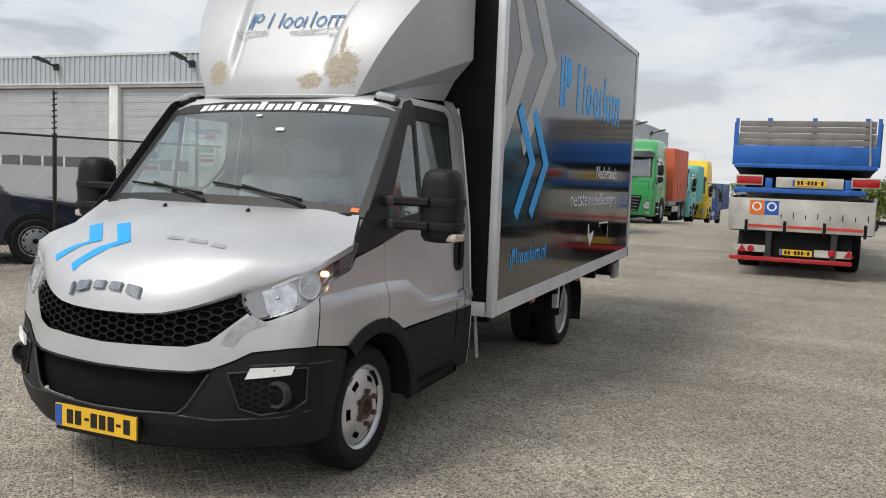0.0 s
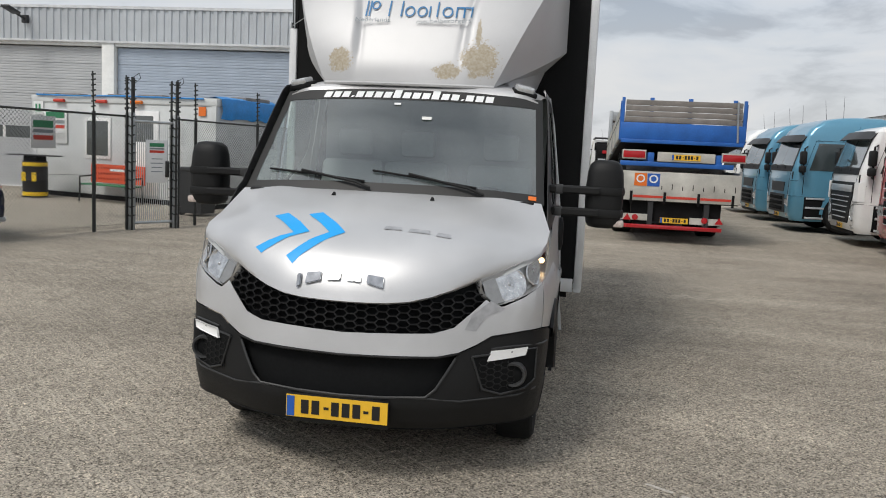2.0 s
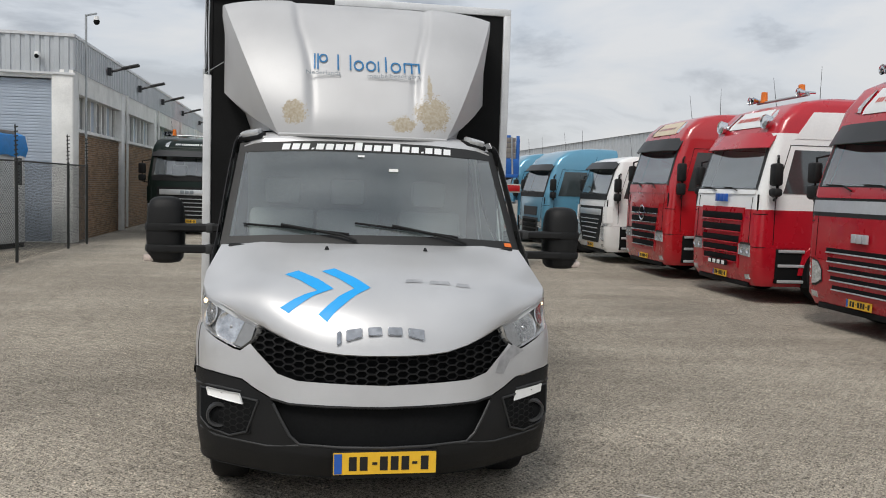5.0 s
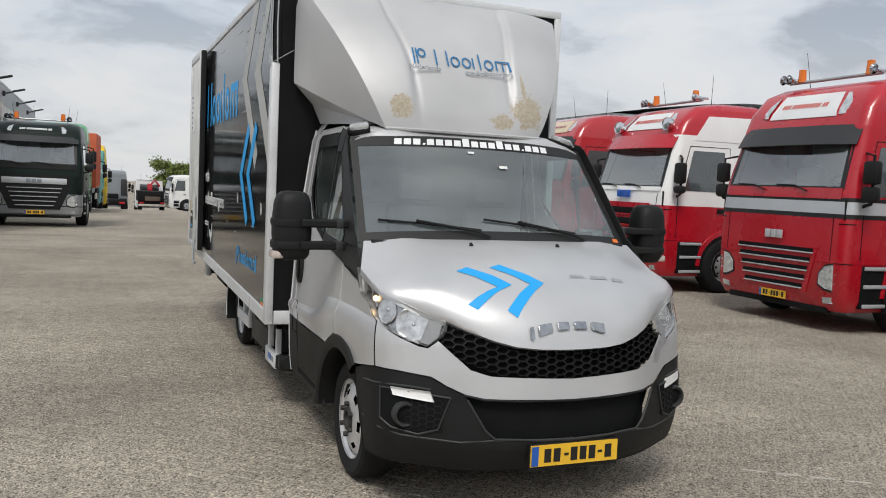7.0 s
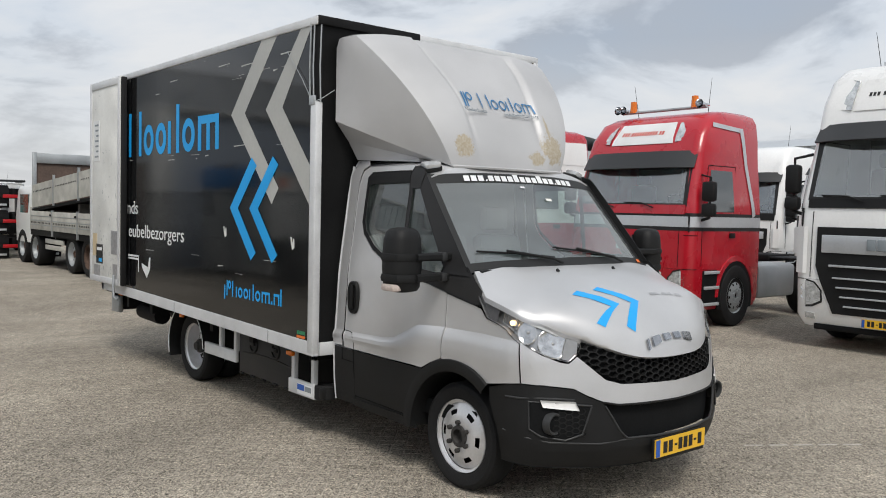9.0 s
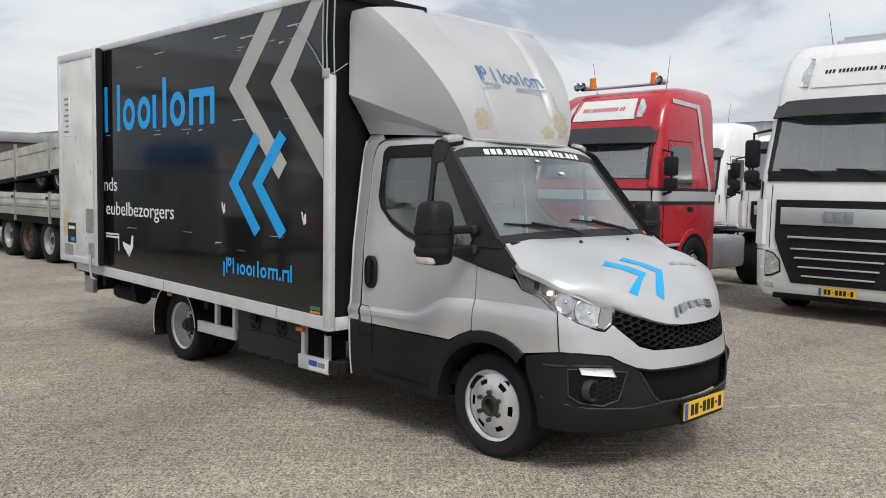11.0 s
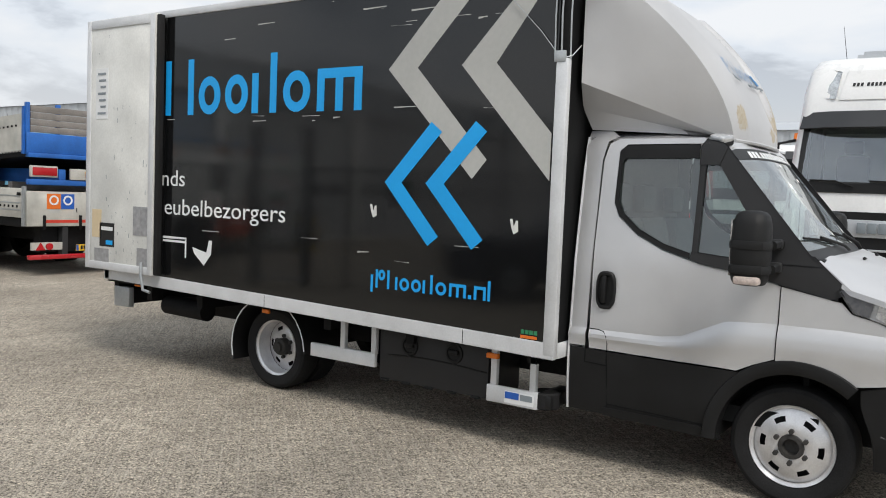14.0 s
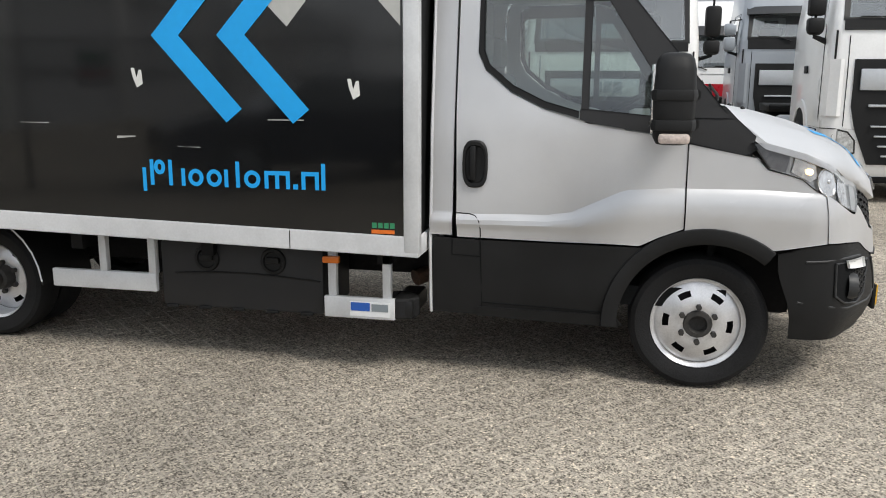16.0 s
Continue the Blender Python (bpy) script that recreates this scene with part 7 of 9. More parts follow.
def tractor(m, label, lower, upper=None, roof=None, split=1.45, band=None, height=3.55, grille="slats", slat_mat=None, grille_mat=None, visor=True, beacons=True, board=None, bar_mat=None, wheels=True, roof_front=1.0, group="parked lorries", trim=None, bumper=None, stripe=None, category="lorry", chassis=True, logo=None, zmap=None, roof_side=None, vent=False, round_lamps=False, side_stripe=None):
    """A cab-over tractor unit that looks towards -y from its front at y = 0."""
    upper, roof = upper or lower, roof or upper or lower
    t = thing("tractor_unit", label, category, group, at=m)
    table = [(0.30, 1.17, 0.10), (0.45, 1.235, 0.02), (0.95, 1.245, 0.0), (1.45, 1.245, 0.015), (1.80, 1.24, 0.05), (1.90, 1.235, 0.07), (2.75, 1.17, 0.27), (2.88, 1.16, 0.30)]
    front = lambda z: interp([(a, c) for a, b, c in table], z)
    half = lambda z: interp([(a, b) for a, b, c in table], z)
    rear = 2.25

    def shell(name, z0, z1, mat, lab=""):
        zs = [z0] + [a for a, _, _ in table if z0 < a < z1] + [z1]
        bm = bmesh.new()
        loft(bm, [cab_ring(z, half(z), front(z), rear) for z in zs], closed=True, cap=True)
        if name == "cab_upper":
            bm.normal_update()
            opening = [f for f in bm.faces if len(f.verts) == 4 and abs(f.calc_center_median().x) < 0.05 and f.calc_center_median().y < 0.5 and 1.95 < f.calc_center_median().z < 2.7]
            bmesh.ops.delete(bm, geom=opening, context="FACES_ONLY")
        return part(name, bm, mat, t, lab, smooth=40)
    low = shell("cab_lower", 0.95, split, lower)
    if band:
        shell("cab_band", split, band[0], band[1])
        shell("cab_upper", band[0], 2.88, upper)
    else:
        shell("cab_upper", split, 2.88, upper)
    shell("bumper", 0.30, 0.945, bumper or lower)
    # roof
    bm = bmesh.new()
    d = height - 2.88
    loft(bm, [cab_ring(2.88, 1.16, 0.30, rear), cab_ring(2.88 + 0.35 * d, 1.14, 0.30 + 0.10 * roof_front, rear + 0.02), cab_ring(2.88 + 0.75 * d, 1.10, 0.30 + 0.34 * roof_front, rear + 0.02, 0.2), cab_ring(height - 0.06, 1.04, 0.30 + 0.62 * roof_front, rear, 0.24), cab_ring(height, 0.92, 0.30 + 0.95 * roof_front, rear - 0.1, 0.24)], closed=True, cap=True)
    top = part("roof", bm, roof, t, smooth=40)
    face = lambda x, z, o=0.0: Vector((x, front(z) - o + 0.10 * max(0, abs(x) / half(z) - 0.82) ** 1.0 * 1.5, z))
    flat_ = lambda x, z, o=0.0: Vector((x, front(z) - o, z))
    # windscreen
    for o in ([(-1.10, 1.83), (1.10, 1.83), (1.095, 1.91), (-1.095, 1.91)], [(-1.065, 2.67), (1.065, 2.67), (1.06, 2.76), (-1.06, 2.76)], [(-1.095, 1.91), (-1.01, 1.91), (-0.97, 2.67), (-1.065, 2.67)], [(1.01, 1.91), (1.095, 1.91), (1.065, 2.67), (0.97, 2.67)]):
        part("screen_frame", sheet(o, steps(-1.1, 1.1, 6), [2.0, 2.3, 2.5], lambda x, z: flat_(x, z, 0.005), 0.004), M_INK, t)
    bm = sheet([(-1.03, 1.88), (1.03, 1.88), (0.98, 2.70), (-0.98, 2.70)], steps(-1.02, 1.02, 6), [2.0, 2.3, 2.5], lambda x, z: flat_(x, z, 0.012), 0)
    ws = part("windscreen", bm, M_CAB_SCREEN, t, "clear windscreen reflecting the sky")
    face_out(ws, (0, 1.5, 2.2))
    ws.visible_shadow = False
    part("dashboard", box(-1.08, 1.08, 0.16, 0.72, 1.62, 1.90, 0.05), M_DARK_TRIM, t)
    part("bulkhead", box(-1.1, 1.1, 1.95, 2.0, 1.5, 2.84), M_CABIN_GREY, t)
    part("curtain", box(-1.05, -0.1, 1.86, 1.93, 1.95, 2.72, 0.03), M_CONTAINER, t)
    part("roof_lining", box(-1.08, 1.08, 0.45, 1.95, 2.80, 2.83), M_CABIN_GREY, t)
    bm = bmesh.new()
    turn = Matrix.Translation((0.55, 0.78, 1.95)) @ Matrix.Rotation(radians(-40), 4, "X")
    polyline(bm, [turn @ Vector((0.23 * math.cos(q), 0.23 * math.sin(q), 0)) for q in (2 * math.pi * i / 18 for i in range(19))], 0.018, 6)
    tube(bm, turn @ Vector((-0.22, 0, 0)), turn @ Vector((0.22, 0, 0)), 0.02, 6)
    part("steering_wheel", bm, M_DARK, t)
    bm = sheet([(-1.08, 1.70), (1.08, 1.70), (1.08, 1.855), (-1.08, 1.855)], [], [], lambda x, z: flat_(x, z, 0.016), 0.012)
    part("cowl_panel", bm, M_BLACK_PLASTIC if grille == "framed" else (upper if grille != "volvo" else M_BLACK_PLASTIC), t)
    for x in (-0.55, 0.25):
        bm = bmesh.new()
        polyline(bm, [flat_(x + 0.25, 1.80, 0.04), flat_(x, 1.89, 0.035), flat_(x - 0.35, 1.90, 0.03)], 0.012, 5)
        part("wiper", bm, M_BLACK_PLASTIC, ws)
    for x in (-0.5, 0.5):
        rest = part("seat_back", box(x - 0.24, x + 0.24, 1.15, 1.33, 1.6, 2.32, 0.06), M_DARK_TRIM, t)
        part("headrest", box(x - 0.14, x + 0.14, 1.18, 1.30, 2.34, 2.55, 0.04), M_DARK_TRIM, rest)
    # panel gaps of the front
    for z in (0.95, 1.42):
        bm = bmesh.new()
        polyline(bm, [(px * 1.002, py - 0.002 if py < 0.5 else py, z) for px, py, _ in cab_ring(z, half(z), front(z), rear) if py < 0.40], 0.006, 5)
        part("panel_gap", bm, M_DARK, t)
    for s in (-1, 1):
        bm = bmesh.new()
        polyline(bm, [flat_(s * 1.0, z, 0.002) for z in (0.98, 1.2, 1.42, 1.66)], 0.006, 5)
        part("panel_gap", bm, M_DARK, t)
        part("grab_handle", box(s * 1.16 - 0.012, s * 1.16 + 0.012, front(1.6) + 0.0, front(1.6) + 0.03, 1.46, 1.70, 0.008), M_BLACK_PLASTIC, t)
        # step well is a proud dark box, the recess shade put into its colour
        part("step_well", box(s * 1.225 - 0.03, s * 1.225 + 0.03, 0.36, 0.82, 0.36, 0.93, 0.01), M_DARK, t)
        bm = bmesh.new()
        tube(bm, (s * 0.7, 1.3, height - 0.02), (s * 0.78, 1.25, height + 0.55), 0.006, 5, 0.003)
        part("aerial", bm, M_BLACK_PLASTIC, top)
    part("lower_valance", box(-0.95, 0.95, front(0.36) - 0.004, front(0.36) + 0.10, 0.26, 0.34, 0.01), M_CHASSIS, t)
    # sides
    for s in (-1, 1):
        sd = lambda y, z, o=0.0: Vector((s * (half(z) + o), y, z))
        bm = sheet([(0.42, 1.75), (1.30, 1.75), (1.30, 2.62), (0.62, 2.62)], [], [1.9, 2.2], lambda y, z: sd(y, z, 0.008), 0.006)
        part("side_window", bm, M_TRUCK_GLASS, t, "dark side window")
        for pts in ([(0.30, 1.0), (0.30, 1.7), (0.55, 2.70), (1.42, 2.70), (1.42, 1.0)],):
            bm = bmesh.new()
            polyline(bm, [sd(y, z, 0.003) for y, z in pts], 0.007, 5)
            part("door_seam", bm, M_DARK, t)
        bm = box(-0.012, 0.012, -0.09, 0.09, -0.035, 0.035, 0.008)
        bmesh.ops.translate(bm, verts=bm.verts[:], vec=sd(1.25, 1.42, 0.012))
        part("door_handle", bm, M_BLACK_PLASTIC, t)
        # mirrors
        for z, h in ((2.14, 0.21), (1.78, 0.11)):
            bm = box(-0.11, 0.11, -0.075, 0.075, -h, h, 0.05)
            bmesh.ops.translate(bm, verts=bm.verts[:], vec=(s * 1.41, 0.2, z))
            part("mirror", bm, trim or M_BLACK_PLASTIC, t)
        bm = bmesh.new()
        polyline(bm, [(s * 1.19, 0.34, 2.5), (s * 1.41, 0.22, 2.44), (s * 1.41, 0.22, 1.66), (s * 1.22, 0.28, 1.62)], 0.022, 6)
        part("mirror_arm", bm, M_BLACK_PLASTIC, t)
        # steps and arch
        for z in (0.42, 0.68, 0.92):
            part("step", box(s * 1.25 - 0.03, s * 1.25 + 0.03, 0.40, 0.86, z - 0.05, z + 0.0, 0.01), M_LIGHT_BAR, t)
        rings = []
        for y, z in arc(1.40, 0.50, 1.0, 0, 180, 14):
            dd = Vector((y - 1.40, z - 0.50))
            rings.append([(s * xx, 1.40 + dd.x * r, 0.50 + dd.y * r) for r, xx in ((0.66, 1.20), (0.64, 1.265), (0.565, 1.27), (0.56, 0.8))])
        bm = bmesh.new()
        loft(bm, rings)
        part("wheel_arch", bm, lower if grille != "volvo" else lower, t)
        bm = bmesh.new()
        slab(bm, [(1.40 + 0.565 * math.cos(radians(a)), 0.50 + 0.565 * math.sin(radians(a))) for a in range(0, 181, 15)] + [(0.84, 0.3), (1.96, 0.3)], "x", s * 1.235, s * 1.262)
        part("wheel_well", bm, M_CHASSIS, t)
        wheel(t, s * 1.13, 1.40, 0.50, 0.50, 0.30, 0.29, s, dish=-0.03, slots=10, nuts=10, seg=30, rim_mat=M_GALV, hub_mat=M_GALV, nut_r=0.014)
        # headlamps
        if grille == "volvo":
            o = [(0.72, 0.72), (1.12, 0.66), (1.18, 0.95), (1.10, 1.10), (1.02, 0.86), (0.74, 0.84)]
        elif grille == "wide":
            o = [(0.70, 0.80), (1.14, 0.78), (1.16, 0.98), (0.70, 0.98)]
        else:
            o = [(0.84, 0.66), (0.96, 0.60), (1.17, 0.58), (1.19, 0.80), (1.17, 0.95), (0.94, 0.90), (0.85, 0.80)]
        fc = lambda x, z, oo=0.0: Vector((s * x, front(z) - oo + max(0, x - 1.05) * 0.9, z))
        hl = part("headlamp", sheet(o, [1.05, 1.1], [], lambda x, z: fc(x, z, 0.016), 0.01), M_LAMP_FACE, t, "clear headlamp")
        part("lamp_frame", sheet([(0.5 * (x + 0.0) * 2 + (x - 1.02) * 0.14, z + (z - 0.78) * 0.16) for x, z in o], [1.05, 1.1], [], lambda x, z: fc(x, z, 0.008), 0.006), M_INK, hl)
        for cx, cz in ((1.08, 0.72), (1.08, 0.84)) if grille != "wide" else ((0.82, 0.88), (1.02, 0.88)):
            bm = bmesh.new()
            revolve(bm, [(0.05, -0.006), (0.042, 0.0), (0.001, 0.012)], fc(cx, cz, 0.02), "y", 14)
            part("lamp_bowl", bm, M_CHROME, hl)
        bm = sheet([(0.92, 0.40), (1.14, 0.42), (1.14, 0.50), (0.92, 0.48)], [1.05], [], lambda x, z: fc(x, z, 0.014), 0.01)
        part("fog_lamp", bm, M_LAMP_FACE, t)
    # grille
    gm = grille_mat or M_BLACK_PLASTIC
    if grille == "slats":
        bm = sheet([(-0.62, 0.50), (0.62, 0.50), (0.78, 1.12), (-0.78, 1.12)], [], [0.95], lambda x, z: flat_(x, z, 0.02), 0.03)
        g = part("grille", bm, gm, t)
        for k in range(5):
            z = 0.56 + 0.125 * k
            w = 0.56 + 0.04 * k
            part("grille_gap", box(-w, w, front(z) - 0.034, front(z) - 0.02, z, z + 0.055, 0.006), M_DARK, g)
            part("grille_slat", box(-w, w, front(z) - 0.052, front(z) - 0.02, z - 0.014, z + 0.004, 0.004), slat_mat or M_LIGHT_BAR, g)
    elif grille in ("framed",):
        bm = sheet([(-0.66, 0.50), (0.66, 0.50), (0.92, 1.10), (0.92, 1.50), (-0.92, 1.50), (-0.92, 1.10)], [], [0.95], lambda x, z: flat_(x, z, 0.02), 0.03)
        g = part("grille", bm, M_BLACK_PLASTIC, t, "large black grille")
        for k in range(5):
            z = 0.60 + 0.125 * k
            w = 0.50 + 0.055 * k
            part("grille_slat", box(-w, w, front(z) - 0.055, front(z) - 0.02, z, z + 0.022, 0.006), slat_mat or M_LIGHT_BAR, g)
        part("badge_panel", box(-0.84, 0.84, -0.035, 0.0, 1.24, 1.42, 0.01), slat_mat or M_LIGHT_BAR, g)
    elif grille == "wide":
        bm = sheet([(-0.66, 0.55), (0.66, 0.55), (0.80, 1.50), (-0.80, 1.50)], [], [0.95], lambda x, z: flat_(x, z, 0.015), 0.02)
        g = part("grille", bm, gm, t)
        for k in range(5):
            z = 0.66 + 0.165 * k
            w = 0.62 + 0.035 * k
            part("grille_gap", box(-w, w, front(z) - 0.03, front(z) - 0.015, z, z + 0.10, 0.01), M_DARK, g)
            part("grille_slat", box(-w, w, front(z) - 0.045, front(z) - 0.015, z - 0.02, z, 0.005), slat_mat or M_LIGHT_BAR, g)
    else:
        bm = sheet([(-0.60, 1.06), (0.60, 1.06), (0.64, 1.36), (-0.64, 1.36)], [], [], lambda x, z: flat_(x, z, 0.02), 0.03)
        g = part("grille", bm, M_GREY_PLASTIC, t)
        bm = sheet([(-0.80, 0.48), (0.80, 0.48), (0.72, 0.98), (-0.72, 0.98)], [], [0.6, 0.95], lambda x, z: flat_(x, z, 0.022), 0.03)
        part("lower_grille", bm, M_GREY_PLASTIC, t)
        for z in (0.54, 0.68, 0.82):
            part("grille_gap", box(-0.62, 0.62, front(z) - 0.05, front(z) - 0.03, z, z + 0.09, 0.01), M_DARK, g)
    if logo:
        z, w, h, mt = logo
        for k in range(3):
            a = -w / 2 + w * k / 3
            part("badge_block", box(a, a + w / 3.6, front(z) - 0.065, front(z) - 0.03, z, z + h, 0.005), mt, t)
    if stripe:
        z0, z1, mt, edge = stripe
        for a, b, mm, o in ((z0 - 0.05, z1 + 0.05, edge, 0.004), (z0, z1, mt, 0.008)):
            bm = bmesh.new()
            loft(bm, [[(px * (1 + o / 1.2), (py if py > 0.5 else py - o), z) for px, py, _ in cab_ring(z, half(z), front(z), rear)] for z in (a, b)], closed=True)
            part("paint_stripe", bm, mm, t)
    if visor:
        bm = sheet([(-1.12, 2.66), (1.12, 2.66), (1.10, 2.90), (-1.10, 2.90)], steps(-1.1, 1.1, 6), [2.8], lambda x, z: Vector((x, 0.30 - 0.32 + (z - 2.66) * 0.75 + 0.22 * abs(x / 1.12) ** 4, z)), 0.02)
        part("sun_visor", bm, M_GREY_PLASTIC if visor is True else visor, t)
    if board:
        z0, z1 = 2.88 + 0.22 * d, 2.88 + 0.72 * d
        yb = lambda z: 0.30 + roof_front * interp([(2.88, 0.0), (2.88 + 0.35 * d, 0.10), (2.88 + 0.75 * d, 0.34), (height, 0.9)], z)
        b = part("name_board", sheet([(-0.62, z0), (0.62, z0), (0.54, z1), (-0.54, z1)], [], [2.88 + 0.35 * d], lambda x, z: Vector((x, yb(z) - 0.015, z)), 0.01), board[0], top, "name board with printed bars")
        zc = (z0 + z1) / 2
        x = -0.46
        for k in range(17):
            if k in (3, 14):
                x += 0.03
                continue
            part("printed_bar", sheet([(x, zc - 0.03), (x + 0.035, zc - 0.03), (x + 0.042, zc + 0.04), (x + 0.007, zc + 0.04)], [], [], lambda a, z: Vector((a, yb(z) - 0.022, z)), 0.0), board[1], b)
            x += 0.053
        for s in (-1, 1):
            o = [(0.66, z0 + 0.02), (0.94, z0 + 0.05), (0.90, z1 + 0.08), (0.62, z1 - 0.02)]
            part("roof_lamp", sheet(o, [], [2.88 + 0.35 * d], lambda x, z: Vector((s * x, yb(z) - 0.02 + max(0, x - 0.8) * 0.4, z)), 0.015), M_LAMP_FACE, top)
    if beacons:
        bm = bmesh.new()
        tube(bm, (-0.85, 1.0, height + 0.06), (0.85, 1.0, height + 0.06), 0.025, 8)
        rail = part("lamp_rail", bm, M_GALV, top)
        for x in (-0.62, 0.62):
            bm = bmesh.new()
            revolve(bm, [(0.001, 0.20), (0.055, 0.19), (0.065, 0.03), (0.07, 0.0), (0.001, 0.0)], (x, 1.0, height + 0.06), "z", 14)
            part("beacon", bm, M_AMBER, rail, "amber beacon")
        for x in (-0.85, -0.74, 0.80):
            bm = bmesh.new()
            revolve(bm, [(0.075, -0.12), (0.03, 0.0), (0.02, 0.2)], (x, 0.95, height + 0.10), "y", 12)
            part("air_horn", bm, M_CHROME, rail)
    number_plate(t, -0.26, 0.26, 0.36, 0.47, front(0.42) - 0.02)
    if chassis:
        bm = bmesh.new()
        for x in (-0.42, 0.42):
            abox(bm, x - 0.05, x + 0.05, 2.0, 6.0, 0.62, 0.90)
        part("chassis", bm, M_CHASSIS, t)
        part("coupling_plate", box(-0.45, 0.45, 4.2, 5.1, 0.95, 1.08, 0.03), M_CHASSIS, t)
        for s in (-1, 1):
            part("fuel_tank", box(s * 0.9 - 0.3, s * 0.9 + 0.3, 2.35, 3.75, 0.40, 0.98, 0.08), M_GALV, t)
            wheel(t, s * 1.0, 4.8, 0.50, 0.50, 0.5, 0.29, s, dish=0.1, slots=10, nuts=0, seg=24, rim_mat=M_GALV)
        part("mud_wing", box(-1.22, 1.22, 4.25, 5.35, 1.0, 1.04, 0.02), M_BLACK_PLASTIC, t)
    if roof_side:
        for s in (-1, 1):
            bm = sheet([(0.62, 2.80), (2.2, 2.80), (2.2, 2.88 + 0.62 * d), (0.95, 2.88 + 0.58 * d)], [], [2.88, 2.88 + 0.35 * d], lambda y, z: Vector((s * (interp([(2.75, 1.17), (2.88, 1.16), (2.88 + 0.35 * d, 1.14), (2.88 + 0.75 * d, 1.10)], z) + 0.008), y, z)), 0.006)
            part("roof_side_panel", bm, roof_side, top)
    if grille == "framed":
        for s in (-1, 1):
            bm = bmesh.new()
            loft(bm, [[(s * 1.05, -0.012, z), (s * 1.10, -0.03, z), (s * 1.22, 0.02, z), (s * 1.265, 0.16, z)] for z in (1.02, 1.06, 1.46, 1.50)])
            part("corner_deflector", bm, lower, t)
    if vent:
        bm = bmesh.new()
        for q in range(4):
            abox(bm, -0.42, 0.42, 0.95 + 0.12 * q, 1.04 + 0.12 * q, height - 0.02, height + 0.10 + 0.02 * q)
        abox(bm, -0.5, 0.5, 0.9, 1.5, height - 0.03, height + 0.05)
        part("roof_vent", bm, M_LIGHT_BAR, top)
    if side_stripe:
        for s in (-1, 1):
            wide_ = lambda z: interp([(1.45, 1.245), (1.80, 1.24), (1.90, 1.235), (2.75, 1.17), (2.88, 1.16), (2.88 + 0.35 * d, 1.14), (2.88 + 0.75 * d, 1.10)], z) + 0.012
            for o in ([(1.60, 2.88 + 0.62 * d), (1.72, 2.88 + 0.62 * d), (1.80, 2.80), (2.02, 1.70), (1.92, 1.66), (1.70, 2.80)], [(0.72, 2.88 + 0.58 * d), (1.60, 2.88 + 0.52 * d), (1.60, 2.88 + 0.62 * d), (0.74, 2.88 + 0.68 * d)]):
                part("flank_stripe", sheet(o, [], [1.8, 1.9, 2.3, 2.75, 2.88, 2.88 + 0.35 * d], lambda y, z: Vector((s * wide_(z), y, z)), 0.0), side_stripe, t, "white stripe down the flank")
    if round_lamps:
        for s in (-1, 1):
            bm = bmesh.new()
            revolve(bm, [(0.001, -0.02), (0.10, -0.015), (0.115, -0.03), (0.125, 0.0), (0.10, 0.10), (0.001, 0.12)], (s * 0.80, 0.28, 3.08), "y", 20)
            part("round_roof_lamp", bm, M_CHROME, top, "round chrome roof lamp")
    if zmap:
        # the cab's own heights
        zmap = zmap + [(zmap[-1][0] + 2, zmap[-1][1] + 2)]
        for o in t.children_recursive:
            if o.type == "MESH":
                for w in o.data.vertices:
                    if w.co.z > zmap[0][0]:
                        w.co.z = interp(zmap, w.co.z)
    return t


def row_pose(x, y, turn=0.0):
    return pose(x, y, 0, 0, 0, -90 + turn)


XF = [(1.0, 1.0), (1.5, 1.67), (1.70, 1.93), (1.86, 2.06), (2.66, 2.84), (2.9, 3.08), (4.0, 3.92)]
tractor(row_pose(6.70, 5.60, -1) @ Matrix.Scale(0.87, 4, (0, 1, 0)), "bright red tractor unit with white stripe and amber beacons", M_RED, height=3.62, grille="slats", grille_mat=M_RED, stripe=(1.53, 1.67, M_LIGHT_BAR, M_INK), board=(M_WHITE_FILM, M_SIGN_RED), split=1.42, logo=(1.20, 0.34, 0.10, M_LIGHT_BAR), side_stripe=M_LIGHT_BAR, zmap=[(1.1, 1.1), (1.7, 1.8), (1.86, 1.95), (2.66, 2.53), (2.9, 2.8), (3.62, 3.49)])
red_white_lorry = tractor(row_pose(6.95, 9.75, -2), "red and white tractor unit with black grille and roof lamps", M_RED, upper=M_WHITE, roof=M_RED, height=3.50, grille="wide", split=1.48, grille_mat=M_RED, board=(M_WHITE_FILM, M_SIGN_RED), visor=M_RED, slat_mat=M_RED, logo=(1.58, 0.45, 0.12, M_PLATE_BLUE), roof_side=M_WHITE, round_lamps=True, zmap=[(1.05, 1.05), (1.48, 1.57), (1.7, 1.82), (1.86, 1.9), (2.66, 2.6), (2.9, 2.86), (3.5, 3.46)])
for x in (-0.30, -0.13, 0.04, 0.21):
    lamp_ = part("spot_lamp", box(x, x + 0.13, -0.075, -0.02, 0.57, 0.66, 0.012), M_CHASSIS, red_white_lorry, "square spot lamp above the bumper")
    part("lamp_glass", box(x + 0.012, x + 0.118, -0.082, -0.074, 0.582, 0.648, 0.003), M_WHITE_FILM, lamp_)
dark_red = tractor(row_pose(7.03, 13.35, -2), "dark red tractor unit with chrome slatted grille and cream stripe", M_DARK_RED, height=3.62, grille="wide", grille_mat=M_DARK_RED, slat_mat=M_CHROME, beacons=False, board=(M_CREAM, M_DARK_RED), split=1.42, band=(1.75, M_DARK_RED), zmap=[(1.05, 1.05), (1.86, 1.98), (2.66, 2.69), (2.9, 2.95), (3.62, 3.49)])
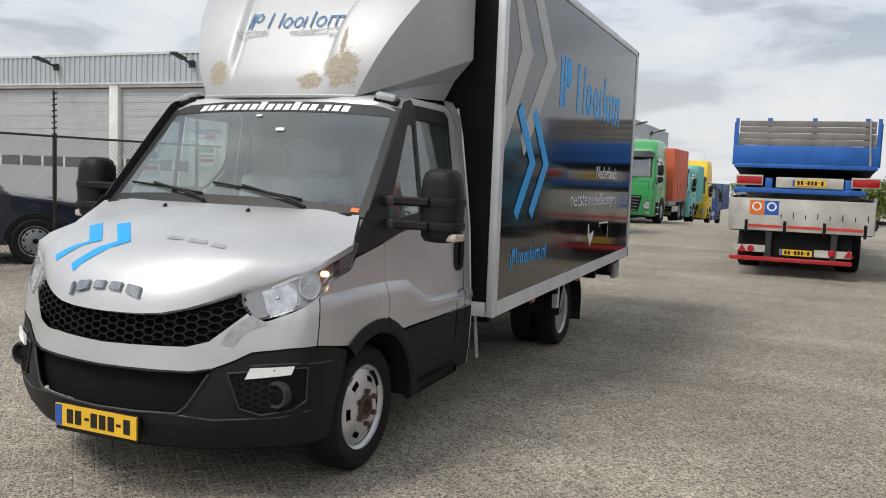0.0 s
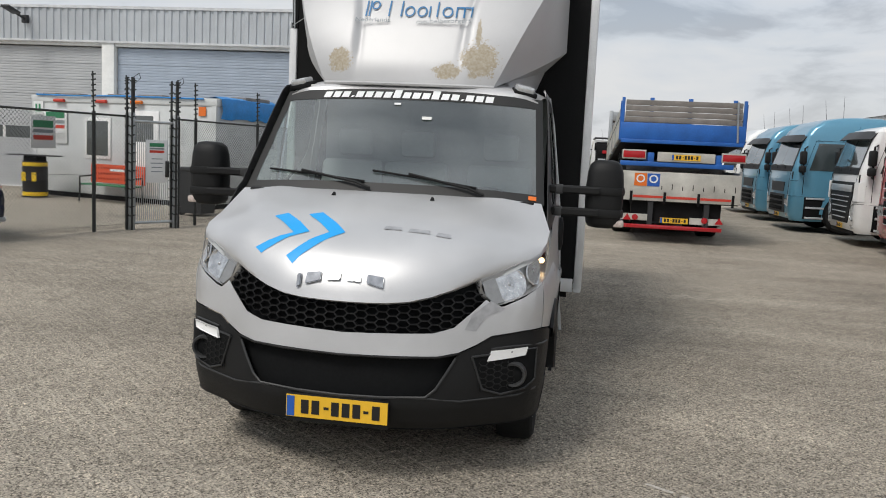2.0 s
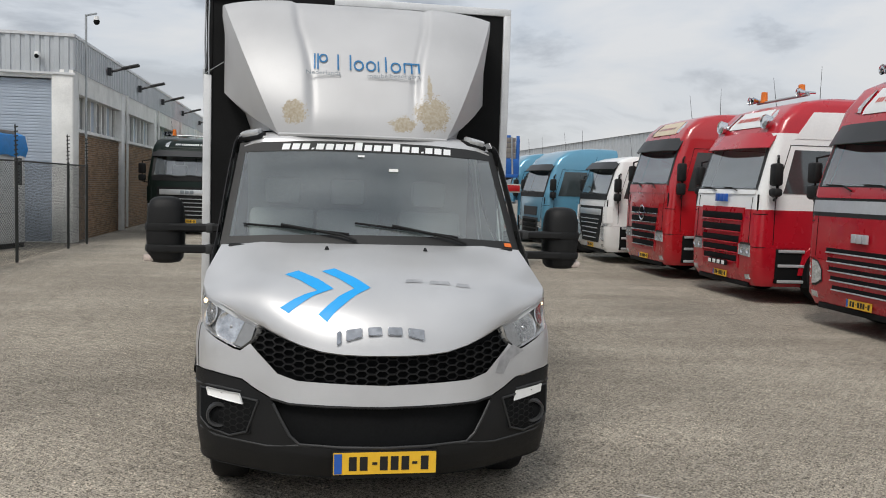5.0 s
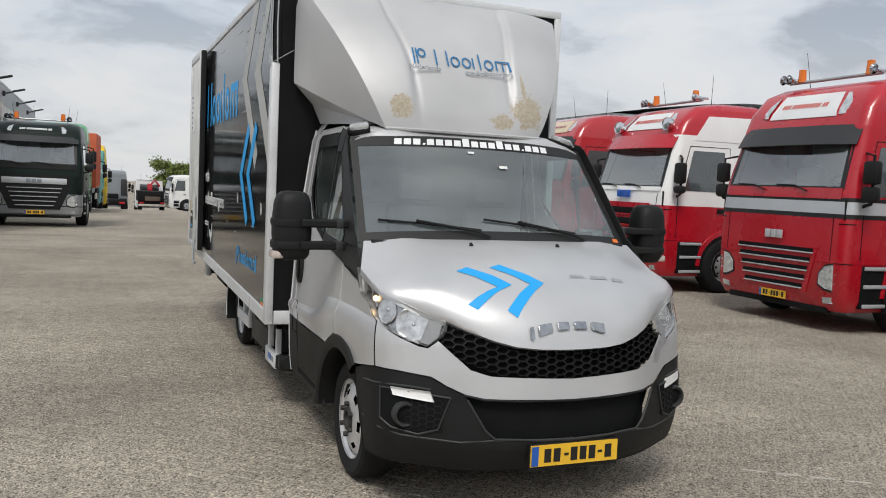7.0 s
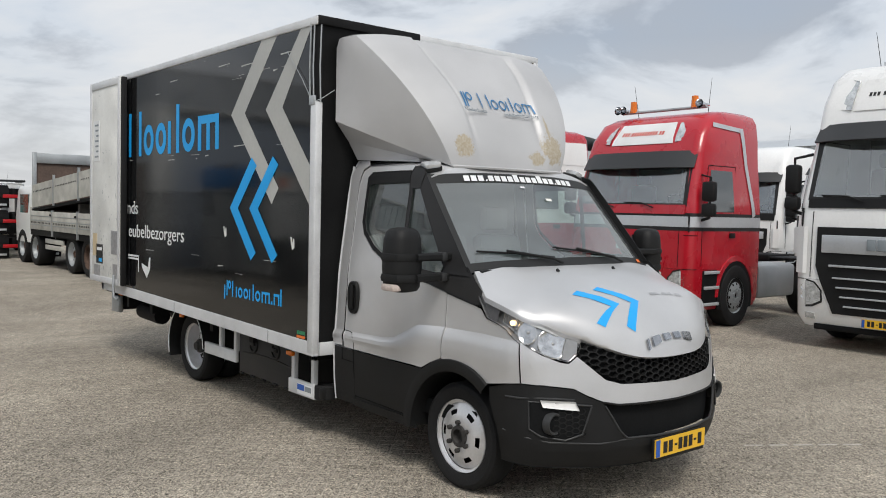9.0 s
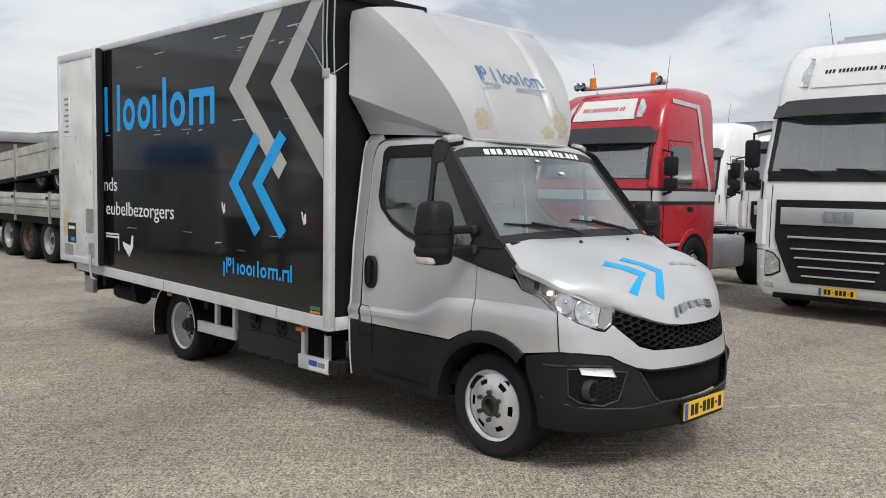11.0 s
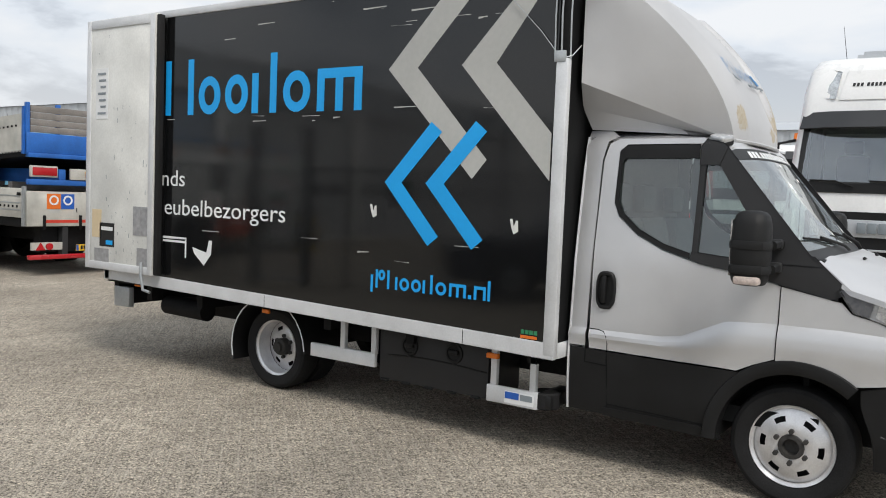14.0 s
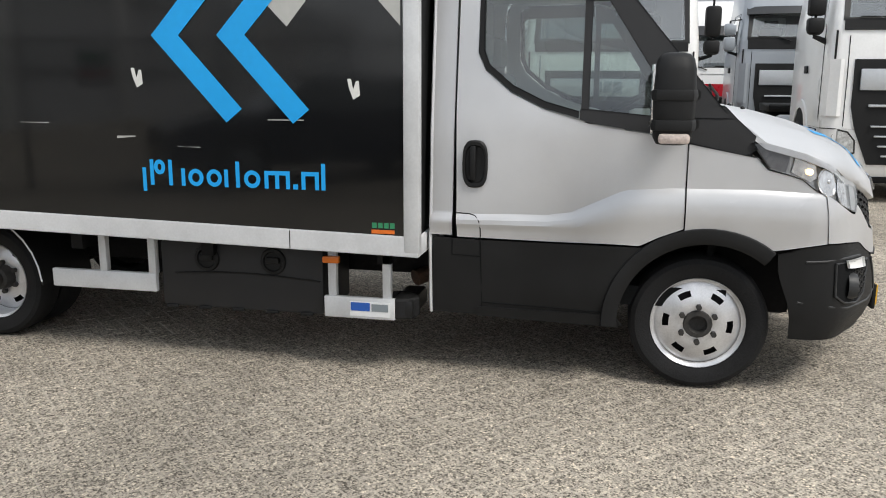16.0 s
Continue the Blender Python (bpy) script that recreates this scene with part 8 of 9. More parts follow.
tractor(row_pose(6.98, 16.68, -2), "white low-roof tractor unit with black grille", M_WHITE, height=3.20, grille="framed", beacons=False, visor=True, zmap=[(0.95, 0.95), (1.86, 1.72), (2.66, 2.36), (2.9, 2.54), (3.2, 2.72)])
ring_ = bmesh.new()
revolve(ring_, [(0.13, -0.05), (0.15, -0.06), (0.17, -0.05), (0.15, -0.03), (0.13, -0.05)], (0, -0.02, 1.36), "y", 28)
part("round_badge", ring_, M_CHROME, dark_red, "round chrome badge")
for x, y in ((6.34, 20.23), (6.28, 24.2)):
    tractor(row_pose(x, y, 2), "pale blue tractor unit with dark grey lower front", M_SKYBLUE, height=3.62, grille="volvo", beacons=False, bumper=M_SKYBLUE, roof_front=1.15, zmap=[(0.9, 0.9), (1.86, 1.71), (2.66, 2.35), (2.88, 2.52), (3.62, 3.02)])
tractor(row_pose(6.22, 27.9, 2), "white tractor unit behind the pale blue ones", M_WHITE, height=3.62, grille="volvo", beacons=False, bumper=M_WHITE, roof_front=1.15, zmap=[(0.9, 0.9), (1.86, 1.71), (2.66, 2.35), (2.88, 2.52), (3.62, 3.02)])
tractor(row_pose(6.85, 1.62, 0) @ Matrix.Scale(0.96, 4, (1, 0, 0)), "tall white tractor unit with large black slatted grille", M_WHITE, height=4.0, grille="framed", beacons=False, board=(M_WHITE, M_INK), roof_front=0.62, logo=(1.28, 0.42, 0.11, M_GREY_TEXT), vent=True, zmap=XF)
tractor(row_pose(6.40, -2.30, 0) @ Matrix.Scale(0.96, 4, (1, 0, 0)), "tall white tractor unit with roof vent and black grille", M_WHITE, height=4.0, grille="framed", beacons=False, board=(M_WHITE, M_INK), roof_front=0.62, logo=(1.28, 0.42, 0.11, M_GREY_TEXT), vent=True, zmap=[(1.0, 1.08), (1.5, 1.82), (1.70, 2.18), (1.86, 2.32), (2.66, 2.79), (2.9, 2.99), (4.0, 3.72)])
tractor(row_pose(13.0, 4.75, 0), "white tractor unit in the second row with beacon", M_WHITE, height=3.5, grille="framed", roof_front=0.8, logo=(1.28, 0.42, 0.11, M_GREY_TEXT), zmap=[(1.0, 1.0), (1.5, 1.58), (1.86, 2.02), (2.66, 2.72), (2.9, 2.9), (3.5, 3.1)])
tractor(row_pose(15.0, 8.6, 0), "plain white tractor unit standing in the second row", M_WHITE, height=3.6, grille="framed", beacons=False, roof_front=0.8)
tractor(row_pose(12.2, -2.0, 0), "silver grey tractor unit in the second row", M_SILVER_TRUCK, height=3.8, grille="framed", trim=M_SILVER_TRUCK, zmap=[(1.0, 1.08), (1.5, 1.87), (1.86, 2.36), (2.66, 2.80), (2.9, 2.95), (3.8, 3.63)])
tractor(row_pose(17.5, -1.0, 0), "red tractor unit far behind in the yard", M_RED, upper=M_WHITE, height=3.6, grille="slats", beacons=False)
tractor(row_pose(12.6, -5.6, 0), "white tractor unit further along the second row", M_WHITE, height=3.9, grille="framed", beacons=False)

# lorries along the warehouse, looking down the yard
tractor(pose(-4.03, 23.4, 0, 0, 0, -4) @ Matrix.Scale(1.03, 4), "dark green tractor unit with silver grille bars and beacons", M_DARK_GREEN, bumper=M_SILVER_TRUCK, height=3.45, grille="framed", board=(M_DARK_GREEN, M_WHITE_FILM), stripe=(0.40, 0.56, M_SILVER_TRUCK, M_CHASSIS), visor=True, logo=(1.28, 0.42, 0.11, M_GREY_TEXT), chassis=False, zmap=[(1.0, 1.0), (1.86, 1.80), (2.66, 2.40), (2.9, 2.58), (3.45, 3.02)])


def box_body(parent, y0, y1, half, z0, z1, mat, ribs=14):
    b = part("cargo_body", box(-half, half, y0, y1, z0, z1, 0.03), mat, parent)
    for k in range(ribs):
        y = y0 + (y1 - y0) * (k + 0.5) / ribs
        for s in (-1, 1):
            part("body_rib", box(s * half - 0.015, s * half + 0.015, y - 0.03, y + 0.03, z0 + 0.1, z1 - 0.1), mat, b)


def sized(x, y, turn, k):
    return pose(x, y, ground_z(y) if y > 36 else 0, 0, 0, turn) @ Matrix.Scale(k, 4)


tractor(sized(-4.0, 32.4, -3, 1.05), "green tractor unit with a tall roof parked by the warehouse", M_GREEN, height=3.4, grille="slats", beacons=False, bumper=M_GREEN, chassis=False)
t = thing("semi_trailer", "orange tarpaulin semi-trailer standing without its tractor unit", "trailer", at=sized(-3.65, 35.6, -3, 1.0))
box_body(t, 0.0, 3.3, 1.25, 0.95, 3.3, M_ORANGE, 5)
part("trailer_frame", box(-1.1, 1.1, 0.1, 3.2, 0.72, 0.95, 0.02), M_GALV, t)
for s in (-1, 1):
    part("side_guard", box(s * 1.2 - 0.02, s * 1.2 + 0.02, 0.2, 1.6, 0.45, 0.7, 0.01), M_OFFWHITE, t)
    for y in (2.0, 2.9):
        wheel(t, s * 1.05, y, 0.45, 0.45, 0.3, 0.28, s, dish=0.05, slots=8, nuts=0, seg=20, rim_mat=M_GALV)
t = tractor(sized(-3.35, 39.9, -2, 0.93), "teal lorry with a ribbed teal body", M_TEAL, height=3.0, grille="slats", beacons=False, chassis=False)
box_body(t, 2.4, 4.6, 1.25, 1.0, 3.1, M_TEAL, 8)
t = tractor(sized(-3.0, 45.0, -2, 0.89), "yellow tractor unit with a tall yellow roof", M_YELLOW, height=3.9, grille="slats", beacons=False, chassis=False)
t = tractor(sized(-3.1, 52.5, -2, 0.86), "navy lorry with a dark box body far down the yard", M_NAVY, height=2.9, grille="slats", beacons=False, chassis=False)
box_body(t, 2.5, 7.0, 1.25, 1.0, 3.0, M_NAVY, 8)
t = tractor(sized(-1.1, 77.5, 178, 1.0), "grey tractor unit seen from behind far down the yard", M_SILVER_TRUCK, height=3.5, grille="framed", beacons=False)
part("air_deflector", box(-1.2, -0.7, 2.3, 2.62, 1.3, 2.75, 0.06), M_GREY_PLASTIC, t, "dark plastic air deflector")
part("suzi_bracket", box(-0.5, 0.6, 2.27, 2.4, 1.0, 1.45, 0.03), M_CHASSIS, t)
part("rear_crossmember", box(-1.2, 1.2, 5.3, 5.45, 0.55, 1.0, 0.02), M_CHASSIS, t)
for s in (-1, 1):
    part("mudguard", box(s * 0.92 - 0.3, s * 0.92 + 0.3, 4.0, 5.25, 1.02, 1.1, 0.03), M_CHASSIS, t)
    part("tail_lamp", box(s * 0.85 - 0.22, s * 0.85 + 0.22, 5.44, 5.5, 0.68, 0.85, 0.02), M_RED_LENS, t)
t = tractor(sized(2.13, 82.0, 180, 1.0), "white crane lorry with a dark open bed", M_WHITE, height=2.85, grille="slats", beacons=False, chassis=False)
part("rear_window", box(-0.85, 0.85, 2.24, 2.27, 1.95, 2.5, 0.02), M_TRUCK_GLASS, t)
part("crane_column", box(-0.25, 0.2, 2.45, 2.85, 1.0, 2.6, 0.05), M_RED, t, "red folded crane column")
bm = bmesh.new()
polyline(bm, [(0.1, 2.65, 2.2), (-0.45, 2.65, 2.95), (-0.9, 2.65, 2.35)], 0.11, 6)
part("crane_arm", bm, M_RED, t, "red folded crane arm")
part("open_bed", box(-1.2, 1.2, 3.0, 6.9, 1.05, 1.95, 0.03), M_CHASSIS, t)
part("bed_load", box(-0.7, 0.6, 6.86, 6.95, 1.1, 1.5, 0.03), M_RUST_BOARD, t)
part("underframe", box(-0.9, 0.9, 2.2, 6.8, 0.55, 1.05, 0.02), M_CHASSIS, t)
part("rear_bumper", box(-1.15, 1.15, 6.82, 6.95, 0.62, 0.82, 0.02), M_OFFWHITE, t)
for s in (-1, 1):
    part("tail_lamp", box(s * 0.9 - 0.22, s * 0.9 + 0.22, 6.94, 6.98, 0.85, 1.0, 0.02), M_RED_LENS, t)
    wheel(t, s * 0.95, 5.6, 0.5, 0.5, 0.35, 0.4, s, dish=0.05, slots=8, nuts=0, seg=20)


tractor(sized(3.1, 71.4, -84, 1.0), "white day-cab lorry standing side-on far down the yard", M_WHITE, height=3.1, grille="framed", beacons=False)


# ---- stacked trailer chassis behind a white tractor unit ----
STACK = pose(2.41, 24.97, 0, 0, 0, 2) @ Matrix.Scale(1.034, 4) @ pose(-2.6, -23.7, 0)
t = tractor(STACK @ pose(2.62, 29.3, 0, 0, 0, 180) @ Matrix.Scale(0.78, 4), "white tractor unit with stacked chassis behind it, facing away", M_WHITE, height=2.95, grille="framed", beacons=False, chassis=False)
part("rear_gear", box(-1.15, 1.15, 2.26, 2.6, 0.75, 1.35, 0.04), M_CHASSIS, t, "dark gear behind the cab")
part("red_panel", box(0.25, 0.75, 2.26, 2.34, 1.45, 2.15, 0.03), M_RED, t, "red panel on the cab's rear wall")
part("side_fairing", box(-1.2, -0.75, 2.26, 2.75, 1.3, 2.7, 0.06), M_GREY_PLASTIC, t, "dark side fairing")
part("exhaust_stack", box(-0.45, -0.2, 2.28, 2.5, 1.3, 2.9, 0.08), M_GALV, t)
bm = bmesh.new()
polyline(bm, [(1.1, 1.2, 2.98), (1.1, 2.5, 3.02), (-1.1, 2.5, 3.02), (-1.1, 1.2, 2.98)], 0.05, 6)
part("roof_frame", bm, M_GREY_PLASTIC, t, "dark frame round the roof")


def trailer_chassis(z):
    t = thing("trailer_chassis", "black three-axle trailer chassis stacked with others", "trailer", "stacked chassis", at=STACK @ pose(0, 0, z))
    bm = bmesh.new()
    for x in (2.2, 2.95):
        abox(bm, x - 0.06, x + 0.06, 23.7, 27.0, 0.40, 0.60)
    for y in (23.75, 26.9):
        abox(bm, 2.2, 2.95, y - 0.05, y + 0.05, 0.42, 0.58)
    part("frame", bm, M_CHASSIS, t)
    part("rear_bar", box(1.75, 3.4, 23.62, 23.70, 0.30, 0.42, 0.01), M_CHASSIS, t)
    part("tail_panel", box(1.85, 2.25, 23.58, 23.62, 0.32, 0.42, 0.01), M_RED_LENS, t, "red tail lamp panel")
    part("tail_panel", box(2.9, 3.3, 23.58, 23.62, 0.32, 0.42, 0.01), M_RED_LENS, t, "red tail lamp panel")
    for s, x in ((-1, 1.84), (1, 3.3)):
        part("mud_flap", box(x - 0.19, x + 0.19, 23.64, 23.68, 0.03, 0.62, 0.01), M_CHASSIS, t)
        part("flap_plate", box(x - 0.12, x + 0.12, 23.625, 23.64, 0.09, 0.15, 0.004), M_LIGHT_BAR, t)
        part("rear_guard", box(x - 0.18, x + 0.18, 23.68, 24.1, 0.56, 0.69, 0.03), M_CHASSIS, t)
        for y in (24.1, 24.8, 25.5):
            wheel(t, x, y, 0.33, 0.33, 0.23, 0.24, s, dish=0.06, slots=8, nuts=0, seg=20, rim_mat=M_SILVER_TRUCK)
            rings = []
            for yy, zz in arc(y, 0.33, 1.0, 15, 165, 8):
                d = Vector((yy - y, zz - 0.33))
                rings.append([(x + w, y + d.x * 0.365, 0.33 + d.y * 0.365) for w in (-0.16, 0.16)])
            bm = bmesh.new()
            loft(bm, rings)
            part("mudguard", bm, M_CHASSIS, t)


for z in (0.0, 0.73, 1.46):
    trailer_chassis(z)


# ---- flatbed lorry with a trailer stacked on it ----
FLATBED = pose(3.01, 13.75, 0, 0, 0, 0.4) @ Matrix.Diagonal((1.035, 1.035, 1, 1)) @ pose(-2.75, -12.75, 0)


def build_flatbed():
    x0, x1, yb = 1.58, 3.92, 12.80
    t = thing("flatbed_lorry", "white dropside flatbed lorry seen from its rear", "lorry", at=FLATBED)
    xc = (x0 + x1) / 2
    part("bed_floor", box(x0, x1, yb, 20.84, 0.84, 1.0, 0.01), M_CHASSIS, t)
    d = part("tailboard", box(x0 - 0.02, x1 + 0.02, yb - 0.05, yb, 0.86, 1.46, 0.01), M_OFFWHITE, t, "dirty white steel tailboard")
    for k in range(8):
        a = x0 + 0.85 + 0.2 * k
        part("stain_slot", box(a, a + 0.015, yb - 0.054, yb - 0.05, 1.10, 1.10 + 0.08 + 0.04 * (k % 2)), M_CHASSIS, d)
    for a in (x0 + 0.25, x0 + 0.9, x0 + 1.55, x0 + 2.2):
        part("tailboard_hinge", box(a, a + 0.05, yb - 0.07, yb - 0.05, 0.80, 1.05, 0.006), M_CHASSIS, d)
    for a, b in ((x0 + 0.31, x0 + 0.89), (x0 + 0.96, x0 + 1.54), (x0 + 1.61, x0 + 2.19)):
        part("red_strip", box(a, b, yb - 0.056, yb - 0.05, 0.92, 0.97), M_SIGN_RED, d)
    for a, mt in ((x0 + 0.32, M_SIGN_ORANGE), (x0 + 0.57, M_PLATE_BLUE)):
        b = part("firm_panel", box(a, a + 0.24, yb - 0.056, yb - 0.05, 1.16, 1.42), mt, d)
        bm = bmesh.new()
        revolve(bm, [(0.085, 0), (0.085, 0.004), (0.055, 0.004), (0.055, 0.0)], (a + 0.12, yb - 0.057, 1.31), "y", 20, -1)
        part("panel_ring", bm, M_WHITE_FILM, b)
    for xx in (x0 - 0.03, x1 + 0.0):
        for k in range(4):
            y = yb + 0.08 + 1.99 * k
            p = part("dropside", box(xx, xx + 0.03, y, y + 1.92, 1.0, 1.50, 0.006), M_OFFWHITE, t, "ribbed white dropside")
            for z in (1.12, 1.24, 1.36):
                part("side_groove", box(xx - 0.004, xx + 0.034, y + 0.05, y + 1.87, z, z + 0.02), M_GALV, p)
            for d in range(14):
                part("lashing_slot", box(xx - 0.006, xx - 0.003, y + 0.12 + 0.125 * d, y + 0.17 + 0.125 * d, 1.17, 1.21), M_CHASSIS, p)
            part("side_post", box(xx - 0.01, xx + 0.04, y - 0.06, y - 0.0, 0.86, 1.54), M_GALV, t)
            part("side_latch", box(xx - 0.02, xx - 0.004, y + 0.03, y + 0.13, 1.38, 1.43, 0.004), M_CHASSIS, p)
    part("headboard", box(x0, x1, 20.84, 20.9, 0.97, 1.6), M_OFFWHITE, t)
    part("rear_beam", box(x0 + 0.3, x1 - 0.3, yb + 0.1, yb + 0.3, 0.40, 0.84), M_CHASSIS, t)
    for a in (x0 + 0.62, x0 + 1.7):
        part("beam_arm", box(a, a + 0.1, yb - 0.02, yb + 0.1, 0.35, 0.85), M_GREY_PLASTIC, t)
    u = part("underrun_bar", box(x0 + 0.02, x1 - 0.28, yb - 0.06, yb + 0.02, 0.29, 0.37, 0.01), M_DARK_RED, t, "red underrun bar")
    part("lamp_board", box(x0 + 0.08, x0 + 0.62, yb - 0.02, yb + 0.02, 0.45, 0.58), M_OFFWHITE, t)
    part("lamp_board", box(x1 - 0.9, x1 - 0.3, yb - 0.02, yb + 0.02, 0.42, 0.55), M_OFFWHITE, t)
    for a in (x0 + 0.15, x1 - 0.42):
        bm = bmesh.new()
        slab(bm, [(a, 0.45), (a + 0.16, 0.45), (a + 0.08, 0.58)], "y", yb - 0.04, yb - 0.02)
        part("reflector_triangle", bm, M_RED_LENS, t, "red reflector triangle")
    for a in (x0 + 0.38, x1 - 0.62):
        bm = bmesh.new()
        revolve(bm, [(0.06, 0.0), (0.06, 0.03), (0.001, 0.035)], (a, yb - 0.02, 0.51), "y", 16, -1)
        part("tail_lamp", bm, M_RED_LENS, t, "round red tail lamp")
    number_plate(t, xc - 0.30, xc + 0.24, 0.42, 0.53, yb - 0.02)
    for s in (-1, 1):
        for y in (15.1, 16.3, 17.5, 20.6, 21.9):
            wheel(t, xc + s * 0.92, y, 0.48, 0.48, 0.40, 0.30, s, dish=0.05, slots=10, nuts=0, seg=24, rim_mat=M_RUST if 16 < y < 17 else M_GALV)
        part("side_guard", box(xc + s * 1.12 - 0.02, xc + s * 1.12 + 0.02, 18.1, 19.6, 0.50, 0.62, 0.01), M_OFFWHITE, t)
        part("side_guard", box(xc + s * 1.12 - 0.02, xc + s * 1.12 + 0.02, 18.1, 19.6, 0.66, 0.78, 0.01), M_OFFWHITE, t)
        part("chassis_rail", box(xc + s * 0.42 - 0.05, xc + s * 0.42 + 0.05, yb + 0.2, 22.3, 0.55, 0.85), M_CHASSIS, t)
    # white day cab
    bm = bmesh.new()
    loft(bm, [cab_ring(z, h, 0, 1.65, 0.15) for z, h in ((0.6, 1.1), (1.3, 1.12), (2.05, 1.06), (2.2, 1.0))], closed=True, cap=True)
    bmesh.ops.transform(bm, matrix=pose(xc, 22.7, 0, 0, 0, 180), verts=bm.verts[:])
    c = part("cab", bm, M_WHITE, t)
    for s in (-1, 1):
        part("cab_window", box(xc + s * 1.09 - 0.02, xc + s * 1.09 + 0.02, 21.35, 22.15, 1.38, 1.95), M_TRUCK_GLASS, c)
    part("rear_window", box(xc - 0.7, xc + 0.7, 21.03, 21.06, 1.5, 1.95), M_TRUCK_GLASS, c)

    # the trailer on top
    k = thing("stacked_trailer", "blue flatbed trailer stacked on top of a lorry bed", "trailer", at=FLATBED @ pose(0, 0, 0.06) @ Matrix.Scale(0.965, 4, (0, 0, 1)))
    part("blue_tailboard", box(x0 - 0.02, x1 + 0.02, yb - 0.03, yb + 0.03, 2.12, 2.47, 0.01), M_TRAILER_BLUE, k, "worn blue steel tailboard")
    part("blue_sill", box(x0 + 0.0, x1 - 0.0, yb - 0.05, yb + 0.05, 2.04, 2.12, 0.01), M_TRAILER_BLUE, k)
    for i in range(4):
        part("plank", box(x0 + 0.06, x1 - 0.06, yb, yb + 0.03, 2.48 + 0.118 * i, 2.48 + 0.118 * i + 0.11, 0.004), M_PLANK, k, "weathered grey plank")
    for x in (x0 - 0.02, x1 - 0.04):
        part("corner_stake", box(x, x + 0.06, yb - 0.02, yb + 0.05, 2.10, 2.99, 0.006), M_TRAILER_BLUE, k)
    for x in (x0 + 0.52, x0 + 1.26, x0 + 2.1):
        part("stake", box(x, x + 0.08, yb + 0.03, yb + 0.08, 2.12, 3.0, 0.006), M_TRAILER_BLUE, k)
    bm = bmesh.new()
    polyline(bm, [(x0 + 2.18, yb - 0.02, 2.96), (x0 + 2.2, yb - 0.04, 2.5), (x0 + 2.22, yb - 0.05, 2.12)], 0.02, 6)
    part("strap", bm, M_GALV, k)
    # the trailer lies tipped forward: its front end is lower than its tail
    low = lambda y: (y - yb) * -0.075
    bm = bmesh.new()
    hexa(bm, [(x0, yb + 0.03, 2.06), (x1, yb + 0.03, 2.06), (x1, 20.7, 2.06 + low(20.7)), (x0, 20.7, 2.06 + low(20.7)), (x0, yb + 0.03, 2.14), (x1, yb + 0.03, 2.14), (x1, 20.7, 2.14 + low(20.7)), (x0, 20.7, 2.14 + low(20.7))])
    part("trailer_floor", bm, M_CHASSIS, k)
    for xx in (x0 - 0.03, x1 + 0.0):
        for i in range(4):
            y = yb + 0.1 + 1.95 * i
            a, b = low(y), low(y + 1.87)
            bm = bmesh.new()
            hexa(bm, [(xx, y, 2.16 + a), (xx + 0.03, y, 2.16 + a), (xx + 0.03, y + 1.87, 2.16 + b), (xx, y + 1.87, 2.16 + b), (xx, y, 2.80 + a), (xx + 0.03, y, 2.80 + a), (xx + 0.03, y + 1.87, 2.80 + b), (xx, y + 1.87, 2.80 + b)])
            p = part("dropside", bm, M_OFFWHITE, k, "grey-white dropside")
            for d in range(13):
                yy = y + 0.14 + 0.125 * d
                z = 2.58 + low(yy)
                part("lashing_slot", box(xx - 0.005, xx - 0.002, yy, yy + 0.05, z, z + 0.035), M_CHASSIS, p)
            part("side_post", box(xx - 0.01, xx + 0.04, y - 0.07, y - 0.01, 2.10 + a, 2.92 + a), M_GALV if i else M_TRAILER_BLUE, k)
    hb = part("headboard", box(x0, x1, 20.62, 20.68, 1.6, 3.12), M_RUST_BOARD, k, "brown plywood headboard")
    for xx in (x0 - 0.02, x1 - 0.08):
        part("headboard_post", box(xx, xx + 0.1, 20.56, 20.62, 1.55, 3.16, 0.01), M_GALV, hb)
    part("headboard_cap", box(x0 + 0.08, x1 - 0.08, 20.57, 20.615, 2.85, 3.14, 0.01), M_GALV, hb)
    part("lower_beam", box(x0 + 0.02, x1 - 0.15, yb - 0.04, yb + 0.06, 1.56, 1.66, 0.01), M_TRAILER_BLUE, k)
    part("lamp_panel", box(x0 + 0.73, x0 + 1.83, yb - 0.06, yb - 0.02, 1.67, 1.87, 0.01), M_OFFWHITE, k)
    number_plate(k, x0 + 1.0, x0 + 1.55, 1.71, 1.83, yb - 0.06)
    for a in (x0 + 0.05, x0 + 1.95):
        b = part("tail_lamp", box(a, a + 0.46, yb - 0.05, yb + 0.02, 1.70, 1.90, 0.01), M_OFFWHITE, k)
        part("lamp_lens", box(a + 0.02, a + 0.44, yb - 0.06, yb - 0.05, 1.73, 1.87, 0.01), M_RED_LENS, b, "red lamp lens")
    for x in (x0 + 0.55, x0 + 1.85):
        part("frame_rail", box(x, x + 0.12, yb - 0.02, 16.2, 1.60, 1.85, 0.01), M_TRAILER_BLUE, k)
    for s in (-1, 1):
        for y in (14.7, 15.7):
            wheel(k, xc + s * 0.92, y, 1.90, 0.34, 0.26, 0.24, s, dish=0.05, slots=8, nuts=0, seg=20)
    for y, z in ((13.6, 1.60), (17.4, 1.78), (20.0, 1.58)):
        part("bearer", box(x0 + 0.2, x1 - 0.2, y, y + 0.12, 1.46, z), M_PLANK, k)


build_flatbed()


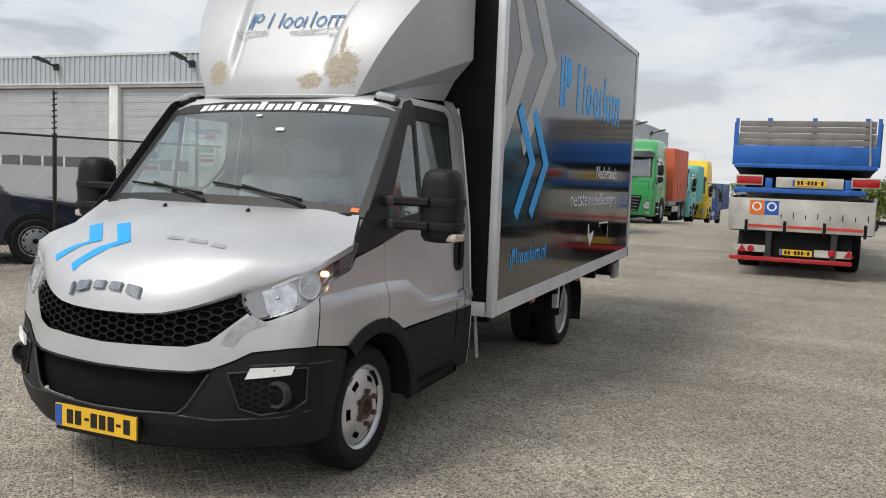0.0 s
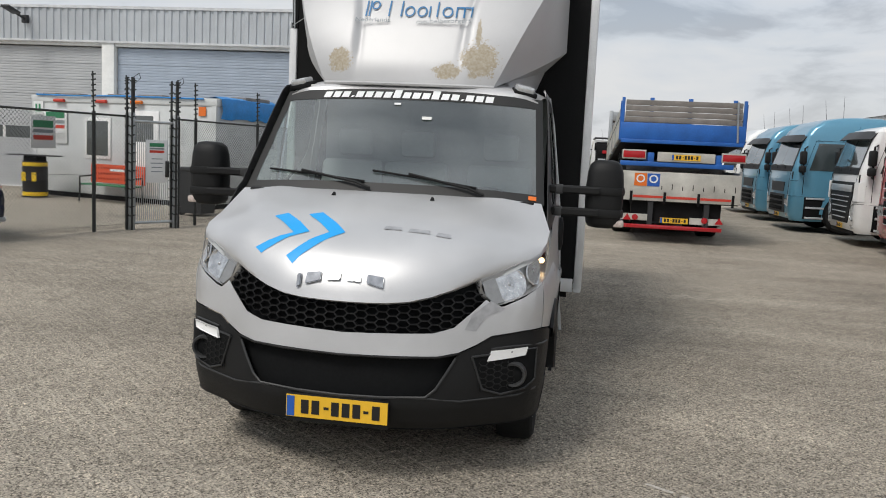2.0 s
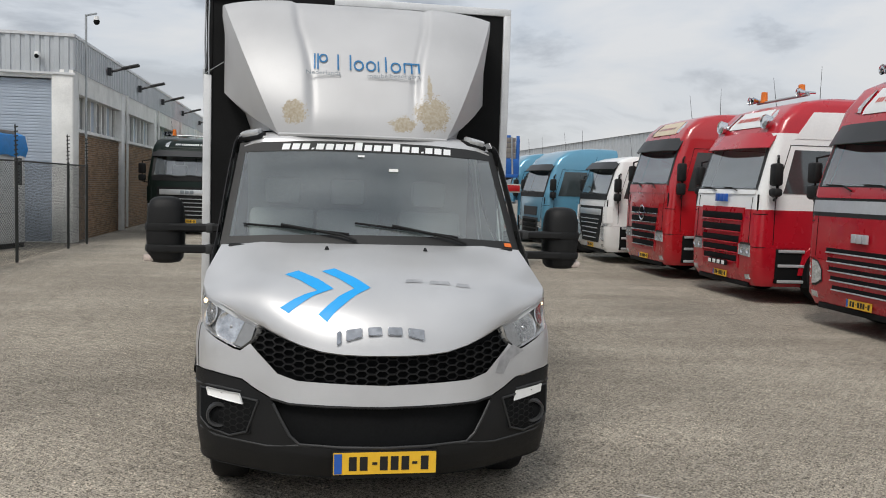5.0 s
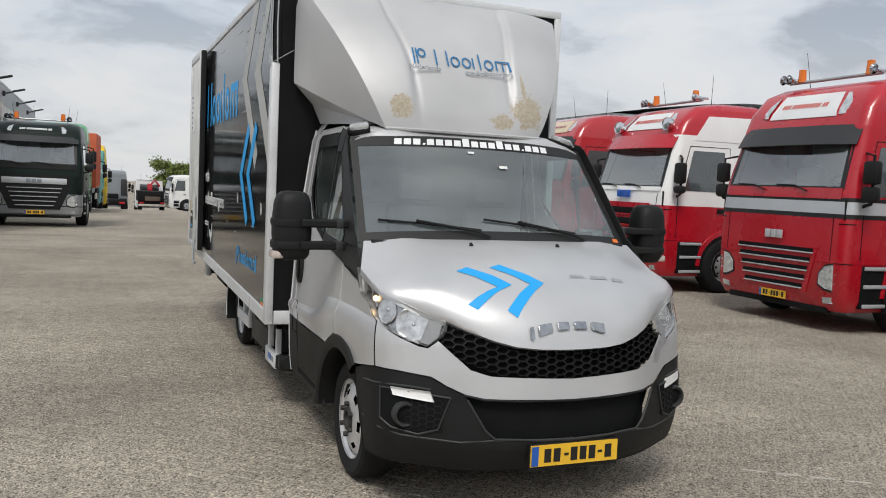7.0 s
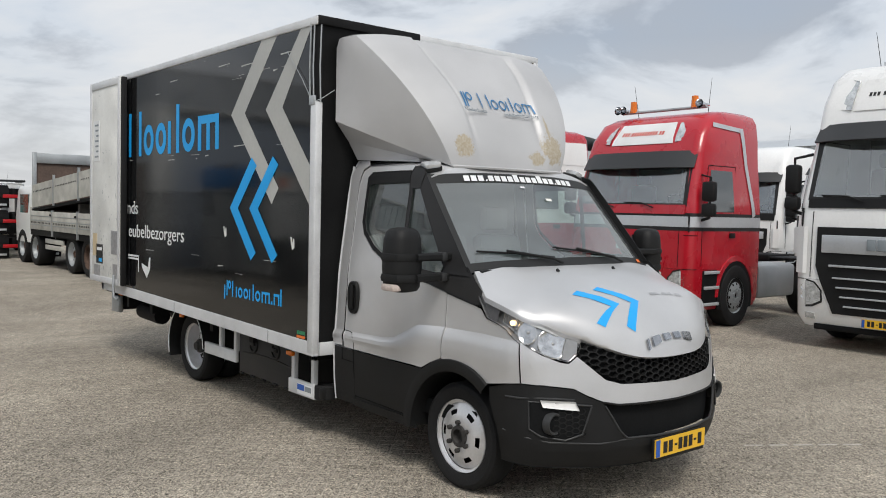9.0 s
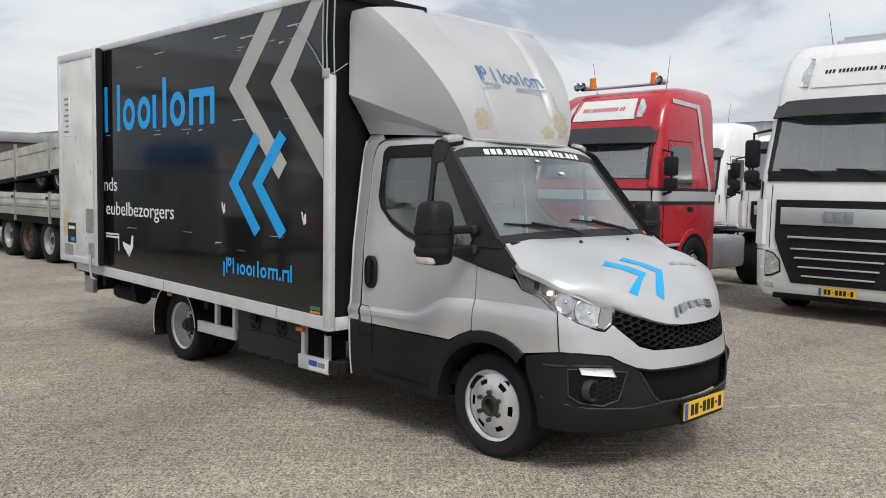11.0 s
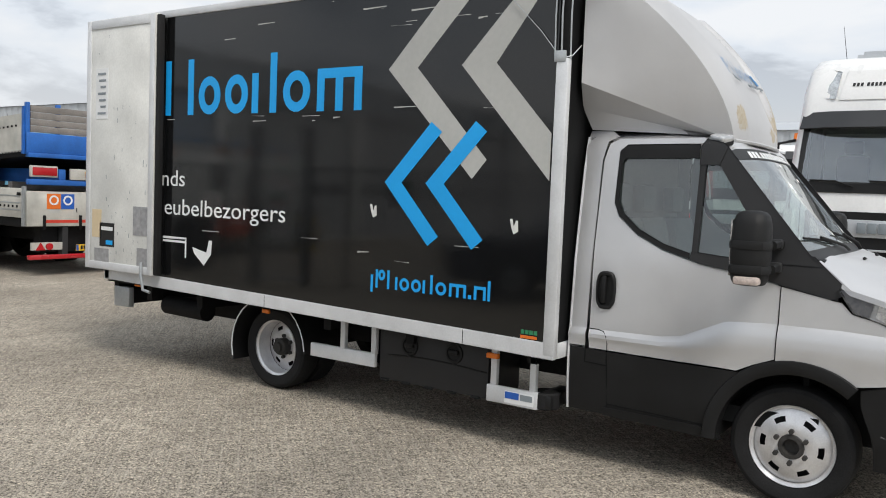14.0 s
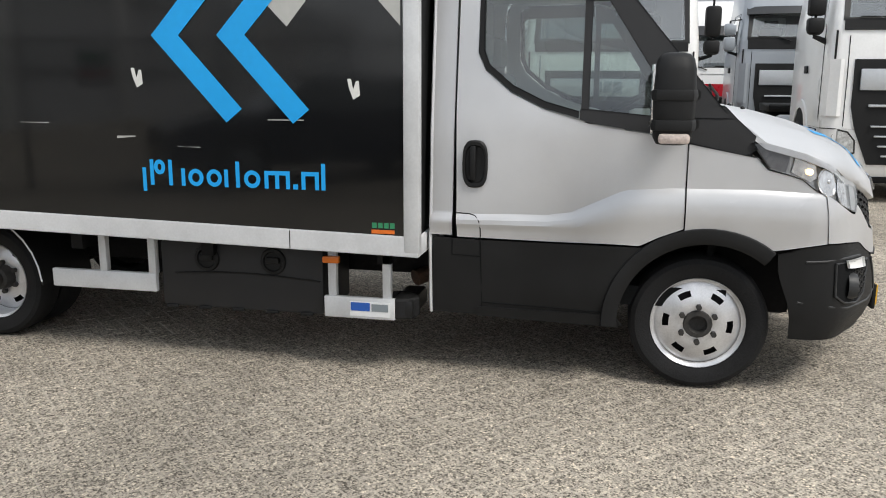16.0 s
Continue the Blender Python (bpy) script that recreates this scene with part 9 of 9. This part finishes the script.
# ---- dark estate car behind the fence ----
def build_car():
    t = thing("estate_car", "dark blue estate car parked behind the fence", "car", at=pose(-8.25, 7.9, 0, 0, 0, 141))
    # nose at the origin, the car runs back along +y
    prof = [(-0.10, 0.30), (-0.14, 0.55), (-0.10, 0.84), (0.2, 0.96), (1.35, 1.10), (4.55, 1.08), (4.72, 0.9), (4.75, 0.40), (4.6, 0.28)]
    bm = bmesh.new()
    slab(bm, prof, "x", -0.93, 0.93)
    bmesh.ops.bevel(bm, geom=bm.edges[:], offset=0.07, segments=3, affect="EDGES")
    part("body", bm, M_CAR, t)
    bm = bmesh.new()
    hexa(bm, [(-0.86, 1.20, 1.06), (0.86, 1.20, 1.06), (0.86, 4.6, 1.05), (-0.86, 4.6, 1.05), (-0.64, 2.05, 1.54), (0.64, 2.05, 1.54), (0.64, 4.1, 1.53), (-0.64, 4.1, 1.53)])
    bmesh.ops.bevel(bm, geom=bm.edges[:], offset=0.05, segments=2, affect="EDGES")
    part("cabin", bm, M_TRUCK_GLASS, t)
    part("roof", box(-0.62, 0.62, 2.05, 4.1, 1.52, 1.58, 0.025), M_CAR, t)
    part("front_grille", box(-0.42, 0.42, -0.16, -0.11, 0.58, 0.84, 0.02), M_DARK, t)
    part("grille_frame", box(-0.45, 0.45, -0.155, -0.13, 0.84, 0.87, 0.006), M_CHROME, t)
    for s in (-1, 1):
        bm = box(-0.20, 0.20, -0.10, 0.10, -0.06, 0.06, 0.03)
        bmesh.ops.transform(bm, matrix=pose(s * 0.72, 0.02, 0.80, 0, 0, s * 30), verts=bm.verts[:])
        part("headlamp", bm, M_REFLECTOR, t, "clear headlamp")
        part("bumper_trim", box(s * 0.6 - 0.25, s * 0.6 + 0.25, -0.15, -0.06, 0.30, 0.38, 0.02), M_GALV, t)
        for y in (0.92, 3.78):
            rings = []
            for yy, z in arc(y, 0.36, 1.0, 0, 180, 12):
                dd = Vector((yy - y, z - 0.36))
                rings.append([(s * xx, y + dd.x * r, 0.36 + dd.y * r) for r, xx in ((0.46, 0.925), (0.45, 0.95), (0.39, 0.95), (0.385, 0.7))])
            bm = bmesh.new()
            loft(bm, rings)
            part("wheel_arch", bm, M_BLACK_PLASTIC, t)
            bm = bmesh.new()
            slab(bm, [(y + 0.39 * math.cos(radians(a)), 0.36 + 0.39 * math.sin(radians(a))) for a in range(0, 360, 20)], "x", s * 0.93, s * 0.945)
            part("wheel_well", bm, M_DARK, t)
            wheel(t, s * 0.86, y, 0.36, 0.36, 0.24, 0.25, s, dish=-0.02, slots=10, nuts=5, seg=30, rim_mat=M_GALV, hub_mat=M_GALV)
        bm = box(-0.09, 0.09, -0.06, 0.06, -0.06, 0.06, 0.03)
        bmesh.ops.translate(bm, verts=bm.verts[:], vec=(s * 1.02, 1.75, 1.02))
        part("door_mirror", bm, M_CAR, t)
    number_plate(t, -0.26, 0.26, 0.42, 0.53, -0.15)


build_car()


# ---- far halls and trees ----
def hall(name, x0, x1, y0, y1, z, label):
    h = thing(name, label, "building", kind="structure")
    part("wall", box(x0, x1, y0, y1, 0, z), M_CLADDING, h)
    bm = bmesh.new()
    ribbed(bm, (x0 - 0.02, y1), (x0 - 0.02, y0), (-1, 0), 0.5, z, 0.9, 0.06)
    part("cladding", bm, M_CLADDING, h, smooth=0)
    bm = bmesh.new()
    rows = []
    for y in (y0 - 0.2, y1 + 0.2):
        rows.append([(x0 - 0.2 + (x1 - x0 + 0.4) * i / 8, y, z + 1.6 * math.sin(math.pi * i / 8)) for i in range(9)])
    loft(bm, rows)
    part("roof", bm, M_CLADDING, h)


hall("far_hall", 30, 60, 45, 130, 7.2, "pale grey hall with a curved roof behind the lorries")
hall("side_hall", 46, 75, -20, 32, 6.2, "grey corrugated hall beyond the second row of lorries")


def tree(m, seed, tall):
    rnd = random.Random(seed)
    t = thing("tree", "bushy tree in fresh spring leaf beyond the yard", "tree", "trees beyond the yard", at=m)
    bm = bmesh.new()
    tips = []
    tube(bm, (0, 0, 0), (0.1, 0, tall * 0.4), 0.22, 8, 0.14)
    for k in range(15):
        a, z = rnd.uniform(0, 6.28), tall * rnd.uniform(0.12, 0.45)
        p = Vector((0.08, 0, z))
        q = p + Vector((math.cos(a) * tall * 0.22, math.sin(a) * tall * 0.22, tall * rnd.uniform(0.02, 0.42)))
        tube(bm, p, q, 0.09, 6, 0.03)
        tips.append(q)
        for _ in range(2):
            r = q + Vector((rnd.uniform(-1, 1), rnd.uniform(-1, 1), rnd.uniform(0.2, 1.0))) * tall * 0.13
            tube(bm, q, r, 0.03, 5, 0.012)
            tips.append(r)
    part("trunk", bm, M_BARK, t)
    verts, faces = [], []
    for q in tips:
        for _ in range(230):
            c = q + Vector((rnd.gauss(0, 1), rnd.gauss(0, 1), rnd.gauss(0, 0.8))) * tall * 0.066
            u = Vector((rnd.gauss(0, 1), rnd.gauss(0, 1), rnd.gauss(0, 1))).normalized() * rnd.uniform(0.10, 0.2)
            v = u.cross(Vector((rnd.gauss(0, 1), rnd.gauss(0, 1), rnd.gauss(0, 1)))).normalized() * rnd.uniform(0.08, 0.18)
            k = len(verts)
            verts += [c - u, c + v, c + u, c - v]
            faces.append((k, k + 1, k + 2, k + 3))
    me = bpy.data.meshes.new("crown")
    me.from_pydata(verts, [], faces)
    me.materials.append(M_LEAF)
    o = new("crown", me)
    o.parent = t
    tagged(o, kind="stuff")


for k, (x, y, h) in enumerate(((6.6, 118, 6.6), (10.8, 119, 6.4), (13.4, 121, 6.2), (18.0, 126, 6.8), (-4.5, 124, 5.6), (25, 128, 6.0))):
    tree(pose(x, y, ground_z(y), 0, 0, 40 * k), 20 + k, h)


# ---- block paving ----
def build_paving():
    W, J = 0.105, 0.0085
    turn = radians(47)
    ca, sa = math.cos(turn), math.sin(turn)
    rnd = random.Random(5)
    verts, faces = [], []
    near = []
    n = 230
    proto = {}
    for upright in (False, True):
        a, b = (W, 2 * W) if upright else (2 * W, W)
        bm = bmesh.new()
        c = 0.004
        lo = [bm.verts.new(p) for p in ((J / 2, J / 2, -0.0035), (a - J / 2, J / 2, -0.0035), (a - J / 2, b - J / 2, -0.0035), (J / 2, b - J / 2, -0.0035))]
        hi = [bm.verts.new(p) for p in ((J / 2 + c, J / 2 + c, 0), (a - J / 2 - c, J / 2 + c, 0), (a - J / 2 - c, b - J / 2 - c, 0), (J / 2 + c, b - J / 2 - c, 0))]
        bm.faces.new(hi)
        for i in range(4):
            bm.faces.new((lo[i], lo[(i + 1) % 4], hi[(i + 1) % 4], hi[i]))
        me = bpy.data.meshes.new("paver")
        bm.to_mesh(me)
        bm.free()
        me.materials.append(M_PAVER)
        proto[upright] = me
    for i in range(-n, n):
        for j in range(-n, n):
            s = (i - j) % 4
            if s not in (0, 3):
                continue
            u, v = i * W, j * W
            x, y = u * ca - v * sa - 0.5, u * sa + v * ca + 1.5
            if not (-8.6 < x < 9.5 and -5.5 < y < 16.0) or x < -7.9 + 0.02 * y and y > 6:
                continue
            upright = s == 3
            z = rnd.uniform(-0.0012, 0.0004)
            if -4.35 < x < -2.75 and 0.2 < y < 3.9 and len(near) < 290:
                near.append((upright, x, y, z))
                continue
            a, b = (W, 2 * W) if upright else (2 * W, W)
            tx, ty = rnd.uniform(-0.004, 0.004), rnd.uniform(-0.004, 0.004)
            k = len(verts)
            c = 0.004
            for p, q, h in ((J / 2, J / 2, -0.0035), (a - J / 2, J / 2, -0.0035), (a - J / 2, b - J / 2, -0.0035), (J / 2, b - J / 2, -0.0035), (J / 2 + c, J / 2 + c, 0), (a - J / 2 - c, J / 2 + c, 0), (a - J / 2 - c, b - J / 2 - c, 0), (J / 2 + c, b - J / 2 - c, 0)):
                hh = h + z + ((p - a / 2) * tx + (q - b / 2) * ty if h == 0 else 0)
                verts.append((x + p * ca - q * sa, y + p * sa + q * ca, hh))
            faces += [(k + 4, k + 5, k + 6, k + 7), (k, k + 1, k + 5, k + 4), (k + 1, k + 2, k + 6, k + 5), (k + 2, k + 3, k + 7, k + 6), (k + 3, k, k + 4, k + 7)]
    me = bpy.data.meshes.new("paver_field")
    me.from_pydata(verts, [], faces)
    me.materials.append(M_PAVER_FIELD)
    o = new("paver_field", me)
    o.parent = ground
    tagged(o, "grey concrete block pavers in herringbone bond", kind="stuff")
    for upright, x, y, z in near:
        o = new("paver", proto[upright])
        o.matrix_local = pose(x, y, z, 0, 0, 47)
        o.parent = ground


bm = bmesh.new()
bm.faces.new([bm.verts.new(p) for p in ((-8.5, -5.4, -0.0030), (9.4, -5.4, -0.0030), (9.4, 15.9, -0.0030), (-7.6, 15.9, -0.0030), (-7.7, 6.0, -0.0030), (-8.5, 6.0, -0.0030))])
part("joint_bed", bm, M_JOINT, ground, "pale sand between the pavers")
build_paving()
mark = thing("chalk_mark", "faint broken chalk line on the block paving", "marking")
for k in range(5):
    a = 1.55 + 0.17 * k
    bm = bmesh.new()
    hexa(bm, [(a, 0.46 - 0.115 * k, -0.001), (a + 0.13, 0.375 - 0.115 * k, -0.001), (a + 0.145, 0.395 - 0.115 * k, -0.001), (a + 0.015, 0.48 - 0.115 * k, -0.001), (a, 0.46 - 0.115 * k, 0.0012), (a + 0.13, 0.375 - 0.115 * k, 0.0012), (a + 0.145, 0.395 - 0.115 * k, 0.0012), (a + 0.015, 0.48 - 0.115 * k, 0.0012)])
    part("chalk_dash", bm, M_CHALK, mark, smooth=0)
